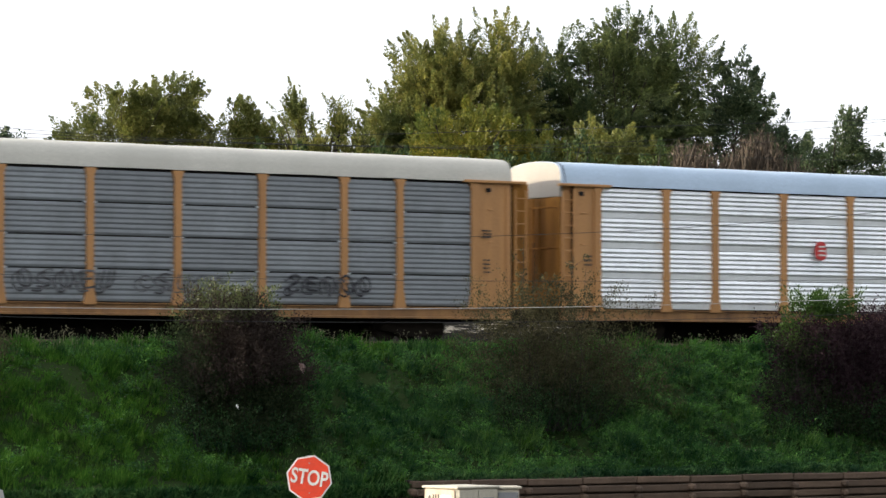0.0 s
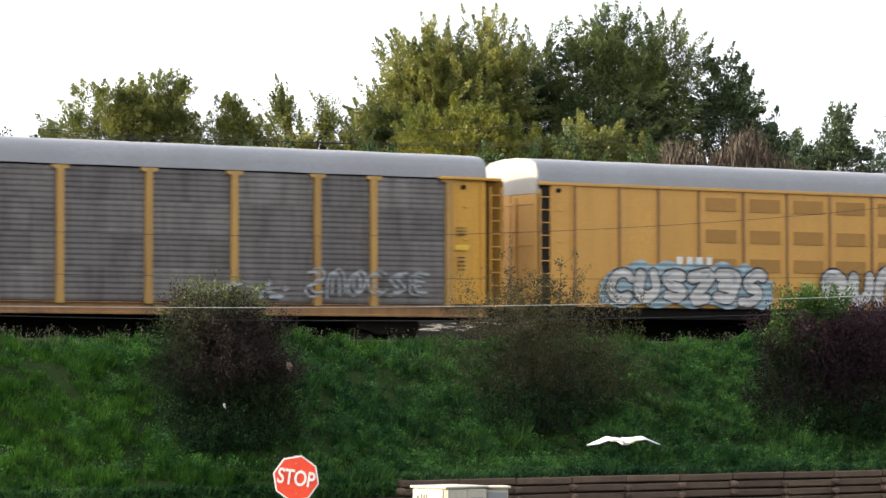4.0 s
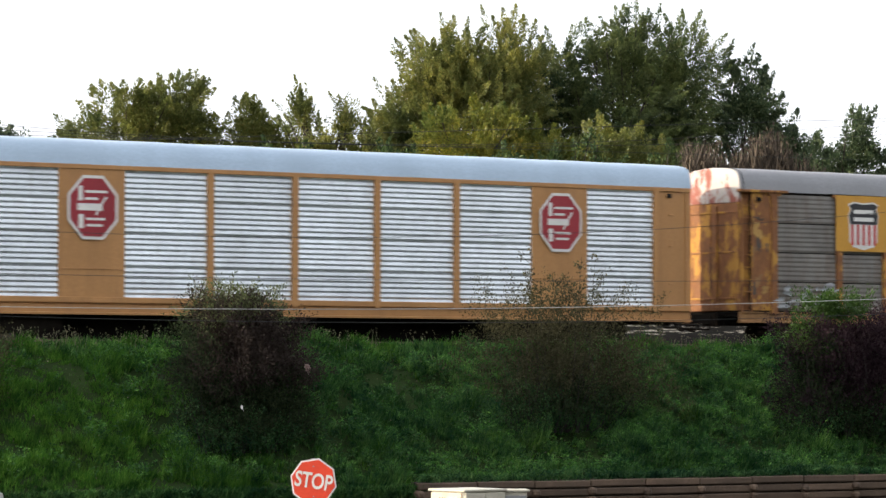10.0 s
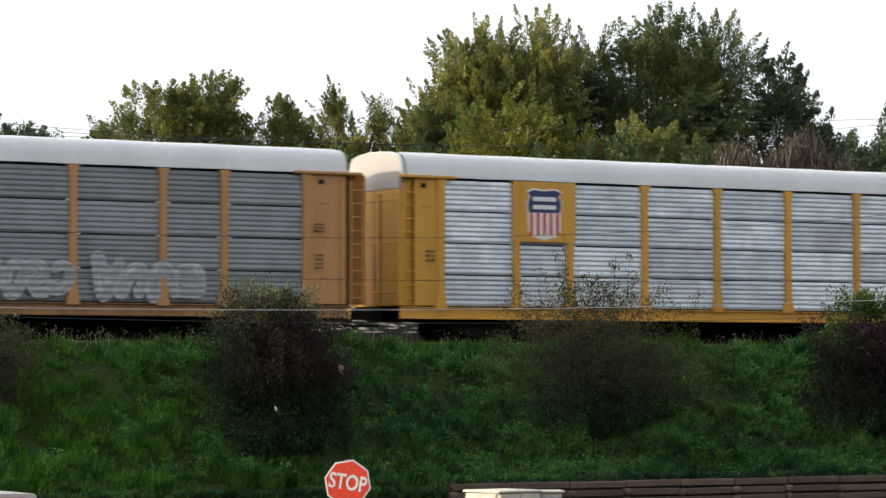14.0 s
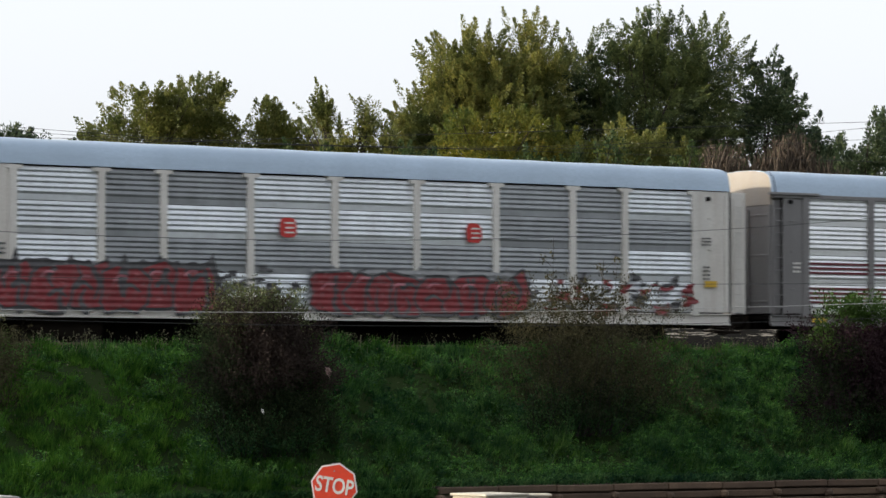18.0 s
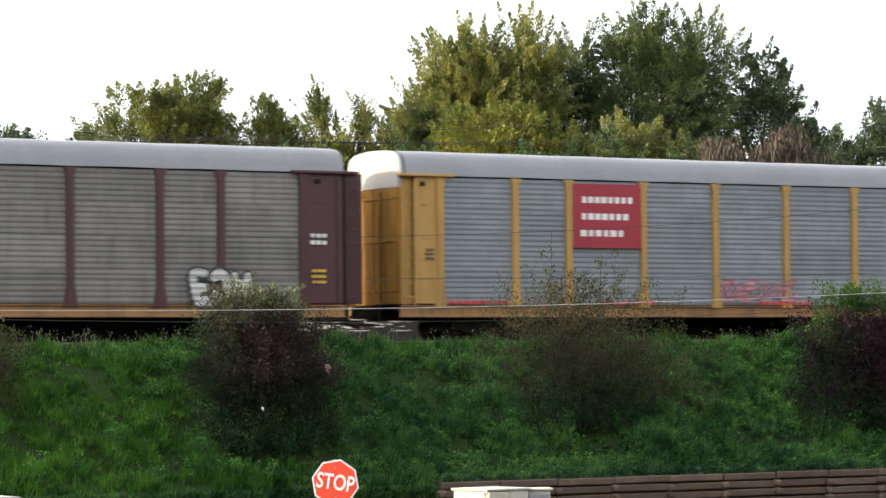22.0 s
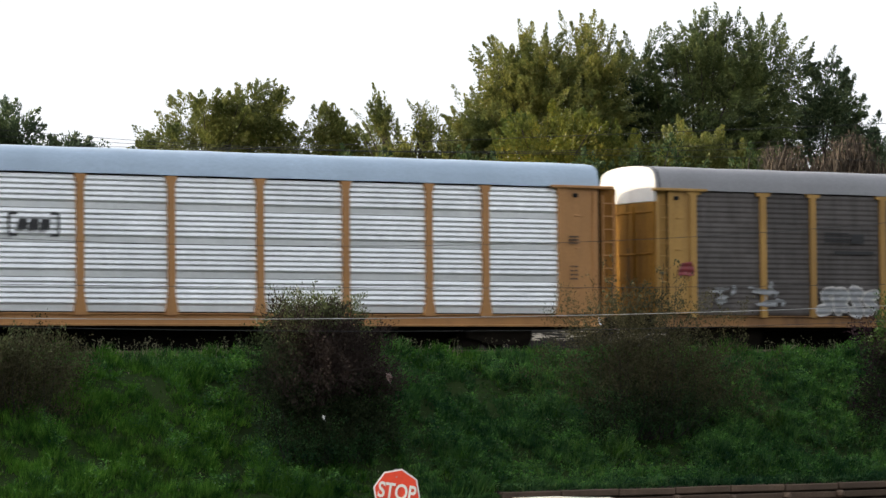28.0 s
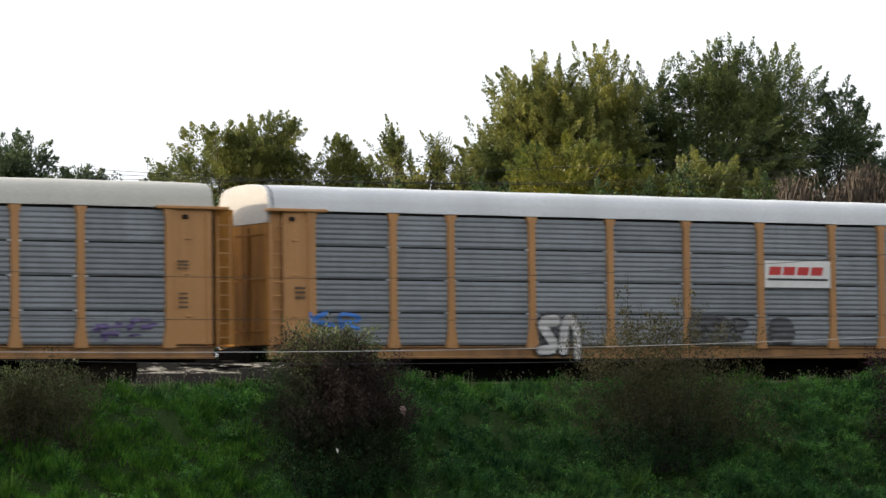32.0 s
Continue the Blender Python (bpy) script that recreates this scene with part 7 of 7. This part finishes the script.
slab(c, "logo_lettering", [rect(cx - 0.6, 3.4, 1.2, 0.26), rect(cx + 0.0, 3.02, 2.2, 0.1)] + stroke([(cx + 0.45, 3.15), (cx + 0.65, 3.45), (cx + 0.9, 3.55), (cx + 1.15, 3.42)], 0.18), P_WHITE, 1)
smudge(c, -24.0, -20.4, 1.2, 1.8, G_GREY, 58, 14)
slab(c, "pale_panel", [rect(-18.9, 1.55, 2.4, 0.85)], G_WHITE, 0, "pale painted patch")
piece(c, -5.2, -3.2, 1.1, 2.1, 3, G_WHITE, G_BLACK, 59)
smudge(c, -25.6, -25.0, 2.4, 3.6, G_GREY, 61, 6)
bars(c, "stencil", -0.9, 3.0, 0.6, 0.4, 2, P_WHITE, 0, 0.4, 3, 3)
bars(c, "stencil", -0.9, 1.9, 0.5, 0.5, 3, P_YELLOW, 0, 0.5, 3, 5)

c = add(rack_car("brown-grey rack car with a green and white flag badge", GREY_WARM, ORANGE, ROOF_GREY, sill=ORANGE_BROWN), -525.5)
x0, x1 = -POSTS[8], -POSTS[7]
cx = (x0 + x1) / 2
slab(c, "badge_plate", [rect(cx, 4.02, x1 - x0 + 0.35, 1.8)], ORANGE, 0, "orange badge plate")
slab(c, "flag_green", [[(cx - 0.6, 3.5), (cx + 0.55, 3.4), (cx - 0.55, 4.4)]], P_GREEN, 1, "green half of the flag")
slab(c, "flag_white", [[(cx + 0.57, 3.44), (cx + 0.65, 4.3), (cx - 0.5, 4.42)]], P_WHITE, 1, "white half of the flag")
mural(c, -17.6, -15.4, 1.0, 1.75, 3, G_GREY, G_RUST, 62, None, None, 0, 0.1, 0.14)
smudge(c, -15.6, -13.0, 1.1, 1.8, G_RUST, 64, 14)
mural(c, -9.6, -4.2, 1.0, 1.85, 6, G_WHITE, G_SOOT, 63, None, None, 0, 0.07, 0.12)
scribble(c, -26.0, -25.3, 2.2, 3.1, G_SOOT, 64, 3, 0.06)
slab(c, "pale_panel", [rect(-18.6, 1.6, 1.6, 0.4)], G_GREY, 0)
part("roof_patch", roof_mesh(3.4, ROOF_GALV), ROOF_GALV, c, "newer pale roof sheet", at=(-0.01, -0.003, 0.006))

c = add(rack_car("silver corrugated rack car with brown-orange posts", SILVER, ORANGE_BROWN, ROOF_GALV, style="new", pstyle="flare", end=ORANGE, sill=ORANGE_BROWN), -553.85)
slab(c, "logo_mark", [[(x + 0.12 * (z - 3.2), z) for x, z in rect(-7.55 + 0.5 * i, 3.2, 0.42, 0.2)] for i in range(4)], P_RED, 0, "small red wing logo")
scribble(c, -25.9, -25.2, 2.0, 2.8, G_WHITE, 65, 2, 0.07)
scribble(c, -2.6, -1.6, 1.35, 1.7, G_PURPLE, 66, 3, 0.05)
stencils(c, P_BLACK, 14)

c = add(rack_car("dark brown rack car with orange posts and ends", BROWN_SOOTY, ORANGE, ROOF_GREY, sill=ORANGE_BROWN), -582.4)
stencils(c, P_BLACK, 15)

c = add(rack_car("dark brown rack car with yellow posts and small dark logo", BROWN_SOOTY, YELLOW_PALE, ROOF_GREY, sill=ORANGE_BROWN, gable=OFFWHITE), -611.1)
cx = -(POSTS[6] + POSTS[7]) / 2
slab(c, "logo_stripe", [rect(cx - 0.5, 3.45 + 0.09 * i, 1.0, 0.045) for i in range(4)] + [rect(cx + 0.35, 3.55, 0.5, 0.3), rect(cx + 0.2, 3.1, 1.6, 0.1)], P_BLACK, 0, "dark logo of thin lines")
smudge(c, -24.4, -21.6, 1.4, 2.0, G_GREY, 67, 12)
piece(c, -20.2, -17.8, 1.05, 2.0, 4, G_GREY, G_WHITE, 68)
smudge(c, -14.6, -11.4, 1.5, 1.95, G_WHITE, 69, 9)
throwup(c, -8.4, -5.4, 1.0, 1.95, "kcan", G_WHITE, G_BLACK, 70)
slab(c, "red_mark", [blob(random.Random(3), -25.4, 2.5, 0.5, 0.5)], G_RED, 0)

c = add(rack_car("bright silver rack car with orange posts and bracket logo", SILVER, ORANGE, ROOF_GALV, style="new", pstyle="flare", sill=ORANGE), -639.75)
bracket(c, -(POSTS[6] + POSTS[7]) / 2, 3.5, 1.5, 0.6, P_BLACK, 0)
stencils(c, P_BLACK, 17)

c = add(rack_car("dark sooty rack car with navy ends and white roof", BROWN_DARK, BROWN_SOOTY, ROOF_WHITE, gable=RUSTY, style="lapped", pstyle="plain", end=NAVY, sill=BROWN, ledge=False, door=NAVY), -668.0)
scribble(c, -25.0, -22.0, 1.2, 1.8, G_GREY, 77, 4, 0.07)
smudge(c, -18.6, -14.6, 1.15, 1.8, G_GREY, 78, 12)
piece(c, -14.0, -11.8, 1.15, 1.9, 2, G_GREY, G_SOOT, 79)
scribble(c, -5.4, -3.2, 1.2, 1.8, G_TAN, 80, 3, 0.07)
bars(c, "stencil", -0.9, 2.95, 0.6, 0.35, 1, P_WHITE, 0, 0.3, 2, 3)
bars(c, "stencil", -0.9, 1.9, 0.55, 0.3, 2, P_WHITE, 0, 0.5, 3, 4)
bars(c, "stencil", -25.6, 1.75, 0.5, 0.3, 2, P_WHITE, 0, 0.4, 2, 5)

c = add(rack_car("orange rack car with silver panels and huge teal graffiti", SILVER_OLD, ORANGE, ROOF_GALV, gable=GABLE_ORANGE, style="tight", kind="T", pstyle="plain", door=SILVER_OLD, sill=BROWN, swap={(b, 0): ORANGE_BROWN for b in range(9)}), -696.5)
smudge(c, -25.8, -1.0, 1.5, 2.4, G_BROWN, 81, 90)
mural(c, -23.0, -14.6, 0.8, 2.35, 6, G_TEAL, G_BLACK, 82, G_MINT, None, 1, 0.12, 0.1)
mural(c, -13.6, -10.7, 1.1, 2.5, 2, G_TEAL, G_BLACK, 87, None, None, 1, 0.13, 0.16)
mural(c, -10.6, -2.6, 0.8, 2.4, 5, G_TEAL, G_BLACK, 88, G_MINT, None, 1, 0.12, 0.12)
slab(c, "graffiti_face", [blob(random.Random(4), -24.0, 1.6, 1.0, 1.5, 0, 18, 0.12)], G_GREEN, 2, "green sprayed figure")
slab(c, "graffiti_eye", [blob(random.Random(4), -24.0, 2.0, 0.4, 0.4, 0, 14, 0.05)], G_ICE, 3)

c = add(rack_car("blue-grey rack car with orange posts and white name panel", GREY, ORANGE, ROOF_WHITE, pstyle="flare", sill=ORANGE_BROWN), -724.8)
cx = -(POSTS[2] + POSTS[3]) / 2
slab(c, "name_plate", [rect(cx, 3.35, 2.6, 0.85)], P_WHITE, 0, "white name panel")
slab(c, "name_lettering", [[(x + 0.2 * (z - 3.4), z) for x, z in rect(cx - 0.9 + 0.55 * i, 3.45, 0.46, 0.26)] for i in range(4)], P_RED, 1)
slab(c, "name_stripe", [rect(cx, 3.18, 2.4, 0.07)], P_BLACK, 1)
piece(c, -17.4, -15.8, 0.75, 2.0, 2, G_WHITE, G_BLACK, 84)
piece(c, -11.8, -9.6, 1.2, 2.0, 4, G_SOOT, G_BLACK, 85)
slab(c, "graffiti_disc", [blob(random.Random(9), -8.2, 1.55, 0.95, 0.85, 0, 18, 0.04)], G_SOOT, 1)
scribble(c, -25.4, -23.4, 1.6, 2.0, G_BLUE, 86, 2, 0.12)
stencils(c, P_BLACK, 18)

c = add(rack_car("blue-grey rack car with orange posts and cream-grey roof", GREY, ORANGE, CREAM, pstyle="flare", sill=ORANGE_BROWN), -753.1)
smudge(c, -3.6, -1.6, 1.3, 1.8, G_PURPLE, 87, 6)
stencils(c, P_BLACK, 19)



def articulated(u):
    """Two-unit articulated rack car with ribbed orange sides and a black joint between the units."""
    total, joint = 43.4, 20.85
    car = thing("articulated_rack_car", "orange two-unit automobile rack car with louvred vents and graffiti", "freight car", "cars of the train")
    body = total - 1.95
    spans = ((0.0, joint - 0.6), (joint + 0.6, body))
    for a, b in spans:
        ln = b - a
        part("body", box(ln - 0.1, 2.9, 4.0, DARKGAP, 0.02, "unit_body"), DARKGAP, car, at=(-(a + b) / 2, 0.03, 2.98))
        part("roof", roof_mesh(ln, ROOF_GREY), ROOF_GREY, car, at=(-a, 0, 0))
        part("far_side", box(ln, 0.08, 3.86, AMBER, 0.02, "unit_far_side"), AMBER, car, at=(-(a + b) / 2, 1.47, 3.0))
    part("joint_bellows", roof_mesh(1.2, BLACK), BLACK, car, "black flexible joint cover", at=(-joint + 0.6, 0, 0.01))
    part("joint_skirt", box(1.14, 2.94, 4.2, BLACK, 0.03, "joint_skirt"), BLACK, car, at=(-joint, -0.06, 2.95))
    underframe(car, body, STEEL_DARK)
    ends(car, body, AMBER, WHITE, AMBER, 4.62, False, False, True)
    ribs = [1.4, 2.95, 4.5] + [6.2 + 1.83 * i for i in range(8)] + [joint - 0.6]
    ribs2 = [joint + 0.6] + [joint + 1.45 + 1.83 * i for i in range(8)] + [joint + 15.9, joint + 17.45, body - 2.1 + 0.7]
    rib = box(0.1, 0.09, 3.86, ORANGE_BROWN, 0.015, "rib")
    vent = box(1.25, 0.03, 0.44, P_VENT, 0.008, "vent")
    for seq, v0, v1 in ((ribs, 3, 10), (ribs2, 1, 8)):
        for i in range(len(seq) - 1):
            a, b = seq[i], seq[i + 1]
            part("side_sheet", box(b - a - 0.02, 0.05, 3.9, AMBER, 0.008, "side_sheet"), AMBER, car, at=(-(a + b) / 2, SIDE, 3.02))
            if v0 <= i < v1 or (seq is ribs2 and 1 <= i < 8):
                for z in (4.45, 3.42, 2.48, 1.6):
                    part("vent", vent, P_VENT, car, "louvred vent", at=(-(a + b) / 2, SIDE - 0.03, z))
        for x in seq:
            part("rib", rib, ORANGE_BROWN, car, at=(-x, SIDE - 0.03, 3.0))
    part("top_rail", box(body - 0.06, 0.1, 0.1, AMBER, 0.01, "top_rail_long"), AMBER, car, at=(-body / 2, SIDE - 0.03, 4.93))
    truck(car, -2.8)
    truck(car, -joint)
    truck(car, -body + 2.8)
    throwup(car, -joint + 1.5, -joint + 7.4, 1.1, 2.3, "snoemt", G_BLUE, G_PURPLE, 71, G_ICE, G_BLUE, 0, 0.38)
    smudge(car, -joint + 5.6, -joint + 8.2, 1.1, 2.2, G_YELLOW, 70, 10)
    throwup(car, -joint + 10.2, -joint + 14.3, 1.05, 2.6, "unsp", G_BLUE, G_ICE, 72, G_WHITE, G_RED, 0, 0.38)
    smudge(car, -joint + 0.8, -joint + 2.2, 1.3, 2.3, G_TAN, 73, 6)
    smudge(car, -joint + 14.4, -joint + 15.6, 1.5, 2.3, G_LIME, 74, 6)
    throwup(car, -body + 2.6, -body + 9.0, 1.1, 2.35, "cnszes", G_WHITE, G_BLACK, 75, G_GREY, G_ICE, 0, 0.3)
    throwup(car, -body + 11.4, -body + 18.2, 1.1, 2.5, "onumae", G_WHITE, G_BLACK, 76, G_GREY, None, 1, 0.36)
    smudge(car, -body + 10.4, -body + 12.0, 1.5, 2.0, G_LIME, 77, 8)
    smudge(car, -body + 17.6, -body + 19.2, 1.4, 2.3, G_LIME, 78, 8)
    bars(car, "stencil", -joint - 14.5, 2.6, 1.6, 0.3, 1, P_WHITE, 0, 0.2, 4, 4)
    slab(car, "placard", [rect(-1.65, 1.55, 0.7, 0.75)], OFFWHITE, 0, "large white sticker")
    slab(car, "placard_mark", [blob(random.Random(6), -1.7, 1.55, 0.4, 0.4, 0, 14, 0.15)], P_YELLOW, 1)
    slab(car, "small_placard", [rect(-3.35, 1.75, 0.5, 0.36)], P_WHITE, 0, "small white plate")
    slab(car, "small_placard_mark", [rect(-3.35, 1.75, 0.22, 0.18)], P_BLACK, 1)
    bars(car, "stencil", -4.9, 1.75, 1.1, 0.2, 1, P_RED, 0, 0.1, 6, 9)
    bars(car, "stencil", -1.7, 3.0, 0.45, 0.5, 4, P_BLACK, 0, 0.5, 2, 8)
    return add(car, u)


articulated(0.8)

# ---- what moves ----
def gull_pose(t, side, depth, z, turn=0.0, bank=0.0):
    p = spot(side, depth, z)
    return (t, pose(p.x, p.y, p.z, 0, bank, turn))


def motions():
    # the train runs at a steady speed
    for car, u in CARS:
        walk(car, [(t, pose(u + SPEED * t, TRACK_Y, 0)) for t in (0.0, 8.0, 16.0, 24.0, 32.0)])
    # the gull rises from the street, flies towards the camera and away along the street
    walk(GULL, [gull_pose(0.0, 5.87, 86.20, -4.53, -127),
        gull_pose(0.6, 5.15, 86.25, -4.29, -99),
        gull_pose(1.0, 3.87, 85.31, -4.19, -80),
        gull_pose(1.2, 3.11, 84.36, -3.98, -73, 6),
        gull_pose(1.4, 2.28, 83.41, -3.85, -59, -8),
        gull_pose(1.6, 1.67, 81.45, -3.54, -51),
        gull_pose(1.8, 1.01, 79.48, -3.09, -48),
        gull_pose(2.0, 0.65, 77.52, -2.78, -40, 16),
        gull_pose(2.2, 0.39, 74.54, -2.39, -37, 14),
        gull_pose(2.4, 0.26, 71.58, -2.25, -33, 22),
        gull_pose(2.6, 0.43, 68.60, -2.07, -29, 18),
        gull_pose(2.8, 0.65, 65.61, -1.99, -28, 10),
        gull_pose(3.0, 0.96, 62.63, -2.00, -27, 4),
        gull_pose(3.2, 1.28, 59.64, -1.98, -25),
        gull_pose(3.4, 1.66, 57.66, -2.11, -22),
        gull_pose(3.6, 2.06, 55.67, -2.08, -17),
        gull_pose(4.0, 3.08, 52.65, -2.12, -9),
        gull_pose(4.5, 4.70, 49.64, -2.15, 5),
        gull_pose(5.0, 7.05, 47.63, -2.21, 16),
        gull_pose(9.0, 40.0, 40.0, 4.0, 60), gull_pose(32.0, 260.0, 40.0, 30.0, 60)])
    flap = [(0.0, 10, 0), (0.8, -5, -15), (1.0, 38, 8), (1.2, 2, -25), (1.4, 5, 0), (1.6, 38, 0), (1.8, 2, -38), (2.0, 40, 5), (2.2, 8, -32), (2.4, 6, -2), (2.6, 34, -8), (2.8, 12, -32), (3.0, 36, -2), (3.2, 8, -30), (3.4, 30, 0), (3.5, 12, -32), (3.8, 34, 0), (4.0, 8, -30), (4.2, 34, 0), (4.4, 8, -30), (4.6, 34, 0), (4.8, 8, -30), (5.0, 30, 0), (32.0, 8, -10)]
    for s, inner, outer in GULL_WINGS:
        walk(inner, [(t, pose(s * 0.05, 0, 0.02, 0, -s * a, 0)) for t, a, b in flap])
        walk(outer, [(t, pose(s * 0.27, 0, 0, 0, -s * b, 0)) for t, a, b in flap])



motions()
